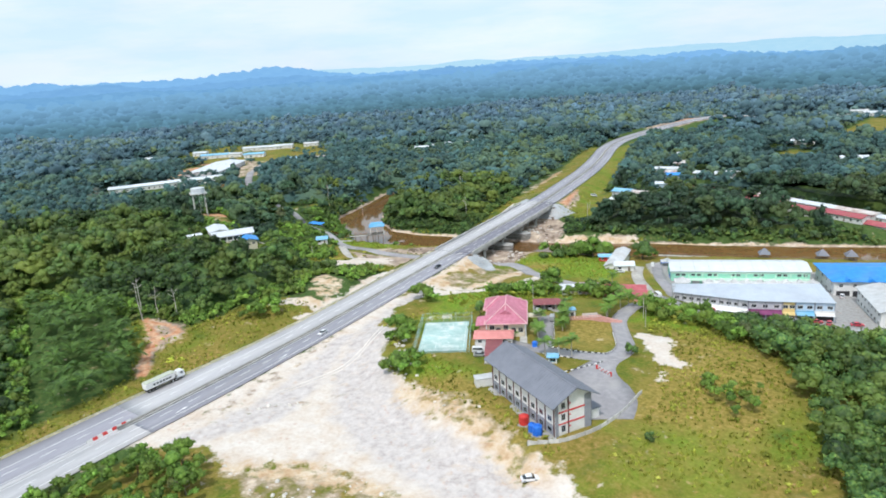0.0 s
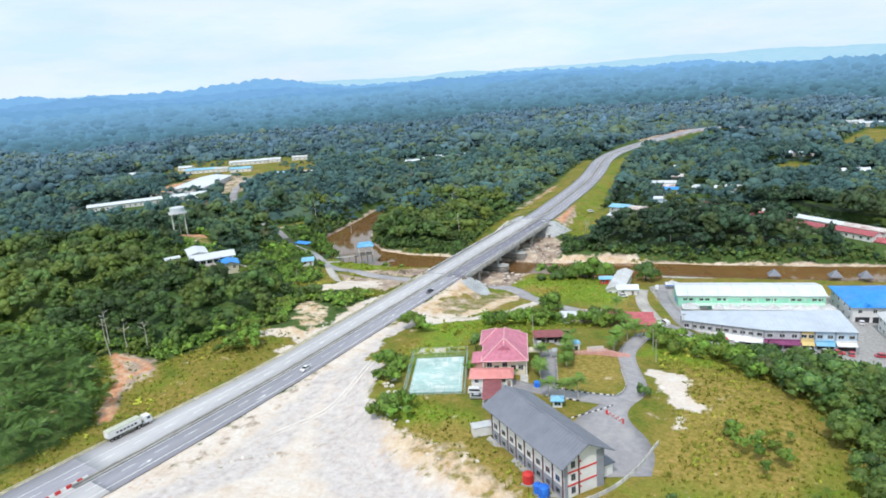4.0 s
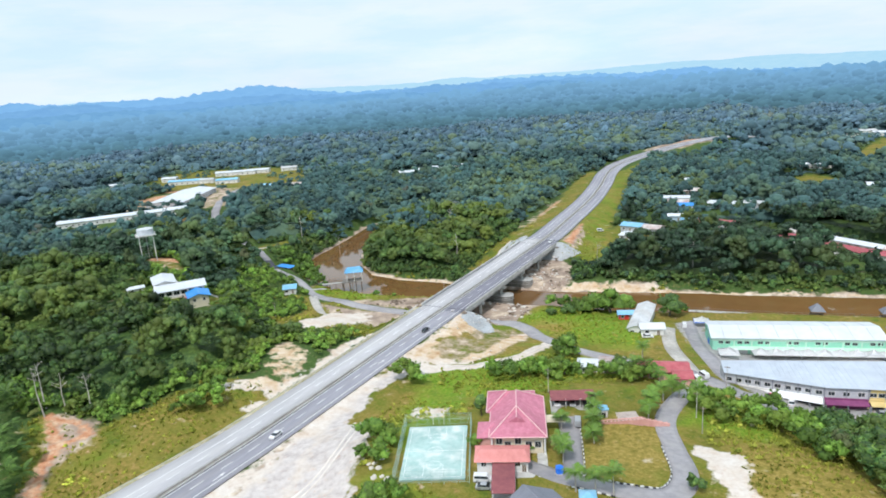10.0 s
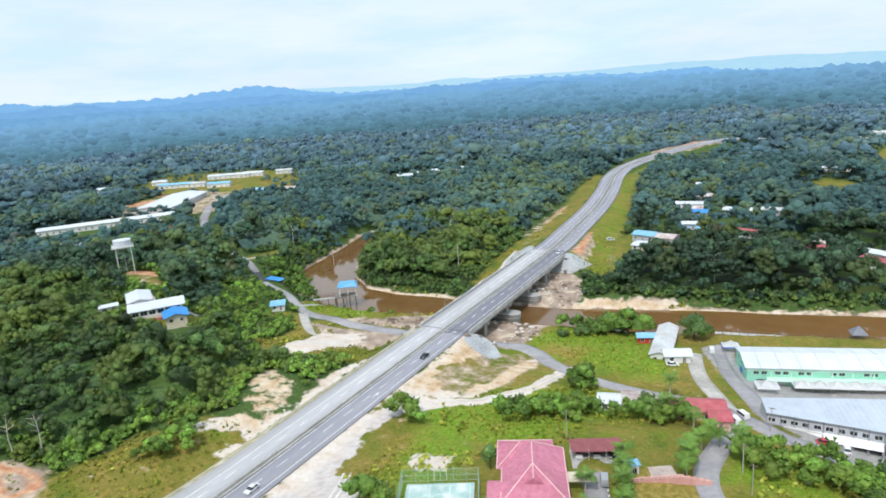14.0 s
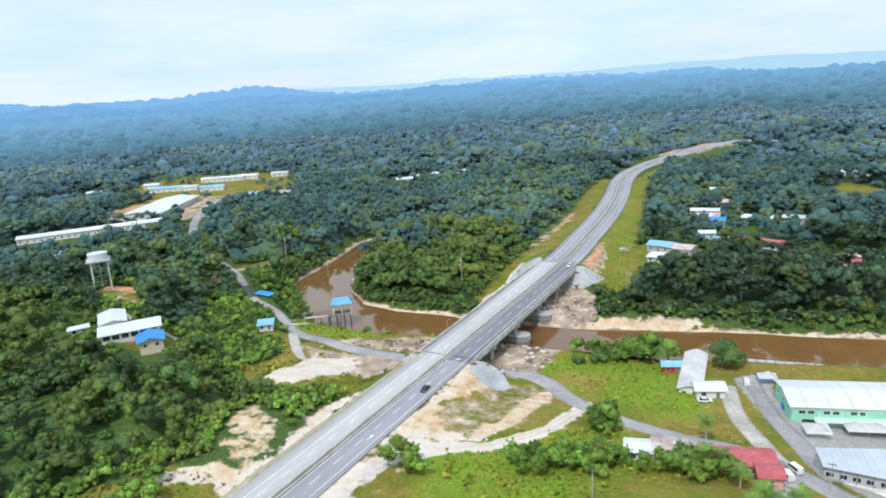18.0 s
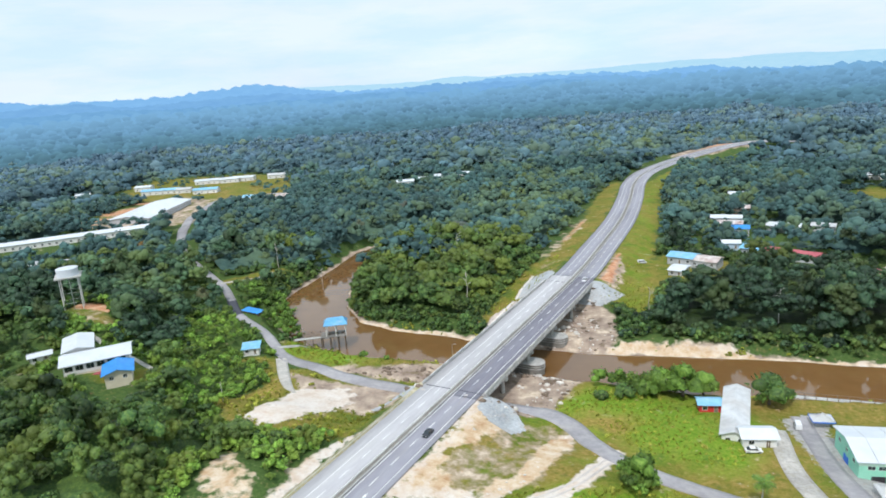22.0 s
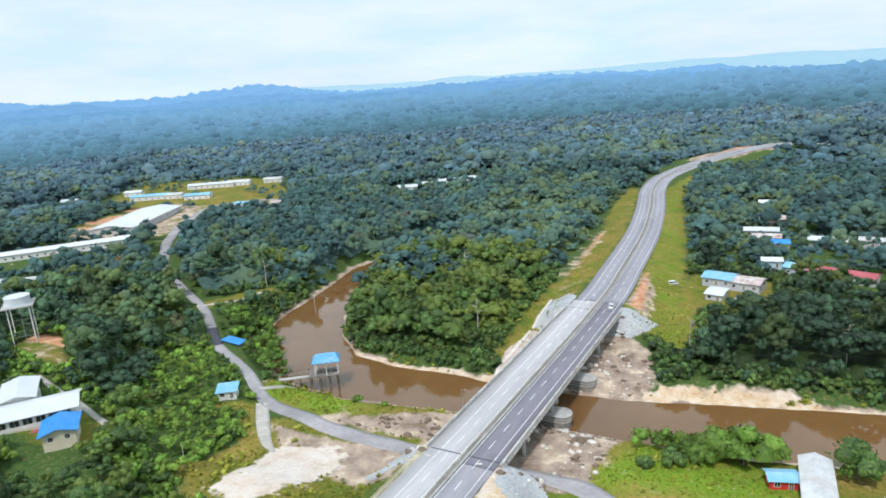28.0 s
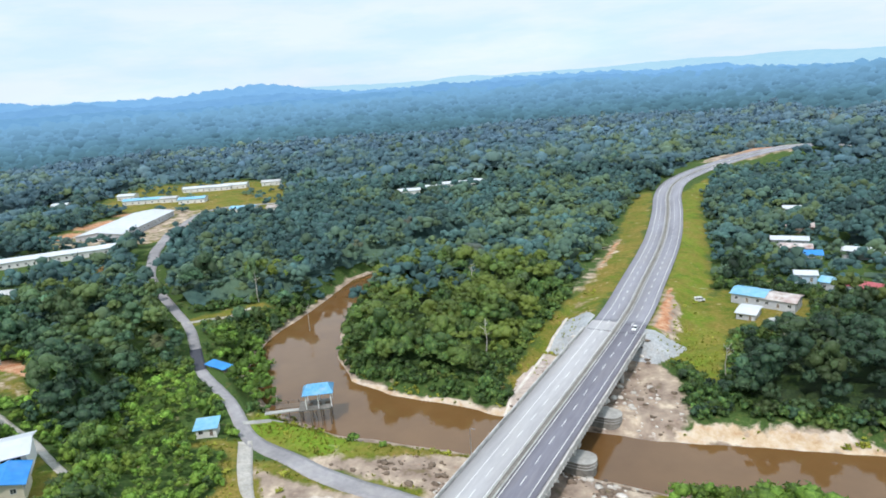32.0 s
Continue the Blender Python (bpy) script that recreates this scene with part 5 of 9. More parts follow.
# cabin at its rear end and water tanks
cab = tagged(empty("store_container", -80.6, 155.6, 6.3, 40), "white metal storage container beside the dormitory", "container")
bm = boxm(-3.6, 3.6, -1.4, 1.4, 0.15, 2.75, bevel=0.04)
part("body", bm, M["white_wall"], cab)
bm = bmesh.new()
for x in np.arange(-3.4, 3.5, 0.35):
    for s in (-1, 1):
        box(bm, x - 0.08, x + 0.08, s * 1.4 - 0.03, s * 1.4 + 0.03, 0.3, 2.6)
part("ribs", bm, M["white_wall"], cab)
part("flat_roof", boxm(-3.8, 3.8, -1.6, 1.6, 2.75, 2.87), M["tin_roof"], cab)
part("skid", boxm(-3.4, 3.4, -1.2, 1.2, -0.3, 0.16), M["dark_metal"], cab)


def water_tank(x, y, mat, label, r=1.0, h=2.3, z=None):
    o = tagged(empty("water_tank", x, y, lie(x, y) if z is None else z), label, "water tank")
    bm = bmesh.new()
    cyl(bm, 0, 0, 0.25, h, r, seg=20)
    cyl(bm, 0, 0, h, h + 0.35, r, r * 0.45, seg=20)
    part("barrel", bm, mat, o)
    bm = bmesh.new()
    for zz in (0.7, 1.2, 1.7):
        cyl(bm, 0, 0, zz - 0.05, zz + 0.05, r + 0.04, seg=20)
    part("hoop", bm, mat, o)
    part("lid", cylm(0, 0, h + 0.33, h + 0.45, r * 0.42, seg=14), mat, o)
    part("stand", boxm(-r, r, -r, r, -0.4, 0.25), M["concrete"], o)
    return o


water_tank(-62.8, 140.6, M["red_paint"], "red cylindrical water tank beside the dormitory", 1.3, 2.5)
water_tank(-57.6, 136.9, M["blue_paint"], "blue cylindrical water tank beside the dormitory", 1.25, 2.6)
water_tank(-59.4, 137.9, M["blue_paint"], "blue cylindrical water tank beside the dormitory", 1.0, 2.2)
water_tank(-76.9, 183.2, M["blue_paint"], "blue water tank beside the drive", 0.9, 1.5)

# yard wall
yw = tagged(empty("yard_wall", -42, 150, 6.3), "low pale concrete yard wall round the paved yard", "wall")
pts = spread([(-58.5, 132.8), (-51.2, 135.2), (-45.2, 143.0), (-41.3, 153.2), (-38.8, 166.0)], 2.2)
for (ax, ay), (bx, by) in zip(pts[:-1], pts[1:]):
    d = math.hypot(bx - ax, by - ay)
    o = part("panel", boxm(0.05, d - 0.05, -0.09, 0.09, -1.2, 1.05), M["concrete_panel"], yw)
    o.matrix_parent_inverse = yw.matrix_world.inverted()
    o.matrix_basis = pose(ax, ay, (lie(ax, ay) + lie(bx, by)) / 2, 0, 0, math.degrees(math.atan2(by - ay, bx - ax)))
    o = part("post", boxm(-0.13, 0.13, -0.13, 0.13, -1.2, 1.25), M["concrete"], yw)
    o.matrix_parent_inverse = yw.matrix_world.inverted()
    o.matrix_basis = pose(ax, ay, lie(ax, ay), 0, 0, 0)

# ---- the house with pink hipped roofs ----
PX, PY, PT = -95.3, 184.4, 22.6
pink = tagged(empty("villa", PX, PY, 6.9, PT), "large villa with pink hipped tile roofs and pale walls", "house")
part("wall", boxm(1.0, 13.2, 1.0, 20.2, -1.5, 5.0), M["cream_wall"], pink)
part("wall", boxm(-0.3, 11.0, 13.5, 24.0, -1.5, 4.9), M["cream_wall"], pink)
part("wall", boxm(-2.6, 1.0, 2.3, 9.2, -1.5, 3.9), M["pink_wall"], pink)
z = 5.0


def slopes(parent, pts, faces, label=""):
    bm = bmesh.new()
    vs = [bm.verts.new(p) for p in pts]
    for f in faces:
        bm.faces.new([vs[i] for i in f])
    bmesh.ops.recalc_face_normals(bm, faces=bm.faces)
    for f in bm.faces:
        if f.normal.z < 0:
            f.normal_flip()
    bmesh.ops.solidify(bm, geom=bm.faces[:], thickness=0.2)
    return part("roof", bm, M["pink_roof"], parent, label)


slopes(pink, [(-0.2, -0.2, z), (14.2, -0.2, z), (14.2, 21.2, z), (-0.2, 21.2, z), (6.8, 8.6, z + 4.0), (6.8, 17.5, z + 4.0)], [(0, 1, 4), (1, 2, 5, 4), (2, 3, 5), (3, 0, 4, 5)])
slopes(pink, [(-1.3, 12.9, z - 0.1), (12.0, 12.9, z - 0.1), (12.0, 25.0, z - 0.1), (-1.3, 25.0, z - 0.1), (4.2, 18.9, z + 3.2), (6.6, 18.9, z + 3.2)], [(0, 1, 5, 4), (1, 2, 5), (2, 3, 4, 5), (3, 0, 4)])
slopes(pink, [(-3.4, 1.6, z - 1.1), (1.2, 1.6, z - 0.9), (1.2, 9.8, z - 0.9), (-3.4, 9.8, z - 1.1), (1.2, 5.7, z + 1.1)], [(0, 1, 4), (2, 3, 4), (3, 0, 4)])
part("gablet", solid([(4.2, 4.0, z + 1.75), (9.4, 4.0, z + 1.75), (6.8, 4.0, z + 3.3), (6.8, 7.4, z + 3.35), (4.2, 4.3, z + 1.9), (9.4, 4.3, z + 1.9)], [(0, 1, 2), (0, 2, 3, 4), (1, 5, 3, 2)]), M["pink_roof"], pink)
part("gablet_sill", boxm(3.6, 10.0, 3.7, 4.1, z + 1.5, z + 1.75), M["salmon_roof"], pink)
for a, b in (((-0.2, -0.2, z + 0.1), (6.8, 8.6, z + 4.1)), ((14.2, -0.2, z + 0.1), (6.8, 8.6, z + 4.1)), ((6.8, 8.6, z + 4.1), (6.8, 17.5, z + 4.1)), ((14.2, 21.2, z + 0.1), (6.8, 17.5, z + 4.1)), ((-1.3, 12.9, z), (4.2, 18.9, z + 3.3)), ((-1.3, 25, z), (4.2, 18.9, z + 3.3)),
             ((6.8, 4.2, z + 3.3), (6.8, 8.6, z + 4.0)), ((-0.2, -0.2, z + 0.02), (14.2, -0.2, z + 0.02)), ((14.2, -0.2, z + 0.02), (14.2, 21.2, z + 0.02)), ((-1.3, 25, z - 0.05), (12, 25, z - 0.05)), ((-1.3, 12.9, z - 0.05), (-1.3, 25, z - 0.05)), ((-0.2, -0.2, z + 0.02), (-0.2, 12.9, z + 0.02))):
    bm = bmesh.new()
    rod(bm, a, b, 0.14, 6)
    part("ridge_tile", bm, M["pale_pink"], pink, "pale pink ridge and edge tiles")
for x in (2.3, 4.4, 7.0, 9.6, 11.9):
    opening(pink, x, 1.0, 2.6 if x in (2.3, 7.0) else 1.6, 1.5, 1.6, "y-")
for y in (3.5, 7.0, 11.0, 15.0, 18.5):
    opening(pink, 13.2, y, 1.2, 1.4, 1.6, "x+")
for y in (4.2, 7.2):
    opening(pink, -2.6, y, 1.2, 1.2, 1.3, "x-")
for x in (2.5, 5.5, 8.5):
    opening(pink, x, 24.0, 1.2, 1.4, 1.5, "y+")
for x in (0.5, 13.6):
    part("porch_column", cylm(x, 0.3, -1.0, 5.0, 0.22, seg=12), M["white_wall"], pink)
part("side_canopy", boxm(14.3, 19.5, 10.6, 14.2, 3.0, 3.25), M["cream_wall"], pink, "pale side canopy")
part("path", boxm(11.6, 14.0, -9.5, 0.9, -0.6, 0.12), M["concrete"], pink)
annex = tagged(empty("annex", PX, PY, 6.8, PT), "single-storey annex with a salmon pink roof", "house")
part("wall", boxm(-2.9, 9.2, -7.2, -0.9, -1.2, 3.1), M["white_wall"], annex)
part("roof", solid([(-3.6, -8.0, 3.2), (9.8, -8.0, 3.2), (9.8, -0.4, 3.2), (-3.6, -0.4, 3.2), (-2.3, -4.2, 4.3), (8.5, -4.2, 4.3)], [(0, 1, 5, 4), (1, 2, 5), (2, 3, 4, 5), (3, 0, 4), (3, 2, 1, 0)]), M["salmon_roof"], annex)
for x in (-1.3, 1.2, 2.6, 4.0, 5.4, 6.8):
    opening(annex, x, -7.2, 1.7, 1.1, 1.0, "y-")
opening(annex, 8.3, -7.2, 0.02, 0.95, 2.1, "y-", pane_mat=M["wood"], name="door")
for y in (-6, -3.5):
    opening(annex, 9.2, y, 1.2, 1.0, 1.2, "x+")
part("terrace", boxm(-3.2, 12.5, -9.4, -7.2, -0.9, 0.1), M["concrete"], annex)
walkway = tagged(empty("covered_walkway", PX, PY, 6.7, PT), "open walkway under a maroon metal roof", "canopy")
part("roof", solid([(0.8, -18.8, 2.3), (6.2, -18.8, 2.3), (6.2, -7.6, 2.9), (0.8, -7.6, 2.9), (0.8, -18.8, 2.42), (6.2, -18.8, 2.42), (6.2, -7.6, 3.02), (0.8, -7.6, 3.02)], [(3, 2, 1, 0), (4, 5, 6, 7), (0, 1, 5, 4), (1, 2, 6, 5), (2, 3, 7, 6), (3, 0, 4, 7)]), M["maroon_roof"], walkway)
for x in (1.1, 5.9):
    for y in (-18.4, -14.6, -10.8, -8.0):
        part("post", boxm(x - 0.06, x + 0.06, y - 0.06, y + 0.06, -1.2, 2.6), M["white_wall"], walkway)
part("floor_slab", boxm(0.8, 6.2, -18.8, -7.6, -1.0, 0.08), M["concrete"], walkway)

# ---- games court ----
court = tagged(empty("games_court", -109.1, 180.8, 7.0, 25.0), "worn pale green games court with white lines", "sports court", kind="structure")
part("surface", boxm(-7.9, 7.9, -12.4, 12.4, -1.2, 0.14), M["court_green"], court)
bm = bmesh.new()
for a in ((-7.0, 7.0, -11.6, -11.5), (-7.0, 7.0, 11.5, 11.6), (-7.05, -6.95, -11.5, 11.5), (6.95, 7.05, -11.5, 11.5), (-7, 7, -0.05, 0.05), (-2.4, -2.3, 6.4, 11.5), (2.3, 2.4, 6.4, 11.5), (-2.4, 2.4, 6.35, 6.45), (-2.4, -2.3, -11.5, -6.4), (2.3, 2.4, -11.5, -6.4), (-2.4, 2.4, -6.45, -6.35)):
    box(bm, *a, 0.145, 0.156)
for c in (0, 6.4, -6.4):
    n = 28
    for i in range(n):
        a0, a1 = i / n * 6.2832, (i + 1) / n * 6.2832
        rod(bm, (1.8 * math.cos(a0), c + 1.8 * math.sin(a0), 0.14), (1.8 * math.cos(a1), c + 1.8 * math.sin(a1), 0.14), 0.05, 4)
part("line_marking", bm, M["lane_paint"], court)
fence = tagged(empty("court_fence", -109.1, 180.8, 7.0, 25.0), "tall pale green wire fence round the court", "fence")
FH = 3.2
corner = [(-9.0, -13.6), (9.0, -13.6), (9.0, 13.6), (-9.0, 13.6)]
for (ax, ay), (bx, by) in zip(corner, corner[1:] + corner[:1]):
    n = 6 if abs(ax - bx) > 1 and abs(ax - bx) < 19 and abs(ay - by) < 1 else 9
    for i in range(n):
        u = i / n
        part("post", cylm(ax + (bx - ax) * u, ay + (by - ay) * u, -1.0, FH, 0.05, seg=6), M["fence_green"], fence)
    for zz in (0.1, FH * 0.5, FH):
        bm = bmesh.new()
        rod(bm, (ax, ay, zz), (bx, by, zz), 0.035, 5)
        part("rail", bm, M["fence_green"], fence)
    bm = bmesh.new()
    for zz in np.arange(0.25, FH, 0.3):
        rod(bm, (ax, ay, zz), (bx, by, zz), 0.008, 3)
    ln = math.hypot(bx - ax, by - ay)
    for k in np.arange(0.3, ln, 0.45):
        u = k / ln
        rod(bm, (ax + (bx - ax) * u, ay + (by - ay) * u, 0.1), (ax + (bx - ax) * u, ay + (by - ay) * u, FH), 0.008, 3)
    part("wire_mesh", bm, M["fence_green"], fence)
goal = tagged(empty("goal_frame", -112.4, 188.8, 7.1, 25.0), "white metal goal frame behind the court", "goal")
goal.matrix_world = pose(-115.3, 193.8, 7.05, 0, 0, 25)
bm = bmesh.new()
rod(bm, (-1.5, 0, -0.5), (-1.5, 0, 2.1), 0.07)
rod(bm, (1.5, 0, -0.5), (1.5, 0, 2.1), 0.07)
part("post", bm, M["white_wall"], goal)
bm = bmesh.new()
rod(bm, (-1.5, 0, 2.1), (1.5, 0, 2.1), 0.07)
part("crossbar", bm, M["white_wall"], goal)

# ---- by the drive: carport, terrace, guard hut, barrier ----
cp = tagged(empty("carport", -84.5, 216.6, 7.2, 24), "long carport under a maroon metal roof", "carport")
part("roof", solid([(-6.2, -2.6, 2.5), (6.2, -2.6, 2.5), (6.2, 2.6, 3.0), (-6.2, 2.6, 3.0), (-6.2, -2.6, 2.62), (6.2, -2.6, 2.62), (6.2, 2.6, 3.12), (-6.2, 2.6, 3.12)], [(3, 2, 1, 0), (4, 5, 6, 7), (0, 1, 5, 4), (1, 2, 6, 5), (2, 3, 7, 6), (3, 0, 4, 7)]), M["maroon_roof"], cp)
for x in (-6, -2, 2, 6):
    for y in (-2.3, 2.3):
        part("post", boxm(x - 0.06, x + 0.06, y - 0.06, y + 0.06, -0.8, 2.9), M["white_wall"], cp)
part("floor_slab", boxm(-6.2, 6.2, -5.5, 2.6, -1.2, 0.1), M["concrete"], cp)
part("rear_wall", boxm(-6.1, 6.1, 2.35, 2.5, -0.8, 2.6), M["cream_wall"], cp)
tr = tagged(empty("garden_terrace", -70.2, 214.0, 6.6, 30), "salmon pink garden terrace with a balustrade and arched pavilion", "terrace")
part("platform", boxm(-6.5, 5.0, -2.6, 3.2, -1.5, 0.35), M["pink_earth"], tr, "dusty paved terrace floor")
part("front_wall", boxm(-6.6, 5.1, -2.85, -2.6, -1.5, 1.1), M["pink_wall"], tr)
for x in np.linspace(-6.4, 4.9, 12):
    part("baluster", boxm(x - 0.14, x + 0.14, -2.95, -2.5, 1.1, 1.55), M["pale_pink"], tr)
part("handrail", boxm(-6.6, 5.1, -2.95, -2.5, 1.55, 1.7), M["pink_wall"], tr)
for i in range(5):
    part("stair_step", boxm(5.0 + i * 1.5, 6.5 + i * 1.5, -2.2, -0.4, -3.0, 0.2 - i * 0.45), M["pink_wall"], tr)
    part("stair_wall", boxm(5.0 + i * 1.5, 6.5 + i * 1.5, -2.5, -2.25, -3.0, 0.9 - i * 0.45), M["pink_wall"], tr)
part("turret", boxm(-5.6, -3.4, 0.4, 2.6, 0.35, 2.9), M["white_wall"], tr, "white turret")
part("turret_roof", hip(2.2, 2.2, 2.9, 1.1, 0.35, ridge=0.05, cx=-4.5, cy=1.5), M["pale_blue_roof"], tr)
opening(tr, -4.5, 0.4, 0.5, 1.0, 1.7, "y-")
gh = tagged(empty("guard_hut", -67.4, 174.0, 7.5, 20), "small pale guard hut with a light blue hipped roof", "hut")
part("wall", boxm(-1.3, 1.3, -1.2, 1.2, -0.6, 2.2), M["white_wall"], gh)
part("roof", hip(2.6, 2.4, 2.2, 1.0, 0.6, ridge=0.15), M["pale_blue_roof"], gh)
for sd, x, y in (("y-", 0, -1.2), ("y+", 0, 1.2), ("x+", 1.3, 0), ("x-", -1.3, 0)):
    opening(gh, x, y, 0.9, 1.6, 0.95, sd, M["pale_blue_roof"])
bg = tagged(empty("boom_gate", -53.6, 173.8, 7.6, -30), "red and white barrier gate across the yard entrance", "gate")
part("post", boxm(-0.25, 0.25, -0.25, 0.25, -0.6, 1.5), M["red_paint"], bg)
part("post", boxm(5.6, 5.9, -0.15, 0.15, -0.6, 1.5), M["red_paint"], bg)
for i in range(8):
    part("boom_section", boxm(0.2 + i * 0.68, 0.2 + (i + 1) * 0.68, -0.06, 0.06, 1.05, 1.25), M["red_paint"] if i % 2 else M["white_wall"], bg)
    part("boom_section", boxm(0.2 + i * 0.68, 0.2 + (i + 1) * 0.68, -0.05, 0.05, 0.45, 0.6), M["white_wall"] if i % 2 else M["red_paint"], bg)


# kerbstones in black and white along the estate road
def kerb(name, line, offset, label):
    o = tagged(empty(name, line[0][0], line[0][1], 7), label, "kerb", kind="structure")
    p = spread(line, 0.9)
    s = sideways(p)
    mes = {}
    for i in range(len(p)):
        c = "white_wall" if i % 2 else "dark_metal"
        if c not in mes:
            bm = boxm(-0.14, 0.14, -0.42, 0.42, -0.3, 0.28, bevel=0.03)
            q = part("kerbstone", bm, M[c], o)
            mes[c] = q.data
        else:
            q = new("kerbstone", mes[c])
            q.parent = o
        x, y = p[i, :2] + s[i] * (p[i, 2] * (1 if offset > 0 else -1) + offset)
        q.matrix_parent_inverse = o.matrix_world.inverted()
        q.matrix_basis = pose(x, y, lie(x, y) + 0.05, 0, 0, math.degrees(math.atan2(s[i, 1], s[i, 0])))


kerb("kerb_estate_right", ESTATE[3:8], 0.25, "black and white painted kerbstones along the estate road")
kerb("kerb_estate_left", [(-63, 181, 2.6), (-68, 181, 2.5), (-72, 181, 2.4)], -0.25, "black and white painted kerbstones round the lawn")
kerb("kerb_drive", DRIVE[:2] + [(-82, 206, 2.4)], 0.25, "black and white painted kerbstones along the drive")
kerb("kerb_yard", [(-55, 179.5, 1.2), (-57, 176.5, 1.2), (-64, 168.5, 1.2)], -0.3, "black and white painted kerbstones beside the yard")

# ---- market hall, tents and shop row ----
hall = tagged(empty("market_hall", -31.8, 312.6, -6.6, 16.2), "long mint green market hall with a white metal roof", "hall")
L, W, H = 57.0, 16.5, 6.4
part("wall", walls(L, W, H, 1.5, down=2), M["mint_wall"], hall)
part("roof", gable(L, W, H, 1.6, 0.7, 0.2), M["white_roof"], hall)
bm = bmesh.new()
for x in np.linspace(-L / 2 + 4, L / 2 - 4, 9):
    for s in (-1, 1):
        rod(bm, (x, 0, H + 1.85), (x, s * (W / 2 + 0.7), H + 0.15), 0.09, 4)
part("roof_joint", bm, M["tin_roof"], hall)
part("eave_band", boxm(-L / 2 - 0.1, L / 2 + 0.1, -W / 2 - 0.15, -W / 2, 5.2, 6.2), M["mint_pale"], hall, "paler mint band under the eave")
part("lower_canopy", solid([(-L / 2 + 6, -W / 2, 3.0), (L / 2, -W / 2, 3.0), (L / 2, -W / 2 - 2.2, 2.5), (-L / 2 + 6, -W / 2 - 2.2, 2.5), (-L / 2 + 6, -W / 2, 3.12), (L / 2, -W / 2, 3.12), (L / 2, -W / 2 - 2.2, 2.62), (-L / 2 + 6, -W / 2 - 2.2, 2.62)], [(3, 2, 1, 0), (4, 5, 6, 7), (0, 1, 5, 4), (1, 2, 6, 5), (2, 3, 7, 6), (3, 0, 4, 7)]), M["mint_pale"], hall, "pale canopy over the stalls")
for g in (-24.5, -18, -11, -1.5, 8, 17.5, 25.5):
    for dx in (-1.2, 1.2):
        opening(hall, g + dx, -W / 2, 4.1, 1.6, 1.0, "y-", M["mint_pale"])
for x in np.arange(-24, 26, 6.0):
    part("shutter", boxm(x - 1.6, x + 1.6, -W / 2 - 0.08, -W / 2, -0.2, 2.3), M["tin_roof"] if int(x) % 4 else M["dark_metal"], hall)
    part("pilaster", boxm(x + 2.7, x + 3.1, -W / 2 - 0.14, -W / 2, -0.5, 5.2), M["mint_pale"], hall)
for y in (-5, 0, 5):
    opening(hall, -L / 2, y, 4.1, 1.4, 1.0, "x-", M["mint_pale"])
part("door", boxm(-L / 2 - 0.1, -L / 2, -1.6, 1.6, -0.2, 2.8), M["blue_paint"], hall)


def tent(x, y, turn, w, d, label, skirt=None, z=None):
    o = tagged(empty("canopy_tent", x, y, lie(x, y) if z is None else z, turn), label, "tent", "canopy tents by the market")
    bm = bmesh.new()
    n = 8
    grid = []
    for i in range(n + 1):
        row = []
        for j in range(n + 1):
            u, v = i / n * 2 - 1, j / n * 2 - 1
            e = max(abs(u), abs(v))
            row.append(bm.verts.new((u * w / 2, v * d / 2, 2.3 + 1.9 * (1 - e) ** 1.6)))
        grid.append(row)
    for i in range(n):
        for j in range(n):
            bm.faces.new((grid[i][j], grid[i + 1][j], grid[i + 1][j + 1], grid[i][j + 1]))
    bmesh.ops.solidify(bm, geom=bm.faces[:], thickness=0.04)
    part("canopy", bm, M["tent"], o)
    for s in (-1, 1):
        part("valance", boxm(-w / 2, w / 2, s * d / 2 - 0.03, s * d / 2 + 0.03, 1.95, 2.32), skirt or M["tent"], o)
        part("valance", boxm(s * w / 2 - 0.03, s * w / 2 + 0.03, -d / 2, d / 2, 1.95, 2.32), skirt or M["tent"], o)
        for t in (-1, 1):
            part("leg", cylm(s * (w / 2 - 0.1), t * (d / 2 - 0.1), -0.8, 2.3, 0.05, seg=6), M["steel"], o)
    return o


tent(-64.5, 324.5, 16, 6, 5, "white peaked canopy tent with a blue skirt", M["blue_paint"])
tent(-50.5, 287.5, 16, 6.5, 5.5, "white peaked canopy tent beside the lane")
tc, ts = math.cos(radians(16.2)), math.sin(radians(16.2))
for i in range(9):
    u = -13 + i * 5.2
    tent(-31.8 + tc * u + ts * 12.2, 312.6 + ts * u - tc * 12.2, 16.2, 5.1, 4.6, "white peaked canopy tent in front of the market hall", z=-6.2)


def prism(name, plan, z0, z1, mat, parent, label=""):
    n = len(plan)
    pts = [(x, y, z0) for x, y in plan] + [(x, y, z1) for x, y in plan]
    return part(name, solid(pts, [tuple(range(n))[::-1], tuple(range(n, 2 * n))] + [(i, (i + 1) % n, (i + 1) % n + n, i + n) for i in range(n)]), mat, parent, label)


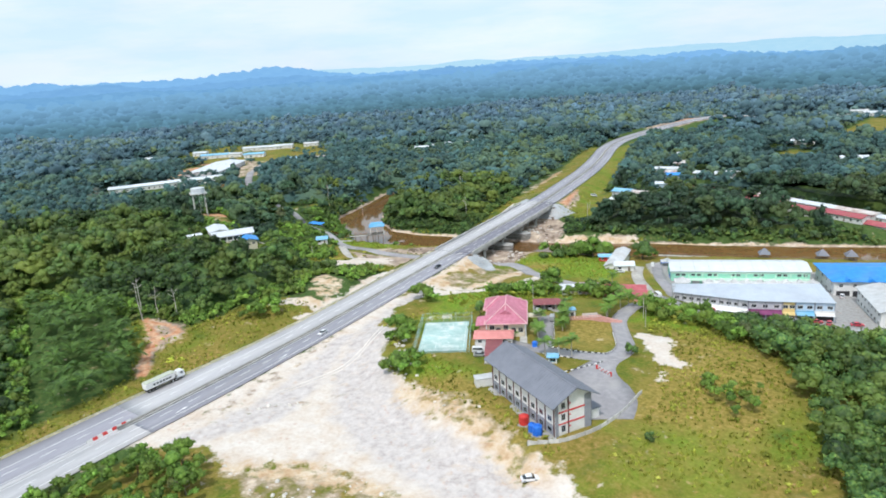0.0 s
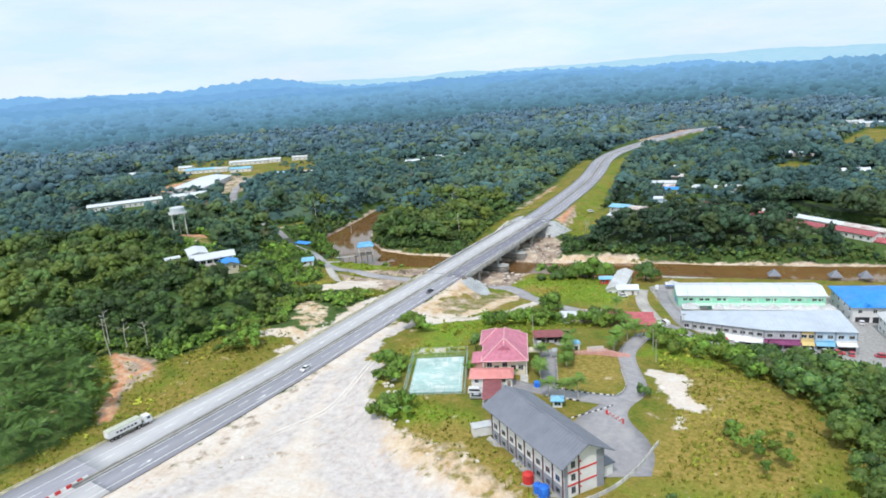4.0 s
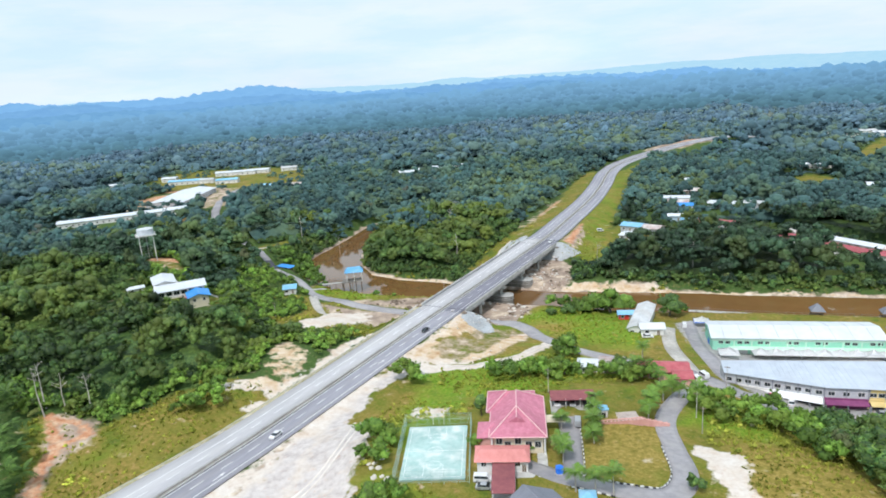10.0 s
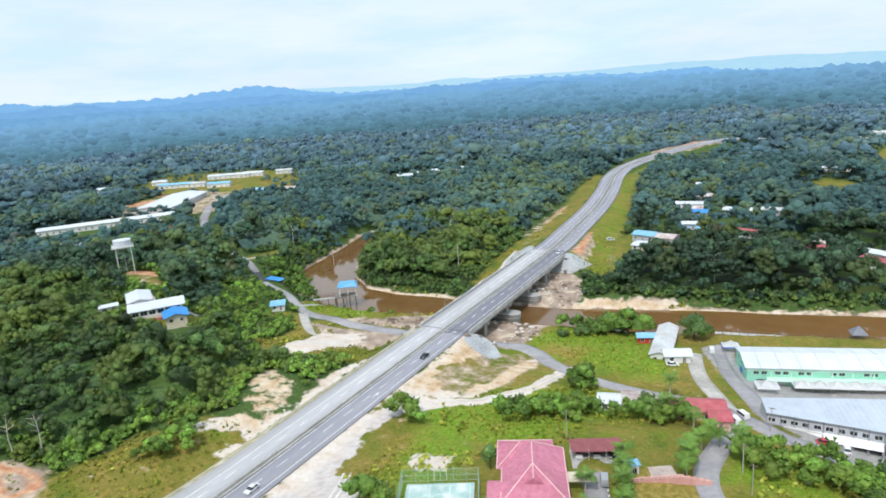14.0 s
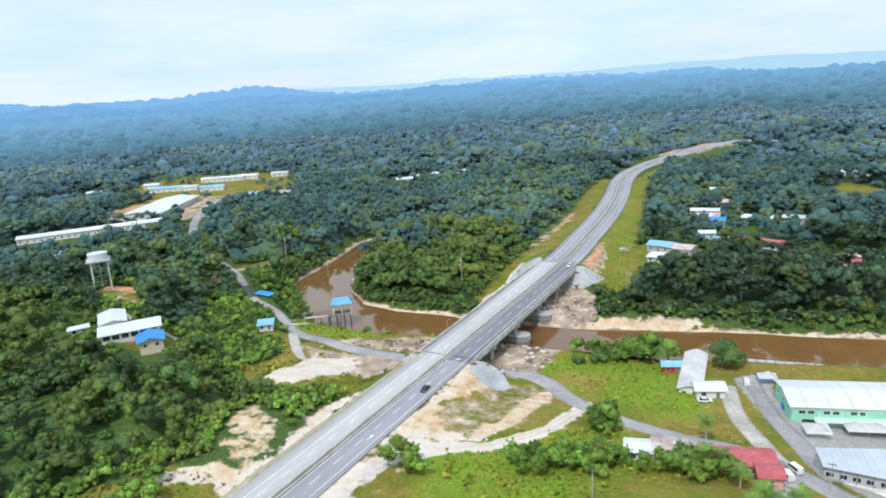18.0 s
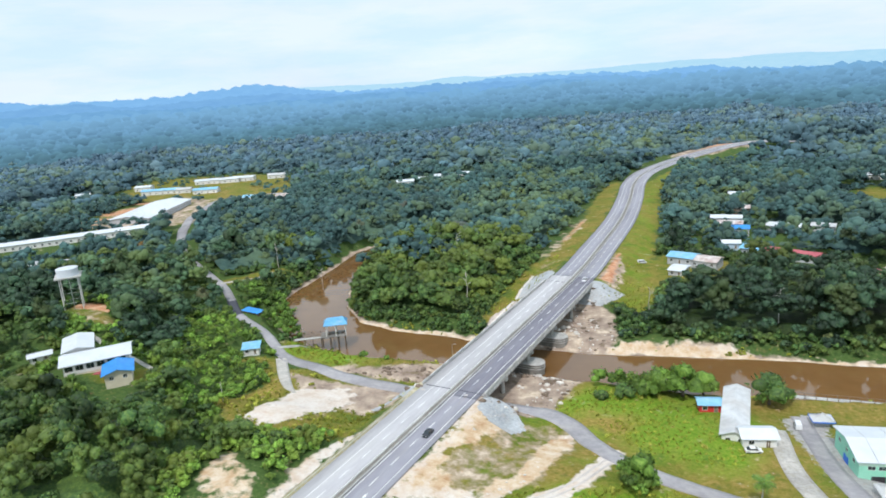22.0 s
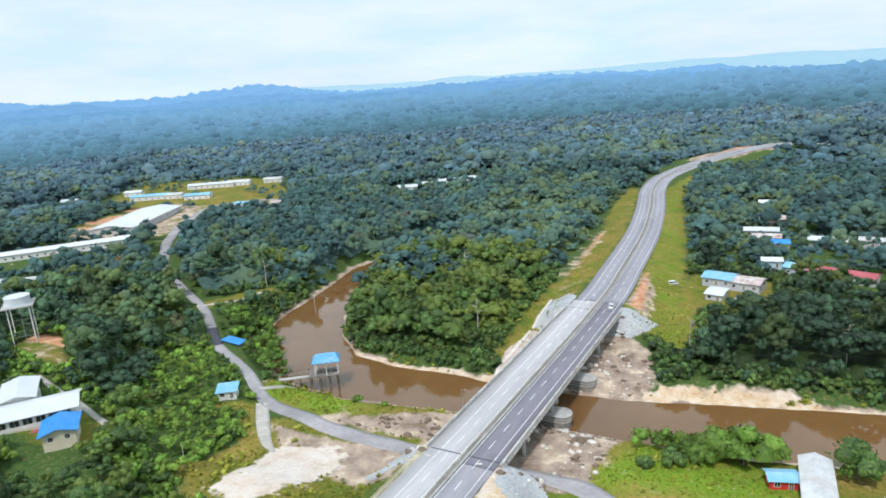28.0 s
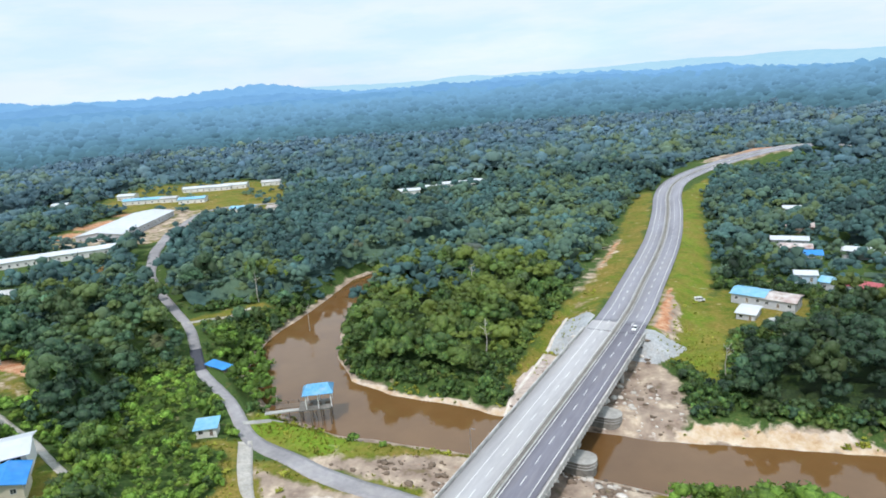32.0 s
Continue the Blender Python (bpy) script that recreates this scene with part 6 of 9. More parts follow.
def shop(front0, front1, back1, back0, z0, h, wall, label, awning=None, nwin=3, lower="dark_metal"):
    """A two-storey shop unit on a four-sided plan."""
    (ax, ay), (bx, by) = front0, front1
    turn = math.degrees(math.atan2(by - ay, bx - ax))
    o = tagged(empty("shop_unit", ax, ay, z0, turn), label, "shop", "shop row")
    inv = o.matrix_world.inverted()
    loc = [tuple((inv @ Vector((x, y, z0)))[:2]) for x, y in (front0, front1, back1, back0)]
    d = loc[1][0]
    prism("wall", loc, -3.0, h, wall, o)
    ex = [(loc[0][0] - 0.05, -0.8), (d + 0.05, -0.8), loc[2], loc[3]]
    n = 4
    top = [(ex[0][0], ex[0][1], h), (ex[1][0], ex[1][1], h), (ex[2][0], ex[2][1], h + 1.3), (ex[3][0], ex[3][1], h + 1.3)]
    part("roof", solid(top + [(x, y, z + 0.18) for x, y, z in top], [(3, 2, 1, 0), (4, 5, 6, 7), (0, 1, 5, 4), (1, 2, 6, 5), (2, 3, 7, 6), (3, 0, 4, 7)]), M["shop_roof"], o, "white metal roof")
    bm = bmesh.new()
    for i in range(1, int(d / 1.5)):
        u = i * 1.5 / d
        p0 = Vector(top[0]).lerp(Vector(top[1]), u) + Vector((0, 0, 0.2))
        p1 = Vector(top[3]).lerp(Vector(top[2]), u) + Vector((0, 0, 0.2))
        rod(bm, p0, p1, 0.04, 4)
    part("roof_seam", bm, M["shop_roof"], o)
    for i in range(nwin):
        opening(o, (i + 0.5) / nwin * d, 0, h * 0.62, 1.7, 1.2, "y-", M["white_wall"])
    part("shop_front", boxm(0.3, d - 0.3, -0.06, 0.0, -1.0, h * 0.36), M[lower], o)
    part("floor_band", boxm(0, d, -0.35, 0.0, h * 0.44, h * 0.52), M["white_wall"] if awning is None else awning, o)
    part("awning", solid([(0.2, 0, h * 0.44), (d - 0.2, 0, h * 0.44), (d - 0.2, -2.4, h * 0.33), (0.2, -2.4, h * 0.33), (0.2, 0, h * 0.44 + .1), (d - 0.2, 0, h * 0.44 + .1), (d - 0.2, -2.4, h * 0.33 + .1), (0.2, -2.4, h * 0.33 + .1)],
                         [(3, 2, 1, 0), (4, 5, 6, 7), (0, 1, 5, 4), (1, 2, 6, 5), (2, 3, 7, 6), (3, 0, 4, 7)]), awning or M["tin_roof"], o)
    for x in np.linspace(0.1, d - 0.1, max(2, nwin)):
        part("pillar", boxm(x - 0.16, x + 0.16, -2.4, -2.1, -3.0, h * 0.33), M["grey_wall"], o)
        part("mullion", boxm(x - 0.14, x + 0.14, -0.22, 0.0, h * 0.5, h), M["grey_wall"], o)
    return o


F0, F1, F2 = np.array((-49.4, 263.3)), np.array((-21.6, 262.4)), np.array((7.2, 269.7))
K0, K1, K2 = np.array((-51.2, 268.6)), np.array((-26.3, 277.0)), np.array((1.9, 286.3))


def at(a, b, u):
    return tuple(a + (b - a) * u)


shop(at(F0, F1, 0), at(F0, F1, 0.5), at(K0, K1, 0.5), at(K0, K1, 0), -5.0, 7.0, M["pale_grey_wall"], "grey two-storey shop with a white roof", M["white_wall"], 5)
shop(at(F0, F1, 0.5), at(F0, F1, 1), at(K0, K1, 1), at(K0, K1, 0.5), -5.0, 7.0, M["pale_grey_wall"], "grey two-storey shop with white awnings and red banners", M["tent"], 5)
for u0, u1, wl_, aw, lb in ((0.0, 0.40, "pale_grey_wall", "purple_wall", "pale two-storey shop with a purple ground floor"), (0.40, 0.55, "yellow_wall", "yellow_wall", "yellow two-storey shop unit"), (0.55, 0.77, "pale_blue_wall", "pale_blue_roof", "pale blue two-storey shop with blue awnings"), (0.77, 1.0, "pale_blue_wall", "white_wall", "pale blue two-storey corner shop")):
    shop(at(F1, F2, u0), at(F1, F2, u1), at(K1, K2, u1), at(K1, K2, u0), -5.1, 7.0, M[wl_], lb, M[aw], 3 if u1 - u0 > 0.3 else 2, "purple_wall" if aw == "purple_wall" else "dark_metal")

blue = house("blue_market", 33, 321, 17, 62, 24, 6.8, "white_wall", "blue_roof", "white two-storey market building with a bright blue roof", "building", rise=2.6, style="hip", over=1.2, win=(12, 4), floors=2)
for i in range(7):
    x = -26 + i * 8.4
    part("dormer", solid([(x - 1.6, -12.8, 6.9), (x + 1.6, -12.8, 6.9), (x, -12.8, 8.3), (x, -9.6, 8.3)], [(0, 1, 2), (0, 2, 3), (1, 3, 2), (0, 3, 1)]), M["blue_roof"], blue)
for i in range(10):
    part("shop_front", boxm(-30 + i * 6.1, -25 + i * 6.1, -12.1, -12.0, -0.3, 2.6), M["dark_metal"], blue)
house("office_block", 25.5, 283, 104, 27, 15, 6.4, "white_wall", "tin_roof", "white two-storey office row with a pale roof", "building", rise=1.8, win=(7, 3), floors=2, over=0.9)
house("annex_block", 41, 287, 104, 24, 10, 5.2, "white_wall", "blue_roof", "white building with a bright blue roof", "building", rise=1.6, win=(5, 2), over=0.8)
house("lower_block", 30, 236, 10, 30, 14, 5.4, "white_wall", "white_roof", "white two-storey block with a pale flat roof", "building", rise=0.8, win=(7, 3), floors=2, over=0.8)

# ---- white long house, red hut and the cottages by the lane ----
house("white_house", -86.6, 316, 94, 29, 6.4, 3.2, "white_wall", "tin_roof", "long low white house with a white metal roof", rise=1.2, win=(7, 2))
house("white_porch", -80.2, 303.5, 20, 8.5, 6, 2.9, "white_wall", "white_roof", "small white porch building with a white roof", rise=1.1, win=(2, 1))
rh = house("red_hut", -94.6, 322.2, 18, 6.4, 4.4, 2.8, "red_paint", "pale_blue_roof", "small red hut with a pale blue roof", "hut", rise=0.7, win=(2, 1))
house("cottage", -91.5, 257.5, 14, 7, 6, 3.0, "white_wall", "white_roof", "small white patched cottage with a tin roof", rise=0.9, win=(2, 1))
house("shack", -84.2, 259.5, 14, 8, 6.5, 3.6, "wood", "rusty_roof", "patched wooden shack with a rusty tin roof", rise=0.8, win=(3, 2))
rl = house("red_roof_house", -68.0, 258.0, 16, 16, 7.5, 3.2, "pink_wall", "red_roof", "long low house with a faded red roof", rise=1.3, win=(5, 2))
house("red_roof_porch", -60.8, 254.5, 16, 5, 6, 2.9, "pink_wall", "red_roof", "low porch with a faded red roof", rise=0.9, win=(1, 1))

# ---- hill house on the left and its neighbours ----
hz = 10.0
hh = tagged(empty("hill_house", -287.0, 252.6, hz, 53.0), "long white hill house with a pale metal roof", "house")
part("wall", walls(20.5, 11.0, 3.6, 1.4, down=3), M["white_wall"], hh)
part("roof", gable(20.5, 11.0, 3.6, 1.5, 1.2), M["white_roof"], hh)
for i in range(6):
    opening(hh, -8.6 + i * 3.3, -5.5, 0.9, 2.4, 1.8, "y-")
    opening(hh, -8.6 + i * 3.3, 5.5, 1.0, 1.6, 1.4, "y+")
PLOTS.append((-287.0, 252.6, 53.0, 22.0, 12.0, 7.0))
part("veranda", boxm(-10.2, 10.2, -6.4, -5.5, -3, 0.1), M["cream_wall"], hh)
part("veranda_rail", boxm(-10.2, 10.2, -6.45, -6.35, 0.1, 0.9), M["white_wall"], hh)
part("red_earth_plinth", boxm(-10.0, 2.0, -8.2, -6.4, -3, -0.8), M["red_roof"], hh)
house("hill_wing", -303.6, 256.6, 146, 16, 9, 3.9, "white_wall", "white_roof", "white hill house wing with a pale metal roof", rise=1.1, win=(4, 2), z=10.0, over=0.9)
house("blue_annex", -272.6, 250.2, 143, 10, 8.2, 3.2, "cream_wall", "blue_roof", "cream annex with a bright blue metal roof", rise=1.2, win=(3, 2), z=8.6, over=1.0, down=3, front=14)
house("hill_shed", -313.0, 247.5, 60, 7, 4.5, 2.6, "white_wall", "white_roof", "small white shed with a pale roof", "shed", rise=0.5, win=(2, 1))

tower = tagged(empty("water_tower", -349.5, 285.0, 12.0, 55), "white water tank on tall slender concrete legs", "water tower")
TOP = 2.3
for sx in (-1, 1):
    for sy in (-1, 1):
        part("leg", cylm(sx * 3.6, sy * 3.6, -1.5, 13.2 + TOP, 0.2, seg=10), M["white_wall"], tower)
part("platform", boxm(-5.2, 5.2, -5.2, 5.2, 13.0 + TOP, 13.4 + TOP), M["concrete"], tower)
bm = bmesh.new()
cyl(bm, 0, 0, 13.4 + TOP, 16.6 + TOP, 4.3, seg=28)
cyl(bm, 0, 0, 16.6 + TOP, 17.0 + TOP, 4.4, 1.0, seg=28)
part("tank", bm, M["white_roof"], tower)
for zz in (4.0, 8.5, 13):
    for a, b in (((-3.6, -3.6), (3.6, -3.6)), ((3.6, -3.6), (3.6, 3.6)), ((3.6, 3.6), (-3.6, 3.6)), ((-3.6, 3.6), (-3.6, -3.6))):
        bm = bmesh.new()
        rod(bm, (*a, zz), (*b, zz), 0.06, 5)
        part("brace", bm, M["steel"], tower)
bm = bmesh.new()
for a in np.linspace(0, 6.283, 21)[:-1]:
    rod(bm, (5.1 * math.cos(a), 5.1 * math.sin(a), 13.4 + TOP), (5.1 * math.cos(a), 5.1 * math.sin(a), 14.4 + TOP), 0.03, 4)
part("railing", bm, M["steel"], tower)
part("riser_pipe", cylm(0, 0, -1, 13.2 + TOP, 0.15, seg=8), M["steel"], tower)

# ---- cabin, jetty and its pavilion ----
cb = house("river_cabin", -268.6, 305.9, 38, 6.2, 5.6, 2.6, "white_wall", "pale_blue_roof", "small white cabin with a light blue roof", "cabin", rise=0.7, win=(2, 1), up=0.5, style="shed")
jetty = tagged(empty("jetty", -247.5, 332.5, -4.8, 36), "concrete and timber jetty platform on tall posts over the river", "jetty")
part("deck", boxm(-5.0, 5.6, -3.6, 3.6, -0.3, 0.0), M["dark_concrete"], jetty)
part("walkway", boxm(-16.0, -5.0, -2.8, -1.0, -0.3, -0.02), M["concrete"], jetty)
for x in (-4.6, -1.2, 2.2, 5.2):
    for y in (-3.2, 3.2):
        part("support_post", cylm(x, y, -9.2, 0.0, 0.2, seg=8), M["wood"], jetty)
part("landing", boxm(-13.0, -5.0, 0.2, 3.4, -0.25, -0.05), M["wood"], jetty)
for x in (-12.6, -9.0, -5.4):
    part("pile", cylm(x, 3.0, -9.2, 1.1, 0.15, seg=8), M["wood"], jetty)
bm = bmesh.new()
for zz in (0.5, 1.0):
    rod(bm, (-13, 3.3, zz), (-5.2, 3.3, zz), 0.06, 5)
    rod(bm, (-13, 0.3, zz), (-13, 3.3, zz), 0.06, 5)
part("railing", bm, M["wood"], jetty)
bm = bmesh.new()
for x in (-4.6, 0.3, 5.2):
    rod(bm, (x, -3.2, -7), (x, 3.2, -0.8), 0.09, 5)
    rod(bm, (x, 3.2, -7), (x, -3.2, -0.8), 0.09, 5)
part("cross_brace", bm, M["wood"], jetty)
pav = tagged(empty("river_pavilion", -246.6, 333.3, -4.8, 36), "open white pavilion with a blue hipped roof on the jetty", "pavilion")
for x in (-3.6, 0.4, 4.6):
    for y in (-2.9, 2.9):
        part("column", boxm(x - 0.17, x + 0.17, y - 0.17, y + 0.17, 0, 5.0), M["white_wall"], pav)
part("ring_beam", boxm(-3.9, 4.9, -3.1, -2.7, 4.7, 5.1), M["white_wall"], pav)
part("ring_beam", boxm(-3.9, 4.9, 2.7, 3.1, 4.7, 5.1), M["white_wall"], pav)
part("roof", hip(8.4, 6.0, 5.05, 2.5, 0.9, ridge=3.4, cx=0.5), M["weathered_blue"], pav, "weathered blue metal roof")
for x in (-2.5, 0.4, 3.2):
    part("bench", boxm(x - 0.8, x + 0.8, -0.5, 0.5, 0, 0.5), M["wood"], pav)
house("riverside_shelter", -304.0, 343.0, -6, 11, 3.2, 2.4, "wood", "blue_roof", "long narrow shelter with a blue roof beside the lane", "shelter", rise=0.4, win=(2, 0), door=False, style="shed", front=13)

# ---- village across the river ----
house("blue_roof_house", -127.6, 480.5, -12, 13, 11, 3.4, "pale_grey_wall", "pale_blue_roof", "stilted house with a light blue metal roof", rise=1.3, win=(3, 2), up=1.2)
house("patched_house", -115.6, 478.0, -12, 13, 11, 3.4, "pale_grey_wall", "rusty_roof", "house with a patched rusty and grey tin roof", rise=1.2, win=(3, 2), up=1.0)
house("white_shed", -126.8, 462.0, -8, 7, 11, 2.8, "pale_grey_wall", "white_roof", "small white shed with a pale roof", "shed", rise=0.6, win=(2, 2))
house("grey_shed", -114.0, 449.5, -28, 10, 7, 2.6, "wood", "tin_roof", "low shed with a grey tin roof", "shed", rise=0.7, win=(2, 1))
house("longhouse", -78.0, 505.5, -18, 30, 9, 3.6, "pale_grey_wall", "red_roof", "longhouse with a faded red metal roof", rise=1.3, win=(8, 2), front=24)
house("longhouse_end", -96.5, 511.0, -18, 9, 9, 3.6, "pale_grey_wall", "pale_blue_roof", "end of a longhouse with a pale blue roof", rise=1.3, win=(2, 2))
house("village_house", -108, 517.5, 10, 9, 7, 3.4, "pale_blue_wall", "white_roof", "pale blue village house with a white roof", rise=1.0, win=(2, 2), up=0.8, group="village houses")
house("village_house", -108, 551, 8, 13, 8, 3.4, "pale_grey_wall", "blue_roof", "white village house with a blue roof", rise=1.3, win=(3, 2), up=1.0, group="village houses")
house("village_house", -113, 562, 4, 14, 8, 3.4, "wood", "rusty_roof", "wooden village house with a brown tin roof", rise=1.3, win=(3, 2), up=1.0, group="village houses")
house("village_house", -117, 578, 6, 18, 8, 3.4, "pale_grey_wall", "white_roof", "white village house with a pale roof", rise=1.2, win=(4, 2), up=0.8, group="village houses")
house("village_house", -83, 563, -6, 18, 9, 3.4, "pale_grey_wall", "white_roof", "white village house with a bright tin roof", rise=1.2, win=(4, 2), up=0.8, group="village houses")
house("village_house", -62, 566, -6, 12, 8, 3.4, "pale_grey_wall", "tin_roof", "white village house with a grey tin roof", rise=1.0, win=(3, 2), up=0.8, group="village houses")
house("village_house", -113, 612, 6, 14, 8, 3.4, "wood", "rusty_roof", "brown village house with a rusty roof", rise=1.4, win=(3, 2), up=1.0, group="village houses")
house("village_house", -119, 662, 6, 10, 8, 5.5, "pale_grey_wall", "white_roof", "tall pale village house with a white roof", rise=1.3, win=(3, 2), floors=2, group="village houses")
house("village_house", -45, 640, -10, 16, 6, 3.0, "pale_grey_wall", "white_roof", "white village house with a bright tin roof", rise=0.8, win=(3, 1), group="village houses")
for i, (x, y, ln, mt) in enumerate(((-32, 461, 24, "red_roof"), (-10, 445, 28, "red_roof"), (12, 430, 24, "red_roof"), (34, 417, 26, "red_roof"))):
    house("row_house", x, y, -35, ln, 8, 3.4, "white_wall", mt, "row of terraced houses with faded red roofs", rise=1.3, win=(6, 1), group="terrace rows", front=26)
    house("row_house", x + 6, y + 11, -35, ln, 7, 3.2, "white_wall", "white_roof" if i % 2 else "rusty_roof", "row of terraced houses with pale tin roofs", rise=1.0, win=(6, 1), group="terrace rows")
for x, y, ln, mt, lb in ((-22, 764, 28, "white_roof", "pale school block with a light roof"), (4, 776, 26, "white_roof", "pale school block with a light roof"), (30, 1052, 26, "tin_roof", "far pale house with a tin roof"), (4, 1034, 34, "tin_roof", "far pale house with a tin roof"), (50, 1026, 26, "white_roof", "far white house among trees"), (20, 646, 20, "white_roof", "far white house among trees"), (37, 633, 16, "white_roof", "far white house among trees"), (-57, 636, 16, "tin_roof", "far pale house with a tin roof")):
    house("school_block", x, y, 12, ln, 10, 4.5, "white_wall", mt, lb, "building", rise=1.6, win=(5, 2), group="far blocks")

# ---- school and factory on the far left ----
fac = house("factory_shed", -599.5, 519, 117, 92, 36, 4.4, "pale_grey_wall", "white_roof", "very long low factory shed with a bright white roof", "building", rise=2.2, win=(14, 5), over=1.0, nseam=30, front=50)
house("long_block", -537, 405, 51, 100, 12, 4.0, "white_wall", "white_roof", "long low white block with a white roof", "building", rise=1.4, win=(22, 2), nseam=24, front=44)
# solid dark grey walls stand in for the shed's open sides
house("dark_shed", -478, 352, 30, 26, 10, 5.0, "grey_wall", "tin_roof", "shed with a grey roof, its open sides drawn as dark grey walls", "shed", rise=1.0, win=(5, 1))
for x, y, ln, wd, tn, mt, lb in ((-702, 612, 40, 13, 30, "pale_blue_roof", "pale school block with a light blue roof"), (-748, 626, 18, 12, 30, "white_roof", "small pale school block"), (-690, 684, 52, 12, 30, "white_roof", "long pale school block"), (-666, 702, 26, 13, 30, "white_roof", "bright white school block"),
                                 (-644, 624, 26, 12, 30, "pale_blue_roof", "school block with a light blue roof"), (-540, 590, 22, 11, 20, "pale_blue_roof", "school block with a light blue roof"), (-676, 622, 16, 10, 30, "tin_roof", "small grey school block"), (-632, 722, 20, 9, 30, "tin_roof", "small grey school block"),
                                 (-836, 990, 36, 12, 20, "white_roof", "far white house in the woods"), (-432, 690, 20, 10, 30, "white_roof", "far white house in the woods"), (-420, 712, 16, 9, 10, "white_roof", "far white house in the woods"), (-408, 735, 24, 10, 30, "white_roof", "far white house in the woods"), (-395, 752, 14, 9, 0, "white_roof", "far white house in the woods"), (-506, 594, 14, 9, 20, "rusty_roof", "small house with a brown roof in the woods"), (-764, 1122, 26, 12, 20, "white_roof", "far white house in the woods"), (-812, 1320, 40, 14, 20, "red_roof", "far house with a red roof in the woods"), (-780, 572, 16, 10, 30, "white_roof", "far white house in the woods")):
    house("school_block" if x < -500 and y < 760 else "far_house", x, y, tn, ln, wd, 4.2, "white_wall", mt, lb, "building", rise=1.4, win=(max(2, ln // 6), 2), group="far blocks", front=36)


def built_over(x, y, gap):
    """True where a building stands, within a gap round it and a deeper strip on the side towards the flight."""
    o = np.zeros(x.shape, bool)
    for px, py, turn, lx, ly, front in PLOTS:
        for k in np.arange(0, front + 1, 6.0):
            dx, dy = x - px - 0.6 * k, y - py + 0.8 * k
            c, s_ = math.cos(radians(turn)), math.sin(radians(turn))
            o |= (np.abs(dx * c + dy * s_) < lx / 2 + gap) & (np.abs(-dx * s_ + dy * c) < ly / 2 + gap)
    return o

# ---- woods ----
def ico(sub):
    bm = bmesh.new()
    bmesh.ops.create_icosphere(bm, subdivisions=sub, radius=1.0)
    v = np.array([q.co[:] for q in bm.verts])
    f = np.array([[q.index for q in p.verts] for p in bm.faces])
    bm.free()
    return v, f


ICO1, ICO2 = ico(1), ico(2)


def crown(rng, lobes, shape, leaves, leaf, flat=0.8, size=(0.26, 0.50), large=4):
    """Vertices and triangles of a crown about 2 wide: lumps of foliage with leaf clumps that stand out of them."""
    vs, fs, base = [], [], 0
    for i in range(lobes):
        sv, sf = shape if i < large else ICO1
        a, r = rng.uniform(0, 6.283), (0 if i == 0 else rng.uniform(0.30, 0.80))
        c = np.array([math.cos(a) * r, math.sin(a) * r, rng.uniform(-0.25, 0.42) + (0.28 if i == 0 else 0)])
        s = rng.uniform(*size) * (1.2 if i == 0 else 1)
        v = sv * (1 + rng.uniform(-0.30, 0.30, (len(sv), 1))) * s * np.array([1, 1, flat]) + c
        keep = (v[sf].mean(1)[:, 2] - c[2]) > -0.55 * s * flat
        vs.append(v)
        fs.append(sf[keep] + base)
        base += len(v)
        k = leaves // lobes
        d = rng.normal(size=(k, 3))
        d[:, 2] = np.abs(d[:, 2]) - 0.25
        d /= np.linalg.norm(d, axis=1)[:, None]
        p = c + d * s * np.array([1, 1, flat]) * rng.uniform(0.95, 1.22, (k, 1))
        t1, t2 = rng.normal(size=(k, 3)), rng.normal(size=(k, 3)) + d * 0.5
        t1 /= np.linalg.norm(t1, axis=1)[:, None]
        t2 /= np.linalg.norm(t2, axis=1)[:, None]
        z = leaf * rng.uniform(0.6, 1.4, (k, 1))
        tri = np.stack([p - t1 * z * 0.6, p + t1 * z * 0.6, p + t2 * z], 1).reshape(-1, 3)
        vs.append(tri)
        fs.append(np.arange(k * 3).reshape(k, 3) + base)
        base += k * 3
    return np.concatenate(vs), np.concatenate(fs)


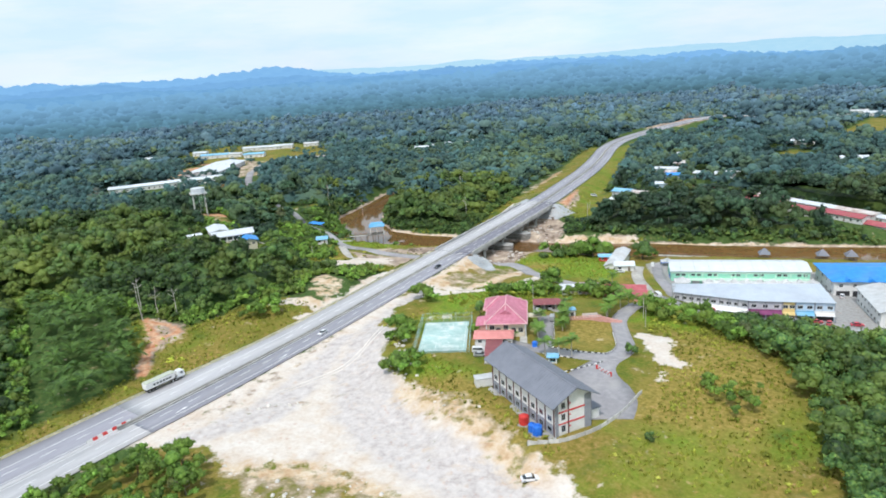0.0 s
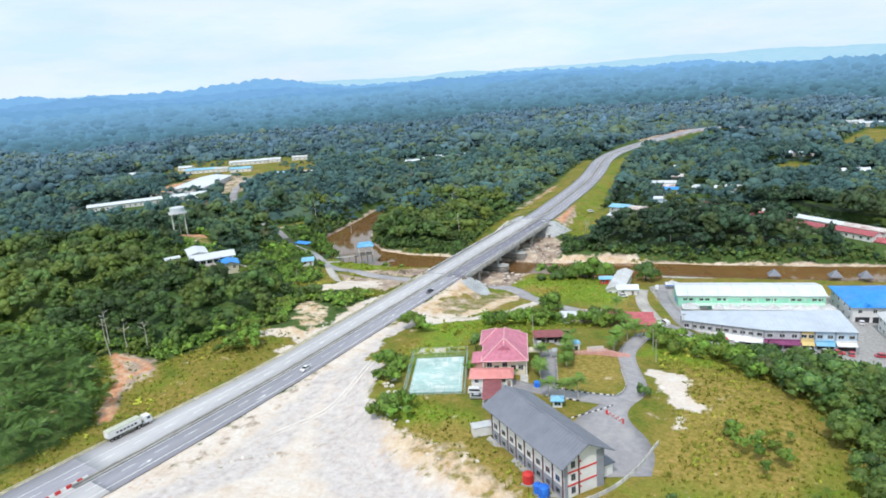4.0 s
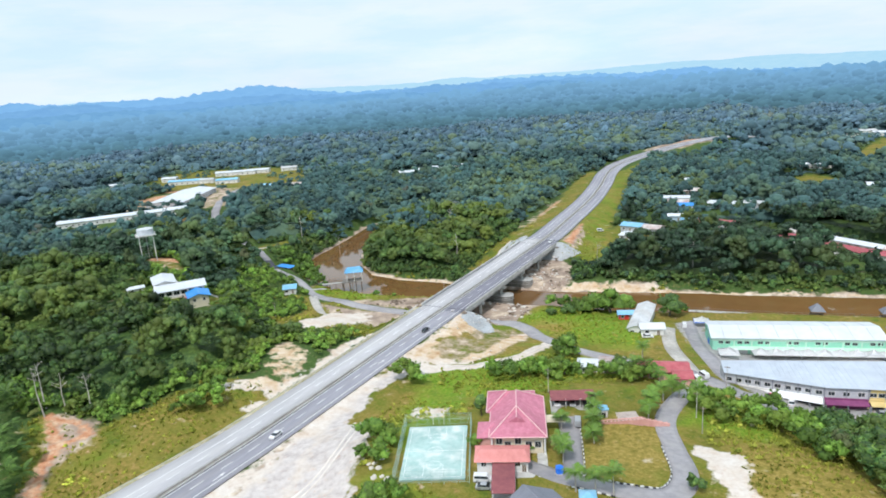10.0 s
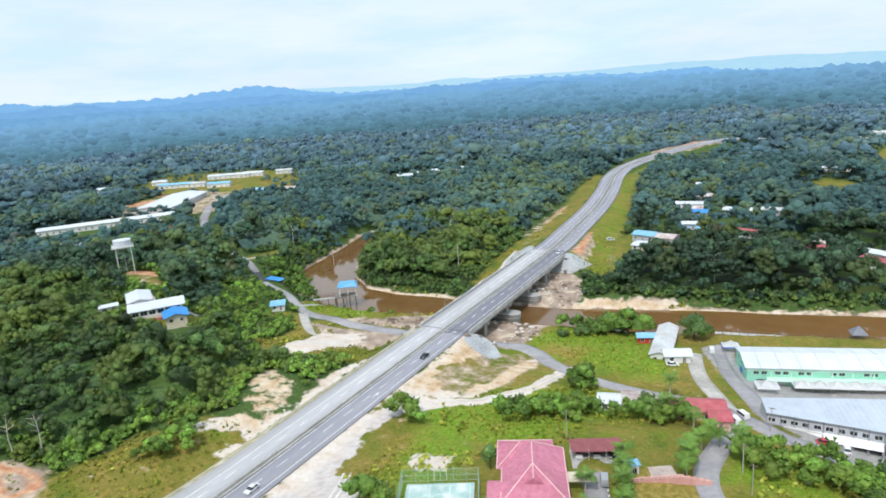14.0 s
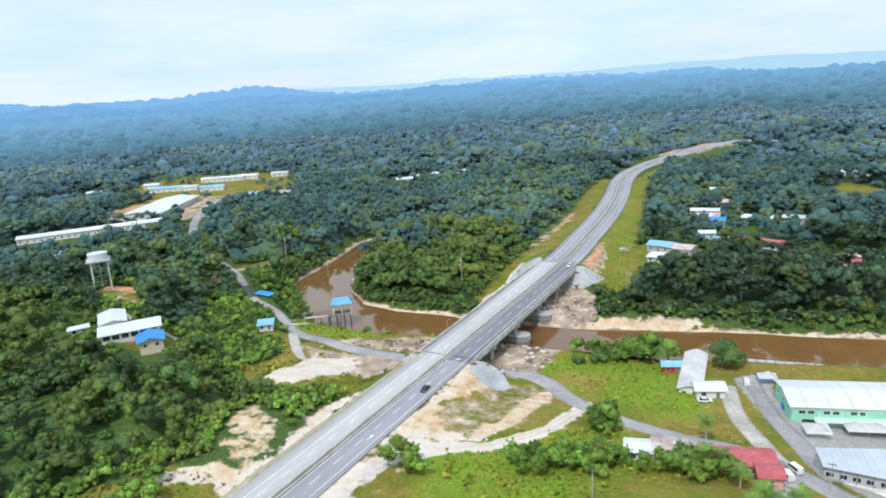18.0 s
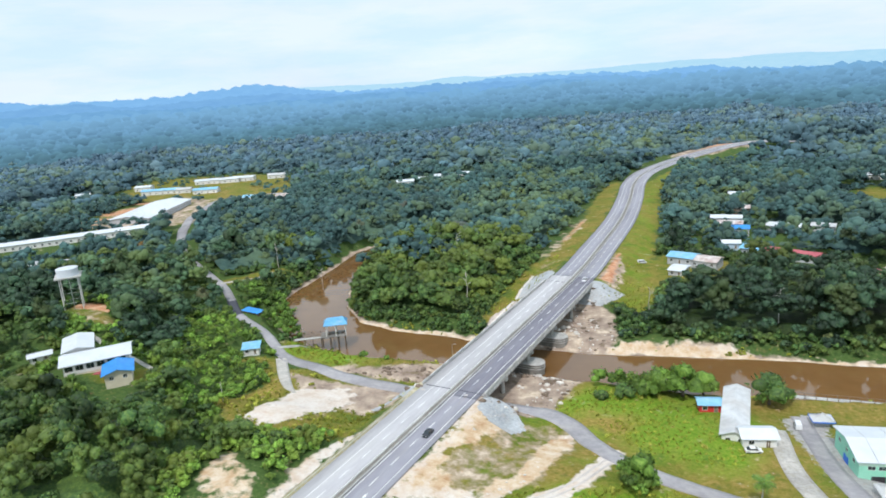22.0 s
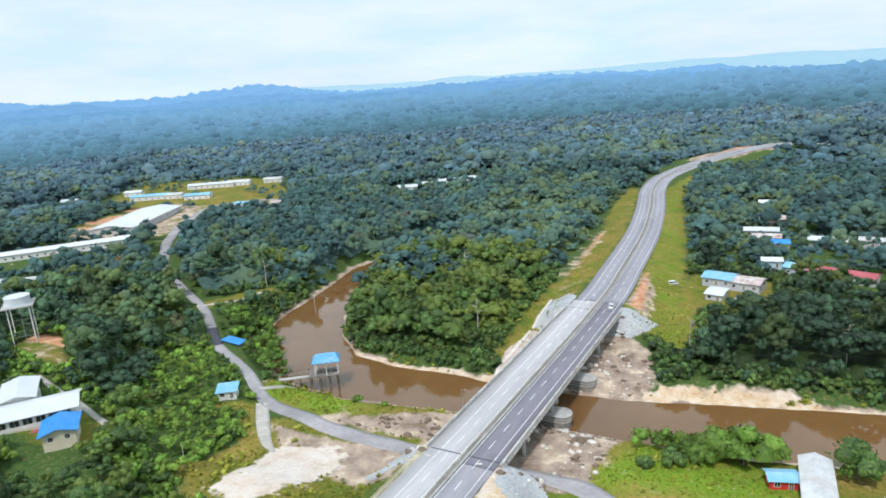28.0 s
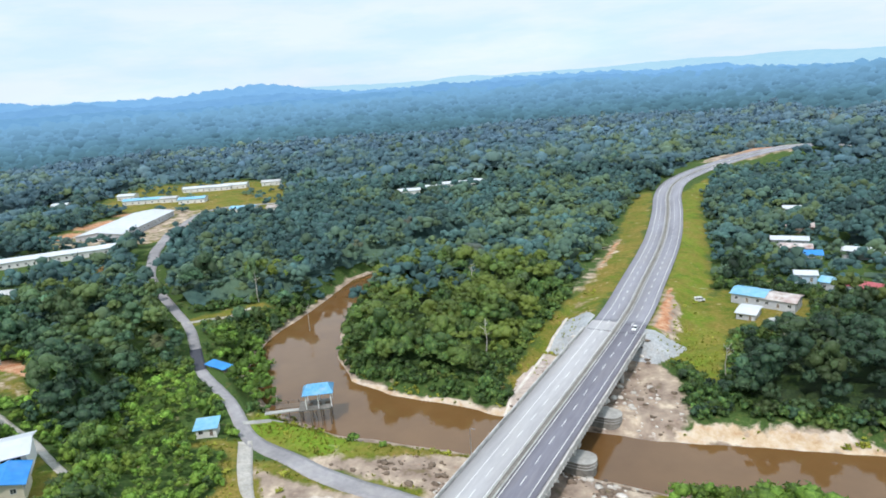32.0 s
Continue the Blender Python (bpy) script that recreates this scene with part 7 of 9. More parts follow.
def wood(name, places, templates, mat, label, rng, tall=(0.8, 1.2), category="woods", value=1.0, yellow=0.0, even=1.0):
    """One mesh of many crowns standing at places of (x, y, z, radius, height)."""
    vs, fs, tones, base = [], [], [], 0
    pick = rng.integers(0, len(templates), len(places))
    for k, (tv, tf) in enumerate(templates):
        p = places[pick == k]
        if not len(p):
            continue
        a = rng.uniform(0, 6.283, len(p))
        ca, sa = np.cos(a)[:, None], np.sin(a)[:, None]
        r, h = p[:, 3:4], p[:, 4:5]
        x = (tv[None, :, 0] * ca - tv[None, :, 1] * sa) * r + p[:, 0:1]
        y = (tv[None, :, 0] * sa + tv[None, :, 1] * ca) * r + p[:, 1:2]
        z = tv[None, :, 2] * r * rng.uniform(*tall, (len(p), 1)) + p[:, 2:3] + h
        vs.append(np.stack([x, y, z], -1).reshape(-1, 3))
        fs.append((tf[None] + (np.arange(len(p)) * len(tv))[:, None, None]).reshape(-1, 3) + base)
        base += len(p) * len(tv)
        g, g2 = fbm(p[:, 0], p[:, 1], 30, 3, 53), fbm(p[:, 0], p[:, 1], 130, 3, 77)
        tone = np.column_stack([value * np.clip(0.93 + even * (rng.uniform(-0.3, 0.3, len(p)) + 0.25 * g + 0.3 * (rng.random(len(p)) < 0.12)) + 0.30 * g2, 0.4, 1.8), np.clip(yellow + rng.uniform(-0.3, 0.35, len(p)) + 0.4 * g + 0.35 * g2, 0, 0.65 + yellow), np.where(rng.random(len(p)) < 0.006 * even, rng.uniform(0.15, 0.45, len(p)), 0.0), np.ones(len(p))])
        tones.append(np.repeat(tone, len(tv), 0))
    ob = mesh_object(name, np.concatenate(vs), np.concatenate(fs), mat, smooth_faces=category == "woods" and even < 0.5)
    ob.data.attributes.new("tone", "FLOAT_COLOR", "POINT").data.foreach_set("color", np.concatenate(tones).astype(np.float32).ravel())
    return tagged(ob, label, category, kind="stuff")


rng = np.random.default_rng(4)
NEAR_T = [crown(rng, 14, ICO2, 330, 0.125, flat=rng.uniform(0.65, 1.0), size=(0.18, 0.40), large=1) for _ in range(12)]
MID_T = [crown(rng, 8, ICO1, 36, 0.20, 0.72, size=(0.20, 0.44)) for _ in range(10)]
THICK_T = [crown(rng, 6, ICO1, 100, 0.24) for _ in range(8)]
SCRUB_T = [crown(rng, 3, ICO1, 30, 0.4) for _ in range(8)]
FAR_T = [crown(rng, 4, ICO1, 14, 0.28, 0.66) for _ in range(8)]

CLEAR = [BEACH, BEACH_LEFT, SAND_LOT, SAND_MOUND, CUT_BANK, CUT_STRIP, DIRT_LEFT, DIRT_SHORE, UNDER, FAR_BANK, WHITE_PATCH, TOWN] + FIELDS + [VERGE_L, MEADOW_L, SHORE_L, RIGHT_VERGE, LEFT_VERGE] + YARDS
CLEAR += [SCHOOL, FACTORY_YARD, FAR_CUT, SETTLED, RIVERSIDE_L, DIRT_ROUND, GULLY, OIL_PALMS, WHITE_SPOT, LIME_BUSH, LANE_BUSH, DIRT_GREY, REDDISH]
THICKETS = [[(-50, 240), (-30, 228), (-14, 208), (-3, 192), (1, 176), (5, 150), (18, 118), (70, 118), (70, 226), (44, 224), (14, 226), (8, 240), (-8, 247), (-30, 246)], [(-22, 178), (-10, 178), (-6, 166), (-16, 160), (-24, 166)],
            [(-166, 40), (-162, 84), (-148, 97), (-132, 96), (-118, 82), (-104, 70), (-92, 40)], [(-100, 262), (-110, 266), (-108, 276), (-98, 274)], [(-98, 246), (-72, 242), (-66, 248), (-76, 254), (-98, 254)], [(-80, 262), (-72, 266), (-76, 276), (-84, 270)],
            [(-130, 326), (-118, 324), (-104, 334), (-108, 342), (-128, 340)], [(-130, 186), (-120, 186), (-119, 174), (-126, 170), (-133, 178)], [(-118, 163), (-106, 162), (-104, 151), (-116, 154)], [(-154, 234), (-146, 232), (-140, 226), (-146, 224)], [(-84, 334), (-72, 338), (-70, 328), (-80, 326)]]


THICKETS += [[(-122, 240), (-104, 252), (-94, 246), (-96, 236), (-112, 230)], [(-57, 234), (-49, 227), (-36, 224), (-28, 230), (-40, 242), (-54, 244)], LIME_BUSH, LANE_BUSH, [(-206, 176), (-198, 196), (-190, 190), (-196, 174)], [(-154, 228), (-146, 232), (-138, 226), (-146, 220)], [(-128, 182), (-122, 184), (-118, 168), (-125, 168)]]


def open_ground(x, y, lines, gap=2.5):
    """Where no wood grows: cleared land, roads, river."""
    o = np.zeros(x.shape, bool)
    for poly in CLEAR:
        o |= inside(poly, x, y) < gap
    d, _ = along(HIGHWAY, x, y)
    o |= d < 17 + (gap - 2.5) + 24 * smooth(780, 850, y) * (x > -215) * (x < -116)
    for line in lines:
        d, w = along(line, x, y)
        o |= d < w + (gap + 3.5 if line is BRANCH else gap if line is not RIVER_LANE else np.where((x < -325) & (x > -420), np.where(fbm(x, y, 30, 2, 5) > -0.2, 3.0, 6.0), np.where(x < -325, 8.0, gap)))
    d, w = along(RIVER, x, y)
    o |= d < w + (gap - 2.5) + np.where(x > -140, np.where((y > 352 + (x + 168) * 0.17) & (x < -85), 7.5, 5.5), 4.0)
    return o


def scatter(rng, x0, x1, y0, y1, step):
    x, y = np.meshgrid(np.arange(x0, x1, step), np.arange(y0, y1, step))
    x = (x + np.where(np.arange(x.shape[0]) % 2, step / 2, 0)[:, None]).ravel()
    y = y.ravel()
    return x + rng.uniform(-0.42, 0.42, x.size) * step, y + rng.uniform(-0.42, 0.42, y.size) * step


def in_sight(x, y, spare=0.0):
    """The wedge of land that lies ahead of the flight."""
    dx, dy = x + 0, y + 0
    ahead = dy * 0.86 - dx * 0.51
    across = dx * 0.86 + dy * 0.51
    return (ahead > 40) & (np.abs(across) < 0.80 * ahead + 30 + spare)


NEAR_EDGE = 430.0


def reach(x, y):
    """Distance from the start, made uneven so that the woods' painted haze bands run together."""
    d = np.hypot(x + 60, y - 90)
    return d * (1 + 0.10 * fbm(x, y, 160, 2, 17) + rng.uniform(-0.11, 0.11, x.shape))


x, y = scatter(rng, -500, 70, 60, 520, 6.0)
ok = in_sight(x, y) & ~open_ground(x, y, LANES) & (reach(x, y) < NEAR_EDGE)
ok &= ~built_over(x, y, 4.5)
x, y = x[ok], y[ok]
big = fbm(x, y, 40, 3, 31)
r = 2.6 + 4.6 * rng.random(x.size) ** 2.6 + 1.6 * np.clip(big, -0.6, 1)
hgt = r * 0.8 + 1.4 + 4.6 * rng.random(x.size) ** 1.5 + 4.0 * np.clip(big, 0, 1) + 3.0 * (x > -150) + 4.0 * ((x < -340) & (y > 330))
rim = open_ground(x, y, LANES, 7.5) | built_over(x, y, 9)
r, hgt = np.where(rim, 1.9 + 1.5 * rng.random(x.size), r), np.where(rim, 0.9 + 1.6 * rng.random(x.size), hgt)
rim2 = open_ground(x, y, LANES, 13) & ~rim
hgt = np.where(rim2, hgt * 0.62, hgt)
near = np.column_stack([x, y, lie(x, y), r, hgt])
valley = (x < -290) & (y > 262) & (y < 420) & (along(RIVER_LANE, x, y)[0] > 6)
# the riverside woods get a lower tone value than the hill
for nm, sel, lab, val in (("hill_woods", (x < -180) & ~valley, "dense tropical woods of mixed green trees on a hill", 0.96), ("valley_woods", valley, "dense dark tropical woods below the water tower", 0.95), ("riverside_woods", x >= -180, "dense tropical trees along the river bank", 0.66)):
    wood(nm, near[sel], NEAR_T, M["leaf"] if nm == "hill_woods" else M["cool_leaf"], lab, rng, tall=(0.65, 1.4), value=val, yellow=0.22 if nm == "hill_woods" else 0.0)
x, y = scatter(rng, -1000, 420, 150, 900, 7.5)
ok = in_sight(x, y) & ~open_ground(x, y, LANES) & (reach(x, y) >= NEAR_EDGE) & (reach(x, y) < 780)
ok &= ~built_over(x, y, 1.2)
x, y = x[ok], y[ok]
big = fbm(x, y, 60, 3, 31)
r = 4.5 + 4.2 * rng.random(x.size) ** 3 + 1.3 * big
rim = open_ground(x, y, LANES, 8) | built_over(x, y, 7)
wood("middle_woods", np.column_stack([x, y, lie(x, y), np.where(rim, r * 0.8, r), np.where(rim, r * 0.3 + 0.5, r * 0.6 + 2 + 3.0 * rng.random(x.size) + 6 * np.clip(big, -0.2, 1))]), MID_T, M["mid_haze_leaf"], "tropical woods of mixed trees beyond the river", rng, even=0.75)
x, y = scatter(rng, -1900, 900, 400, 1700, 14.5)
ok = in_sight(x, y) & ~open_ground(x, y, LANES) & (reach(x, y) >= 780) & (reach(x, y) < 1500)
ok &= ~built_over(x, y, 8)
x, y = x[ok], y[ok]
big = fbm(x, y, 90, 3, 31)
r = 8.4 + 6.0 * rng.random(x.size) ** 2.5 + 1.8 * big
rim = open_ground(x, y, LANES, 14) | built_over(x, y, 18)
far = np.column_stack([x, y, lie(x, y), np.where(rim, r * 0.75, r), np.where(rim, r * 0.25 + 0.5, r * 0.4 + 2 + 3 * rng.random(x.size) + 9 * np.clip(big, -0.3, 1))])
# both bands carry painted haze, bluer in the distant one
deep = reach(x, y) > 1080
wood("far_woods", far[~deep], FAR_T, M["far_haze_leaf"], "far tropical woods towards the hills", rng, even=0.45)
wood("distant_woods", far[deep], FAR_T, M["distant_haze_leaf"], "distant woods below the hills, blue-green from painted haze", rng, even=0.35)



def understorey(name, x0, x1, y0, y1, step, near, far, gap, lift, swell, size, mat):
    """An added leaf-coloured sheet, raised so that gaps between crowns stay less dark."""
    x, y = np.meshgrid(np.arange(x0, x1, step), np.arange(y0, y1, step))
    x, y = x + rng.uniform(-0.3, 0.3, x.shape) * step, y + rng.uniform(-0.3, 0.3, y.shape) * step
    d = np.hypot(x + 60, y - 90)
    ok = in_sight(x, y, 30) & (d >= near - step) & (d < far + step)
    xs, ys = x[ok], y[ok]
    good = ~open_ground(xs, ys, LANES, 6.5 + 3.5 * (step < 3)) & ~built_over(xs, ys, gap + 10)
    verge = open_ground(xs, ys, LANES, 11 + 2 * step) | built_over(xs, ys, gap + 10 + 2 * step)
    z = np.zeros(x.shape)
    z[ok] = lie(xs, ys) + np.where(good, lift * np.where(verge, 0.12, 1.0) + swell * np.clip(fbm(xs, ys, size, 3, 31), 0, 1) * ~verge + rng.uniform(-0.5, 0.5, xs.size) * step * 0.5, -0.4)
    grown = np.zeros(x.shape, bool)
    grown[ok] = good
    i = np.arange(x.size).reshape(x.shape)
    q = np.stack([i[:-1, :-1], i[:-1, 1:], i[1:, 1:], i[1:, :-1]], -1).reshape(-1, 4)
    use = ok.ravel()[q].all(1) & grown.ravel()[q].all(1)
    q = q[use]
    ids, q = np.unique(q, return_inverse=True)
    q = q.reshape(-1, 4)
    v = np.stack([x, y, z], -1).reshape(-1, 3)[ids]
    ob = mesh_object(name, v, q, mat)
    g, g2 = fbm(v[:, 0], v[:, 1], 30, 3, 53), fbm(v[:, 0], v[:, 1], 130, 3, 77)
    # tone is scaled by 0.55 where x is above -180
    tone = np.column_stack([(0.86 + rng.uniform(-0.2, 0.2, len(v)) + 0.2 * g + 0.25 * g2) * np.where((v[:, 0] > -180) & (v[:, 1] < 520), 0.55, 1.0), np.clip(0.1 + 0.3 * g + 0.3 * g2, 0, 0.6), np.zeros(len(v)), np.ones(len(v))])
    ob.data.attributes.new("tone", "FLOAT_COLOR", "POINT").data.foreach_set("color", tone.astype(np.float32).ravel())
    return tagged(ob, "leaf-coloured sheet that fills the gaps under the crowns", "undergrowth", kind="stuff")


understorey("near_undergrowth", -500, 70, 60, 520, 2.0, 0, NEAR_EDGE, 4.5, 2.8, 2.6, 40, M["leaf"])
understorey("middle_undergrowth", -1000, 420, 150, 900, 4.0, NEAR_EDGE, 780, 6, 6.0, 5.5, 60, M["mid_haze_leaf"])
understorey("far_undergrowth", -1900, 900, 400, 1700, 8.0, 780, 1080, 8, 7.0, 8.0, 90, M["far_haze_leaf"])
understorey("distant_undergrowth", -1900, 900, 400, 1700, 8.0, 1080, 1480, 8, 7.0, 8.0, 90, M["distant_haze_leaf"])

# trees between the school blocks
x, y = scatter(rng, -800, -515, 556, 745, 17.0)
ok = (inside(SCHOOL, x, y) < -3) & ~built_over(x, y, 5) & (fbm(x, y, 60, 2, 15) > -0.25)
x, y = x[ok], y[ok]
wood("school_trees", np.column_stack([x, y, lie(x, y), 3.0 + 2.5 * rng.random(x.size), 1.5 + 2.0 * rng.random(x.size)]), MID_T, M["mid_haze_leaf"], "scattered trees between the school blocks", rng, category="trees")

# bushes that close the woods' edge down to the ground
EDGE_T = [crown(rng, 5, ICO1, 50, 0.26) for _ in range(8)]
x, y = scatter(rng, -430, 70, 60, 520, 3.1)
ok = in_sight(x, y) & (np.hypot(x + 60, y - 90) < NEAR_EDGE) & ~open_ground(x, y, LANES, 1.5)
x, y = x[ok], y[ok]
ok = open_ground(x, y, LANES, 10.5) & ~built_over(x, y, 3)
x, y = x[ok], y[ok]
r = 1.5 + 1.4 * rng.random(x.size)
bank = (x < -180) & (y < 320)
eb = np.column_stack([x, y, lie(x, y), r, r * 0.3 + 1.6 * rng.random(x.size)])
wood("bank_bushes", eb[bank], EDGE_T, M["bush_leaf"], "bright green bushes and creepers above the road bank", rng, category="bushes", value=1.3, yellow=0.2)
wood("edge_bushes", eb[~bank], EDGE_T, M["leaf"], "leafy bushes and creepers along the edge of the woods", rng, category="bushes")

# thickets between the houses and the lot
tx, ty = scatter(rng, -335, 75, 38, 380, 3.9)
ok = np.zeros(tx.shape, bool)
for poly in THICKETS:
    ok |= inside(poly, tx, ty) < 0
for line in LANES:
    d, w = along(line, tx, ty)
    ok &= d > w + 2.0
ok &= ~built_over(tx, ty, 2.5)
tx, ty = tx[ok], ty[ok]
small = (inside(THICKETS[1], tx, ty) < 0) | (inside(THICKETS[2], tx, ty) < 0) | (inside(LIME_BUSH, tx, ty) < 0)
r = (1.9 + 1.8 * rng.random(tx.size) ** 1.5) * np.where(small, 0.68, 1.0)
th = np.column_stack([tx, ty, lie(tx, ty), r, r * 0.55 + 0.6 + 2.4 * rng.random(tx.size)])
dark = (inside(THICKETS[0], tx, ty) < 0) & (tx + 12 * fbm(tx, ty, 20, 2, 3) > -20)
lime = (inside(LIME_BUSH, tx, ty) < 0) | (inside(THICKETS[2], tx, ty) < 0)
wood("lime_bushes", th[lime], THICK_T, M["bush_leaf"], "bright yellow-green bushes and creepers beside the lane", rng, category="bushes", value=1.35, yellow=0.25)
wood("thicket", th[~dark & ~lime], THICK_T, M["bush_leaf"], "thicket of leafy green bushes and young trees", rng, category="bushes")
th[dark, 3:] *= 1.3
wood("dark_thicket", th[dark], THICK_T, M["leaf"], "dense thicket of dark green young trees", rng, category="bushes", value=1.2)
# scrub along the woods' edge and over the rough grass
sx_, sy_ = scatter(rng, -330, 60, 60, 470, 2.5)
ok = np.zeros(sx_.shape, bool)
for poly, share in [(FIELDS[0], 0.32), (FIELDS[1], 0.14), (FIELDS[2], 0.42), (FIELDS[3], 0.5), (FIELDS[4], 0.4), (VERGE_L, 0.34), (MEADOW_L, 0.5), (SHORE_L, 0.4), (RIGHT_VERGE, 0.12), (LEFT_VERGE, 0.2), (DIRT_ROUND, 0.3)]:
    ok |= (inside(poly, sx_, sy_) < 3) & (rng.random(sx_.size) < share)
d, w = along(RIVER, sx_, sy_)
ok |= (d - w > 3.5) & (d - w < 8) & (rng.random(sx_.size) < 0.55)
for poly in (SAND_LOT, SAND_MOUND, DIRT_LEFT, WHITE_PATCH, DIRT_SHORE, UNDER, FAR_BANK, CUT_BANK):
    ok &= inside(poly, sx_, sy_) > -1.0
d, w = along(HIGHWAY, sx_, sy_)
ok &= d > 16.5
for line in LANES:
    d, w = along(line, sx_, sy_)
    ok &= d > w + 1.5
ok &= ~built_over(sx_, sy_, 2)
ok &= (inside([(-99, 176), (-84, 166), (-40, 130), (-34, 166), (-44, 200), (-54, 236), (-90, 226), (-118, 200), (-126, 190), (-112, 162)], sx_, sy_) > 0)
ok &= (fbm(sx_, sy_, 16, 3, 61) > -0.05 + 0.35 * (rng.random(sx_.size) - 0.5))
sx_, sy_ = sx_[ok], sy_[ok]
r = 0.45 + 1.0 * rng.random(sx_.size) ** 2
wood("scrub", np.column_stack([sx_, sy_, lie(sx_, sy_), r, r * 0.35]), SCRUB_T, M["weed"], "low bright green scrub and tall weeds", rng, tall=(0.6, 1.0), category="scrub", value=1.5)

# tufts of tall grass and weeds over the open fields
def tuft(rng, blades=7):
    """Upright blades and leaves of one clump, about 1 across."""
    a, d = rng.uniform(0, 6.283, blades), rng.uniform(0.05, 0.5, blades)
    c = np.column_stack([np.cos(a) * d, np.sin(a) * d, np.zeros(blades)])
    b = rng.uniform(0, 6.283, blades)
    w = np.column_stack([np.cos(b), np.sin(b), np.zeros(blades)]) * rng.uniform(0.14, 0.3, (blades, 1))
    tip = c + np.column_stack([rng.uniform(-0.4, 0.4, blades), rng.uniform(-0.4, 0.4, blades), rng.uniform(0.5, 1.1, blades)])
    return np.stack([c - w, c + w, tip], 1).reshape(-1, 3), np.arange(blades * 3).reshape(blades, 3)


TUFT_T = [tuft(rng) for _ in range(8)]
wx, wy = scatter(rng, -290, 40, 60, 440, 1.35)
share = np.zeros(wx.shape)
for poly, amount in [(FIELDS[0], 0.75), (FIELDS[1], 0.7), (FIELDS[2], 0.7), (FIELDS[3], 0.75), (FIELDS[4], 0.6), (VERGE_L, 0.7), (MEADOW_L, 0.6), (SHORE_L, 0.6), (RIGHT_VERGE, 0.5), (LEFT_VERGE, 0.4), (DIRT_ROUND, 0.4), (RIVERSIDE_L, 0.35), (YARDS[-1], 0.5)]:
    share = np.maximum(share, amount * (inside(poly, wx, wy) < 2))
share *= 0.55 + 0.9 * np.clip(fbm(wx, wy, 14, 3, 91) + 0.35, 0, 1)
for poly in (SAND_LOT, SAND_MOUND, GULLY_RIDGE, COURT_PATCH, DIRT_LEFT, DIRT_GREY, WHITE_PATCH, DIRT_SHORE, UNDER, FAR_BANK, CUT_BANK, LIME_BUSH, ORANGE_CUT):
    share *= inside(poly, wx, wy) > -0.5
d, w = along(HIGHWAY, wx, wy)
share *= d > 15
for line in LANES + [SAND_PATH] + RED_TRACKS[:2]:
    d, w = along(line, wx, wy)
    share *= d > w + 0.8
d, w = along(RIVER, wx, wy)
share *= d > w + 4
ok = (rng.random(wx.size) < share) & ~built_over(wx, wy, 1.0)
ok &= (inside([(-99, 176), (-84, 166), (-40, 130), (-34, 166), (-44, 200), (-54, 236), (-90, 226), (-118, 200), (-126, 190), (-112, 162)], wx, wy) > 0)
wx, wy = wx[ok], wy[ok]
wood("weeds", np.column_stack([wx, wy, lie(wx, wy) - 0.05, rng.uniform(0.6, 1.25, wx.size), np.zeros(wx.size)]), TUFT_T, M["weed"], "tall grass and weeds in uneven clumps", rng, tall=(0.5, 1.0), category="grass", value=1.25, yellow=0.0)

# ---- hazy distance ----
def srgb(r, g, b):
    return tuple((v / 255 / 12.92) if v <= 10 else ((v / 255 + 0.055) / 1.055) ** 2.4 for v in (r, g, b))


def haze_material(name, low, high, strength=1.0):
    """Far woods as emission only: the haze before them is painted as glowing colour."""
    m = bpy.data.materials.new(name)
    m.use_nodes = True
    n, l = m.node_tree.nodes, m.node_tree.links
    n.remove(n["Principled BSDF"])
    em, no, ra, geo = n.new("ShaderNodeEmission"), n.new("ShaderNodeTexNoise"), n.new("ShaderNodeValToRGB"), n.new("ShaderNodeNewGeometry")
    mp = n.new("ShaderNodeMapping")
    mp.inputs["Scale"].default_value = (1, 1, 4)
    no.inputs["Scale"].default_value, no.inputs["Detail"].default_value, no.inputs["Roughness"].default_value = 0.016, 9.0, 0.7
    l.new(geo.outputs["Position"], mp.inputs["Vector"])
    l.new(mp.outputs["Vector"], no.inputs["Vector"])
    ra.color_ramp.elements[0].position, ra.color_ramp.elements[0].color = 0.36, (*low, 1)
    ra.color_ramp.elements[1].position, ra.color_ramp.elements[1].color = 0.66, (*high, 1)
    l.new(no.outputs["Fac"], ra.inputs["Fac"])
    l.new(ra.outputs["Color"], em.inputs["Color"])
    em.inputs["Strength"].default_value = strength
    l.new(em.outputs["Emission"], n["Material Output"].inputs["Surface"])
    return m


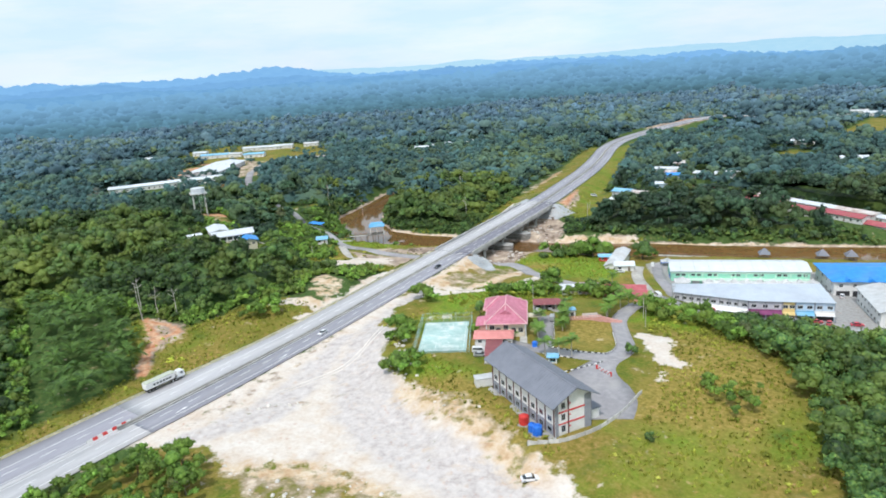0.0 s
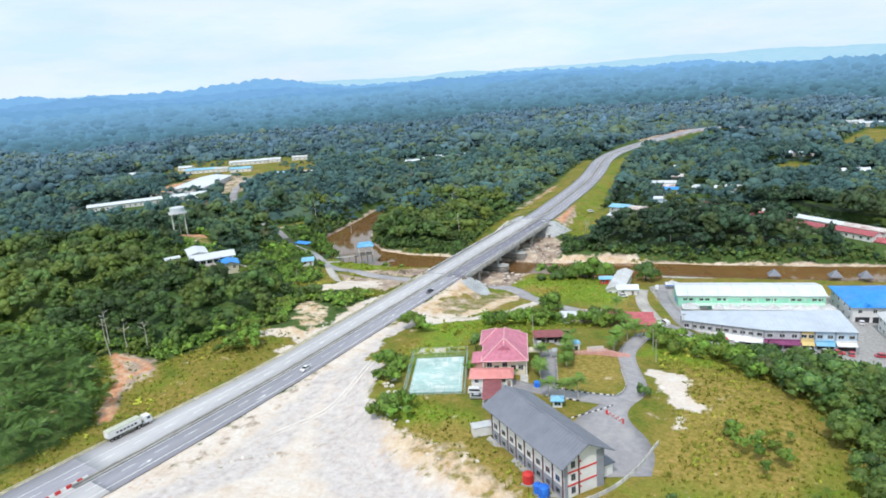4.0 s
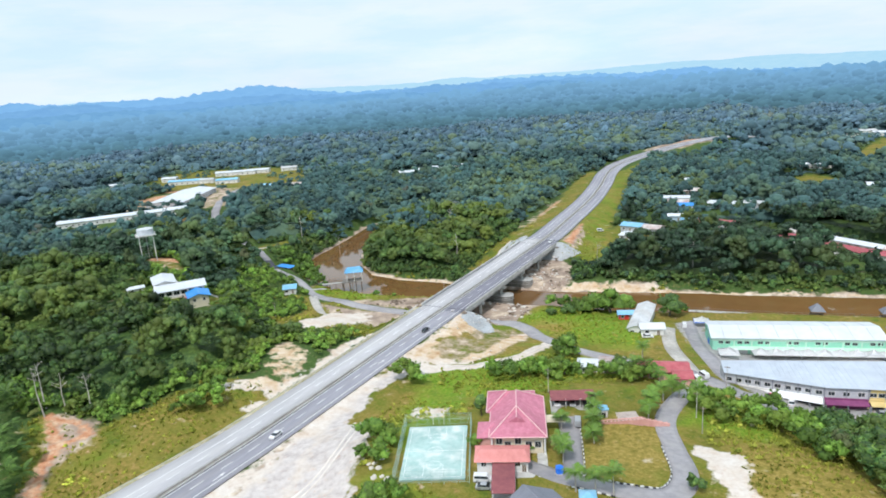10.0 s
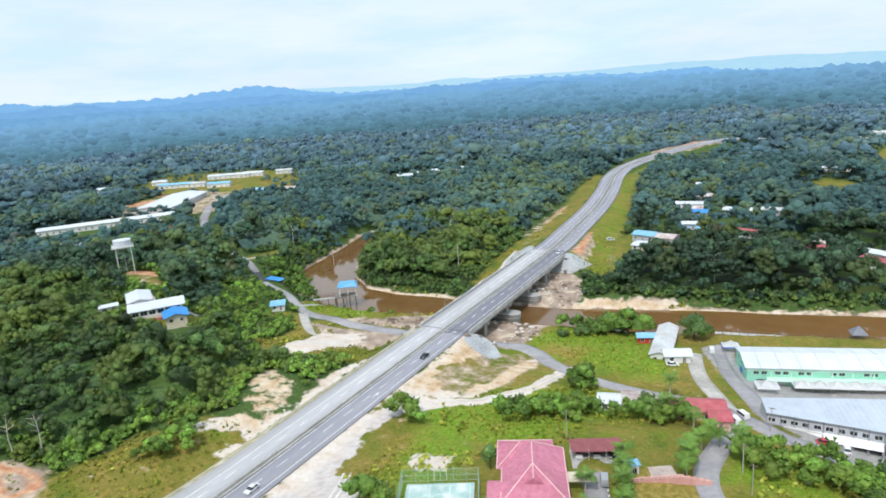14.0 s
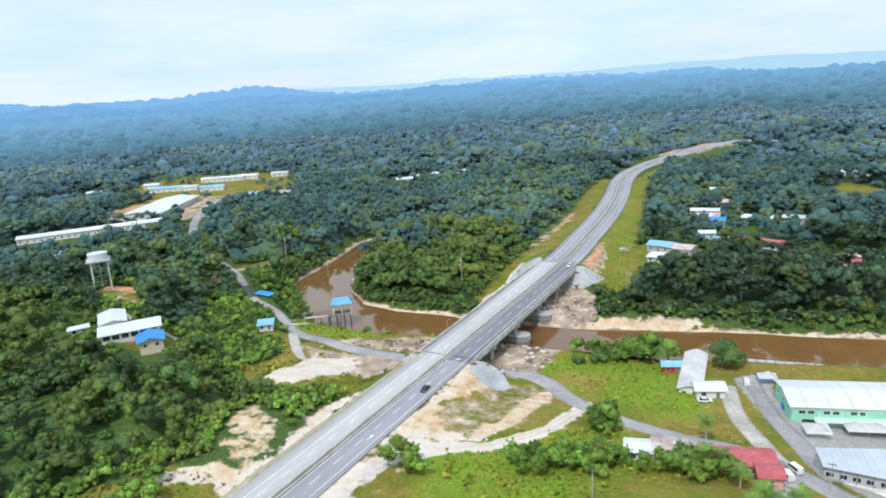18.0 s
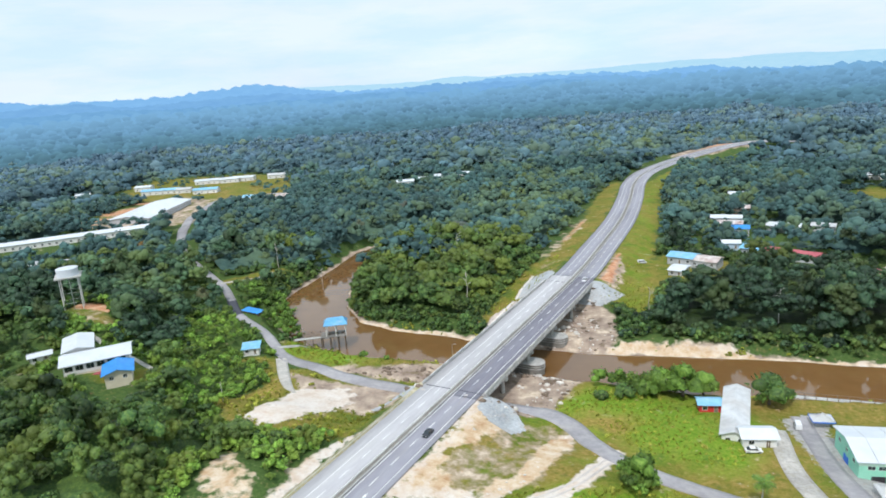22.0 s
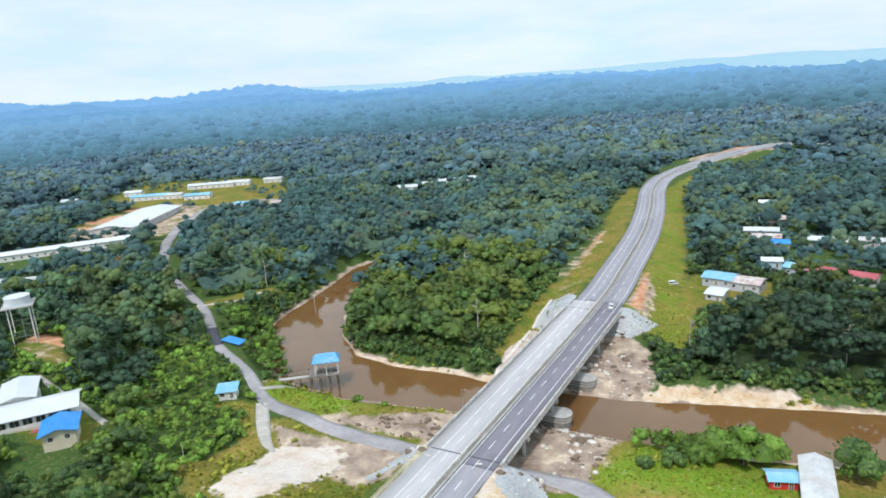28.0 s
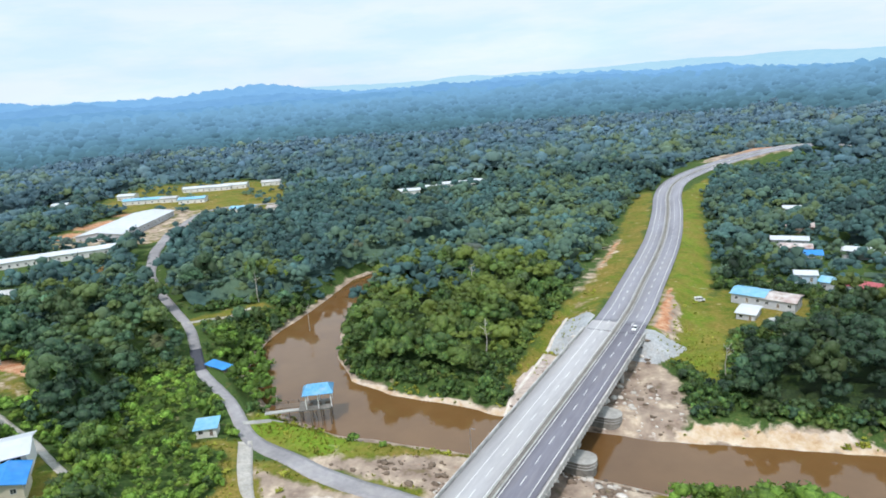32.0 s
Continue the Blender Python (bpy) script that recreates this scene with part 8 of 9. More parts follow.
def ridge(i, dist, top, rough, low, high, seed, left=0.0, right=0.0, fine=3.0, peak=0.0):
    """A chain of wooded hills round the view at a distance, with its crest height and unevenness."""
    a = np.radians(np.arange(-62, 62.01, 0.10))
    yaw = radians(32.0)
    cx, cy = -50.0, 90.0
    u = np.degrees(a)
    crest = top + rough * fbm(u * 10 + seed * 31, u * 0 + seed, 75, 4, seed) + left * smooth(8, -35, u) + right * smooth(0, 35, u) + peak * np.exp(-((u + 13) / 5.0) ** 2) + fine * fbm(u * 40, u * 0 + 3, 14, 3, seed + 5)
    rows = []
    for k, (dd, f) in enumerate(((-260, -0.3), (-130, 0.45), (-40, 0.85), (0, 1.0), (60, 0.8), (200, 0.0))):
        r = dist + dd + 25 * fbm(u * 10, u * 0 + k * 7.7, 60, 2, seed + 9)
        x, y = cx + r * np.sin(a - yaw), cy + r * np.cos(a - yaw)
        base = -14.0
        z = base + (crest - base) * f if f >= 0 else np.full(a.shape, -26.0)
        rows.append(np.column_stack([x, y, z]))
    v = np.stack(rows, 1).reshape(-1, 3)
    k = len(rows)
    idx_ = np.arange(len(a) * k).reshape(len(a), k)
    f = np.stack([idx_[:-1, :-1], idx_[1:, :-1], idx_[1:, 1:], idx_[:-1, 1:]], -1).reshape(-1, 4)
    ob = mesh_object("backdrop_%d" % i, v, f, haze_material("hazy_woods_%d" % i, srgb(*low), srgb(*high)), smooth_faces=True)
    return tagged(ob, "far wooded hills pale blue with haze", "backdrop", kind="structure")


# woods from 1.5 to 3 km off, their haze painted as glowing colour
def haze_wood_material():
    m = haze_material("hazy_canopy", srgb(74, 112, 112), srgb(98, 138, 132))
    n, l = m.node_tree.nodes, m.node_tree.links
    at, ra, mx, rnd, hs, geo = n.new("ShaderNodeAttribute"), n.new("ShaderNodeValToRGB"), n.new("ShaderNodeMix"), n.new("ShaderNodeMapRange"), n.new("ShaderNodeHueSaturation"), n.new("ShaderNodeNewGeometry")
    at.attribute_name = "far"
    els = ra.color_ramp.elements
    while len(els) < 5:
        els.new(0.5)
    # haze colours by distance, paler and bluer further off
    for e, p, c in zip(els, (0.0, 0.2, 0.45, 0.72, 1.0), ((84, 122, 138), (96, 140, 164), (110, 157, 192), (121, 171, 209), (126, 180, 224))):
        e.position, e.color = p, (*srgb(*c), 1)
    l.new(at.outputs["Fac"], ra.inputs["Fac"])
    # upward faces are painted brighter, as if lit from above
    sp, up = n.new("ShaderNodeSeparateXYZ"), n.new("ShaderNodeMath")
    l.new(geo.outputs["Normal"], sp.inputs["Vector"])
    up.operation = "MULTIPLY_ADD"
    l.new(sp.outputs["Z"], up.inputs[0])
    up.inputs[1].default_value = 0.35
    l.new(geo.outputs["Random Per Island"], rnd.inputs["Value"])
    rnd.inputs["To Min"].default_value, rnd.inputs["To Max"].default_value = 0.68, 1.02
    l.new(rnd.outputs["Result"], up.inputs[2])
    # the painted contrast of crowns fades with distance, as haze would
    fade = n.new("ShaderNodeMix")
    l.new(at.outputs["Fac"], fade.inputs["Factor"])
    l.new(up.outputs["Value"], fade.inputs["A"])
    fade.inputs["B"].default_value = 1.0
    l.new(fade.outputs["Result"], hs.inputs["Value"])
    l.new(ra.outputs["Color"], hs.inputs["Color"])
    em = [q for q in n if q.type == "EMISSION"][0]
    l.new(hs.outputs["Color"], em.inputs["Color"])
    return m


def far_land(x, y):
    d = np.hypot(x + 50, y - 90)
    return -10 + 22 * smooth(1700, 3100, d) + 13 * fbm(x, y, 420, 3, 5) * smooth(1400, 1700, d) + 9 * fbm(x, y, 170, 2, 9)


HAZE = haze_wood_material()
hr = np.random.default_rng(12)
tv_, tf_, th_, base_ = [], [], [], 0
r_, rings = 1440.0, []
while r_ < 3150:
    w_ = 24 + (r_ - 1440) * 0.014
    a_ = np.arange(-50, 50, math.degrees(w_ * 1.15 / r_))
    a_ = np.radians(a_ + hr.uniform(-0.3, 0.3, a_.size)) - radians(32)
    d_ = r_ + hr.uniform(-0.5, 0.5, a_.size) * w_
    rings.append(np.column_stack([-50 + d_ * np.sin(a_), 90 + d_ * np.cos(a_), np.full(a_.size, w_), d_]))
    r_ += w_ * 1.15
rings = np.concatenate(rings)
HAZE_T = [crown(hr, 4, ICO1, 0, 0.2, 0.62) for _ in range(8)]
pick_ = hr.integers(0, 8, len(rings))
for k_, (tv, tf) in enumerate(HAZE_T):
    q = rings[pick_ == k_]
    s_ = q[:, 2:3] * hr.uniform(0.55, 1.0, (len(q), 1))
    big_ = fbm(q[:, 0], q[:, 1], 110, 3, 31)
    z_ = (far_land(q[:, 0], q[:, 1]) + 4 + 8 * np.clip(big_, -0.3, 1))[:, None]
    tv_.append(np.stack([tv[None, :, 0] * s_ + q[:, 0:1], tv[None, :, 1] * s_ + q[:, 1:2], tv[None, :, 2] * s_ + z_], -1).reshape(-1, 3))
    tf_.append((tf[None] + (np.arange(len(q)) * len(tv))[:, None, None]).reshape(-1, 3) + base_)
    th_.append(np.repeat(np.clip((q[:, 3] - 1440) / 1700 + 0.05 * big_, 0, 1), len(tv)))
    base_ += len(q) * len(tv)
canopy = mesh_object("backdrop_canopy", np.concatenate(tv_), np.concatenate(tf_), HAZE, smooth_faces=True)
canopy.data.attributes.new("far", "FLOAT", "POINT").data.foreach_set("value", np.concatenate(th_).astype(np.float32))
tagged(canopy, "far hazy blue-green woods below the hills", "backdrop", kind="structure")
a_, d_ = np.meshgrid(np.radians(np.arange(-60, 60.1, 0.8)) - radians(32), np.arange(1420, 3400, 22.0))
x_, y_ = -50 + d_ * np.sin(a_), 90 + d_ * np.cos(a_)
i_ = np.arange(x_.size).reshape(x_.shape)
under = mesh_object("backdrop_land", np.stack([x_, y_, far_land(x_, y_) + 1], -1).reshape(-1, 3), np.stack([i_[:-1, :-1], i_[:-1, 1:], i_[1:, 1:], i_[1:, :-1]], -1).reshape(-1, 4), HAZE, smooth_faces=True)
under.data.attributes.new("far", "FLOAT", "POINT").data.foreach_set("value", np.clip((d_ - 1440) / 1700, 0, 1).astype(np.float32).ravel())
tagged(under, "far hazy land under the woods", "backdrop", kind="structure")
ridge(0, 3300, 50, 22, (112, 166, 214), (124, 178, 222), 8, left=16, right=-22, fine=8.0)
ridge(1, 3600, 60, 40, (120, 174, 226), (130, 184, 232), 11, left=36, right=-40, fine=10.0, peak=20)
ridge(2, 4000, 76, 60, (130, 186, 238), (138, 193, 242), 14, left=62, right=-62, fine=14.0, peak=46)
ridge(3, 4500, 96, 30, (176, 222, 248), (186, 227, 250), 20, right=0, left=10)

# ---- single trees and palms ----
def trunk_mesh(rng, h, r, limbs, spread_r):
    bm = bmesh.new()
    pts = [Vector((rng.uniform(-0.25, 0.25) * i, rng.uniform(-0.25, 0.25) * i, h * i / 3)) for i in range(4)]
    for i in range(3):
        m = Matrix.Translation((pts[i] + pts[i + 1]) / 2) @ (pts[i + 1] - pts[i]).to_track_quat("Z", "Y").to_matrix().to_4x4()
        bmesh.ops.create_cone(bm, cap_ends=True, segments=7, radius1=r * (1 - 0.22 * i), radius2=r * (0.8 - 0.22 * i), depth=(pts[i + 1] - pts[i]).length * 1.04, matrix=m)
    for k in range(limbs):
        a = rng.uniform(0, 6.283)
        st = pts[2].lerp(pts[3], rng.uniform(-0.6, 1))
        en = st + Vector((math.cos(a) * spread_r * rng.uniform(0.5, 0.9), math.sin(a) * spread_r * rng.uniform(0.5, 0.9), rng.uniform(0.5, 1.2) * spread_r * 0.7))
        rod(bm, st, en, r * 0.28, 5)
    return bm


def tree_kind(rng, r, h, mat):
    """Meshes of a broad-leaved tree: trunk with limbs and a crown."""
    bm = trunk_mesh(rng, h, r * 0.085, 5, r)
    tv, tf = crown(rng, 9, ICO2, 230, 0.15, 0.85)
    return bm, tv * np.array([r, r, r]) + np.array([0, 0, h + r * 0.15]), tf


def plant_tree(rng, x, y, r, h, mat, label, name="tree"):
    bm, v, f = tree_kind(rng, r, h, mat)
    o = tagged(empty(name, x, y, lie(x, y) - 0.1), label, "tree")
    part("trunk", bm, M["bark"], o)
    c = mesh_object("crown", v, f, mat, o, smooth_faces=True)
    tone = np.tile([rng.uniform(0.8, 1.2), rng.uniform(0, 0.2), 0, 1], (len(v), 1))
    c.data.attributes.new("tone", "FLOAT_COLOR", "POINT").data.foreach_set("color", tone.astype(np.float32).ravel())
    return o


rng = np.random.default_rng(21)
for x, y, r, h, lb in ((-104.5, 271.5, 5.0, 3.6, "broad leafy green tree beside the lane"), (-78.5, 333.0, 6.0, 4.6, "round dark green tree beside the white house"), (-103.5, 329.5, 7.0, 3.6, "bushy green tree on the river bank"), (-109.5, 331.5, 6.4, 3.4, "bushy green tree on the river bank"), (-97.5, 332.5, 5.4, 2.4, "bushy green tree on the river bank"), (-114.5, 327, 5.0, 1.8, "bushy green tree on the river bank"), (-121, 322.5, 3.8, 1.2, "dark low leafy bush on the river bank"), (-127, 318.5, 2.8, 0.6, "dark low leafy bush on the river bank"),
                       (-47.2, 187.6, 2.3, 2.0, "dark green clipped bush tree beside the estate road"), (-126, 180, 3.6, 2.4, "leafy tree beside the games court"), (-112, 158, 3.8, 2.2, "leafy tree below the games court"), (-107, 204, 2.6, 3.0, "dark leafy tree beside the villa"), (-98, 250, 3.8, 3.2, "leafy green tree behind the cottages"), (-78, 250, 4.0, 4.0, "dark green tree behind the cottages"),
                       (-31.5, 145.5, 1.7, 1.0, "single dark bush in rough grass"), (-23.5, 176.5, 2.6, 1.6, "leafy bush in rough grass"), (-100, 186, 2.2, 2.0, "leafy bush beside the villa"), (-74.0, 203, 2.2, 2.0, "bright green bushy tree beside the drive"), (-86, 190.5, 1.6, 1.4, "garden bush in front of the villa"),
                       (-225, 323, 2.0, 0.9, "bright green bush on the river shore"), (-214, 323, 1.2, 0.5, "bright green bush on the river shore"), (-136, 92, 3.6, 6.5, "tall slender tree beside the sand lot"), (-133, 88, 3.0, 5.5, "slender tree beside the sand lot"), (-146, 86, 3.0, 3.6, "leafy tree beside the highway"), (-128, 86, 3.2, 3.8, "leafy tree beside the sand lot")):
    plant_tree(rng, x, y, r, h, M["leaf"] if "dark" in lb else M["bush_leaf"], lb, "bush" if "bush " in lb + " " and r < 3 else "tree")
o = plant_tree(rng, -452, 398, 5.5, 6.0, M["rust_leaf"], "tree with rusty orange leaves among the woods")

# bare pale trees that stand out of the woods
for x, y, h in ((-236, 155, 17), (-240, 158, 16), (-233, 160, 14), (-229, 166, 13), (-209, 386, 17), (-241, 440, 19), (-79, 399, 17), (-128, 397, 13), (-306, 398, 14), (-96, 402, 12), (-345, 407, 16)):
    o = tagged(empty("bare_tree", x, y, lie(x, y) - 0.3), "tall bare tree with a pale slender trunk", "tree", "bare pale trees")
    bm = bmesh.new()
    a = Vector((0, 0, 0))
    for i in range(4):
        b = a + Vector((rng.uniform(-0.4, 0.4), rng.uniform(-0.4, 0.4), h / 4))
        m = Matrix.Translation((a + b) / 2) @ (b - a).to_track_quat("Z", "Y").to_matrix().to_4x4()
        bmesh.ops.create_cone(bm, cap_ends=True, segments=7, radius1=0.26 - 0.05 * i, radius2=0.21 - 0.05 * i, depth=(b - a).length * 1.03, matrix=m)
        a = b
    part("trunk", bm, M["pale_bark"], o)
    for k in range(6):
        bm = bmesh.new()
        an, zz = rng.uniform(0, 6.283), h * rng.uniform(0.6, 1.0)
        rod(bm, (0, 0, zz), (math.cos(an) * 2.2, math.sin(an) * 2.2, zz + rng.uniform(0.6, 2.0)), 0.07, 4)
        part("branch", bm, M["pale_bark"], o)


def frond(length, width, droop):
    """A feathered palm leaf: a bent rib with leaflets on both sides."""
    vs, fs = [], []
    n = 9
    for i in range(n + 1):
        u = i / n
        vs.append((length * (u - 0.12 * u * u), 0, length * (0.42 * u - droop * u * u)))
    for i in range(1, n):
        c = Vector(vs[i])
        w = width * math.sin(math.pi * (0.12 + 0.85 * i / n))
        for s in (-1, 1):
            k = len(vs)
            vs += [tuple(c + Vector((-0.10 * length / n, 0, 0.02))), tuple(c + Vector((0.75 * length / n, 0, 0.02))), tuple(c + Vector((0.9 * length / n, s * w, -0.35 * w)))]
            fs.append((k, k + 1, k + 2))
    for i in range(n):
        k = len(vs)
        a, b = Vector(vs[i]), Vector(vs[i + 1])
        vs += [tuple(a + Vector((0, 0.05, 0))), tuple(b + Vector((0, 0.04, 0))), tuple(b - Vector((0, 0.04, 0))), tuple(a - Vector((0, 0.05, 0)))]
        fs.append((k, k + 1, k + 2, k + 3))
    return vs, fs


def palm(x, y, h, label, fronds=15, length=3.2):
    o = tagged(empty("palm_tree", x, y, lie(x, y) - 0.1, rng.uniform(0, 360)), label, "palm", "palms round the estate")
    bm = bmesh.new()
    lean = Vector((rng.uniform(-0.4, 0.4), rng.uniform(-0.4, 0.4), 0))
    for i in range(4):
        a, b = lean * (i / 4) ** 2 + Vector((0, 0, h * i / 4)), lean * ((i + 1) / 4) ** 2 + Vector((0, 0, h * (i + 1) / 4))
        m = Matrix.Translation((a + b) / 2) @ (b - a).to_track_quat("Z", "Y").to_matrix().to_4x4()
        bmesh.ops.create_cone(bm, cap_ends=True, segments=8, radius1=0.2 - 0.02 * i, radius2=0.18 - 0.02 * i, depth=(b - a).length * 1.03, matrix=m)
    part("trunk", bm, M["pale_bark"], o)
    vs, fs = frond(length, length * 0.42, 0.55)
    me = None
    for k in range(fronds):
        if me is None:
            q = mesh_object("frond", vs, fs, M["palm_leaf"], o)
            me = q.data
        else:
            q = new("frond", me)
            q.parent = o
        q.matrix_basis = pose(lean.x, lean.y, h, rng.uniform(-12, 12), rng.uniform(-38, 28), k * 360 / fronds + rng.uniform(-10, 10))
    return o


for x, y, h in ((-71, 177, 5.5), (-67, 178.5, 4.5), (-63, 178.7, 6), (-77.6, 188, 5), (-79.5, 192, 4.5), (-73.2, 199, 3.2), (-82.8, 202, 4.2), (-76.5, 209, 4.5), (-77.5, 214, 5), (-75.4, 205, 4), (-63.7, 218, 5), (-64.5, 222, 5.5), (-65, 227, 5), (-60.8, 237, 4.5), (-58.8, 236, 4), (-54.2, 240, 4.5), (-53.4, 236, 4), (-71.6, 252, 6), (-74.5, 250, 6.5), (-66.3, 246, 5), (-77.0, 272, 7), (-62.5, 232, 4.6)):
    palm(x, y, h, "slender palm with feathered fronds beside the road" if h < 6 else "tall palm with drooping feathered fronds")

# oil palms in the low ground
ovs, ofs = [], []
k = 0
ox, oy = scatter(rng, -330, -185, 40, 175, 6.2)
ok = in_sight(ox, oy, 20) & (inside(OIL_PALMS, ox, oy) < 0) & (along(HIGHWAY, ox, oy)[0] > 20)
fv, ff = frond(4.6, 1.15, 0.62)
fv = np.array(fv)
tris = [f[:3] for f in ff] + [(f[0], f[2], f[3]) for f in ff if len(f) == 4]
tris = np.array(tris)
parts_v, parts_f = [], []
for x, y in zip(ox[ok], oy[ok]):
    z, h = lie(x, y), rng.uniform(5.0, 8.5)
    for i in range(16):
        m = np.array(pose(x, y, z + h, rng.uniform(-10, 10), rng.uniform(-45, 30), i * 22.5 + rng.uniform(-9, 9)))
        parts_v.append(fv @ m[:3, :3].T + m[:3, 3])
        parts_f.append(tris + k)
        k += len(fv)
tagged(mesh_object("oil_palms", np.concatenate(parts_v), np.concatenate(parts_f), M["oil_palm_leaf"]), "stand of oil palms with long arching fronds", "palms", kind="stuff")

# white boulders at the edge of the lot
for i in range(26):
    u = rng.random()
    x, y = -124 + 16 * u + rng.uniform(-3, 3), 176 - 22 * u + rng.uniform(-3, 3)
    bm = bmesh.new()
    bmesh.ops.create_icosphere(bm, subdivisions=2, radius=rng.uniform(0.3, 0.9))
    for v in bm.verts:
        v.co *= 1 + 0.25 * noise.noise(v.co * 1.7 + Vector((i, 0, 0)))
        v.co.z *= 0.65
    o = part("boulder", bm, M["white_rock"], None, "")
    o.matrix_world = pose(x, y, lie(x, y) + 0.05, 0, 0, rng.uniform(0, 360))
    tagged(o, "pale rough boulder at the lot's edge", "rock", "boulders by the lot")

# broken stone and rubble on the banks and slopes
def rubble(name, polys, count, size, mat, label):
    """One mesh of many small angular stones lying within outlines."""
    vs, fs, k = [], [], 0
    for poly in polys:
        px, py = [q[0] for q in poly], [q[1] for q in poly]
        x, y = rng.uniform(min(px), max(px), count), rng.uniform(min(py), max(py), count)
        ok = (inside(poly, x, y) < 0) & (fbm(x, y, 9, 3, 12) > -0.1) & (lie(x, y) > WATER)
        for lane in (EAST_LANE, RIVER_LANE):
            ok &= along(lane, x, y)[0] > 4
        for a, b in zip(x[ok], y[ok]):
            r = size * (0.35 + rng.random() ** 3 * 1.4)
            v = ICO1[0] * rng.uniform(0.6, 1.25, (len(ICO1[0]), 1)) * np.array([r, r * rng.uniform(0.6, 1.0), r * 0.55])
            vs.append(v + np.array([a, b, lie(a, b) + 0.1 * r]))
            fs.append(ICO1[1] + k)
            k += len(v)
    return tagged(mesh_object(name, np.concatenate(vs), np.concatenate(fs), mat), label, "rubble", kind="stuff")


rubble("bank_rubble", [FAR_BANK, UNDER], 420, 0.9, M["white_rock"], "pale broken stones on the bare river bank")
rubble("brown_rubble", [FAR_BANK, UNDER, DIRT_SHORE], 300, 1.0, M["wood"], "dark wet stones and driftwood on the river bank")
rubble("slope_rubble", [CUT_STRIP, SAND_MOUND, GULLY_RIDGE], 120, 0.38, M["white_rock"], "pale clods and stones on the sandy slopes")
rubble("lot_rubble", [LOT_SLOPE, OCHRE_HEAP, WEED_STRIP], 160, 0.6, M["white_rock"], "pale stones along the edge of the sand lot")

# ---- vehicles ----
def wheel(parent, x, y, r=0.32, w=0.22):
    bm = bmesh.new()
    bmesh.ops.create_cone(bm, cap_ends=True, segments=16, radius1=r, radius2=r, depth=w, matrix=pose(x, y, r, 90, 0, 0))
    o = part("wheel", bm, M["tyre"], parent)
    bm = bmesh.new()
    bmesh.ops.create_cone(bm, cap_ends=True, segments=10, radius1=r * 0.55, radius2=r * 0.55, depth=w + 0.04, matrix=pose(x, y, r, 90, 0, 0))
    part("rim", bm, M["steel"], o)


def profile(bm, side, w0, w1=None):
    """A body from its side outline of (x, z, narrowing) extruded over the width."""
    a = [bm.verts.new((x, -w0 * k, z)) for x, z, k in side]
    b = [bm.verts.new((x, w0 * k, z)) for x, z, k in side]
    n = len(side)
    bm.faces.new(a)
    bm.faces.new(b[::-1])
    for i in range(n):
        j = (i + 1) % n
        bm.faces.new((a[j], a[i], b[i], b[j]))
    bmesh.ops.recalc_face_normals(bm, faces=bm.faces)


def car(x, y, z, turn, paint, label, name="car", van=False):
    o = tagged(empty(name, x, y, z, turn), label, "car")
    bm = bmesh.new()
    if van:
        profile(bm, [(-2.2, 0.3, 1), (2.2, 0.3, 1), (2.25, 0.9, 1), (1.6, 1.1, 1), (1.0, 1.85, 0.9), (-2.1, 1.9, 0.9), (-2.25, 1.0, 1)], 0.86)
    else:
        profile(bm, [(-2.1, 0.28, 1), (2.1, 0.28, 1), (2.15, 0.7, 1), (1.2, 0.9, 1), (-1.6, 0.95, 1), (-2.15, 0.85, 1)], 0.86)
    part("body", bm, paint, o)
    bm = bmesh.new()
    if van:
        profile(bm, [(1.52, 1.12, 0.99), (1.02, 1.72, 0.93), (-1.9, 1.74, 0.93), (-1.95, 1.15, 0.99)], 0.88)
        part("windows", bm, M["window_glass"], o)
    else:
        profile(bm, [(1.15, 0.9, 0.96), (0.5, 1.38, 0.8), (-1.0, 1.42, 0.8), (-1.7, 0.95, 0.94)], 0.84)
        part("cabin_glass", bm, M["window_glass"], o)
        bm = bmesh.new()
        profile(bm, [(0.5, 1.36, 0.82), (0.42, 1.45, 0.76), (-0.95, 1.48, 0.76), (-1.05, 1.38, 0.82)], 0.84)
        part("roof", bm, paint, o)
    for wx in (-1.3, 1.3):
        for wy in (-0.78, 0.78):
            wheel(o, wx, wy)
    for wy in (-0.6, 0.6):
        part("headlight", boxm(2.1, 2.19, wy - 0.16, wy + 0.16, 0.58, 0.72), M["lane_paint"], o)
        part("tail_light", boxm(-2.22, -2.12, wy - 0.14, wy + 0.14, 0.62, 0.78), M["red_paint"], o)
    part("bumper", boxm(2.1, 2.24, -0.8, 0.8, 0.3, 0.5, bevel=0.03), paint, o)
    return o


truck = tagged(empty("lorry", -187.0, 125.2, 0.02, 64), "long articulated lorry with a pale covered trailer", "lorry")
truck.matrix_world = pose(-186.6, 125.8, 0.02, 0, 0, 84)
bm = boxm(-7.2, 3.4, -1.25, 1.25, 1.25, 3.35, bevel=0.1)
tb = part("trailer_box", bm, M["white_wall"], truck)
for x in np.arange(-7.0, 3.3, 0.7):
    for s in (-1, 1):
        part("rib", boxm(x - 0.05, x + 0.05, s * 1.25 - 0.04, s * 1.25 + 0.04, 1.3, 3.3), M["white_wall"], tb)
part("tarpaulin", boxm(-7.25, 3.45, -1.28, 1.28, 3.3, 3.5, bevel=0.08), M["olive_tarp"], truck, "faded green-grey tarpaulin cover")
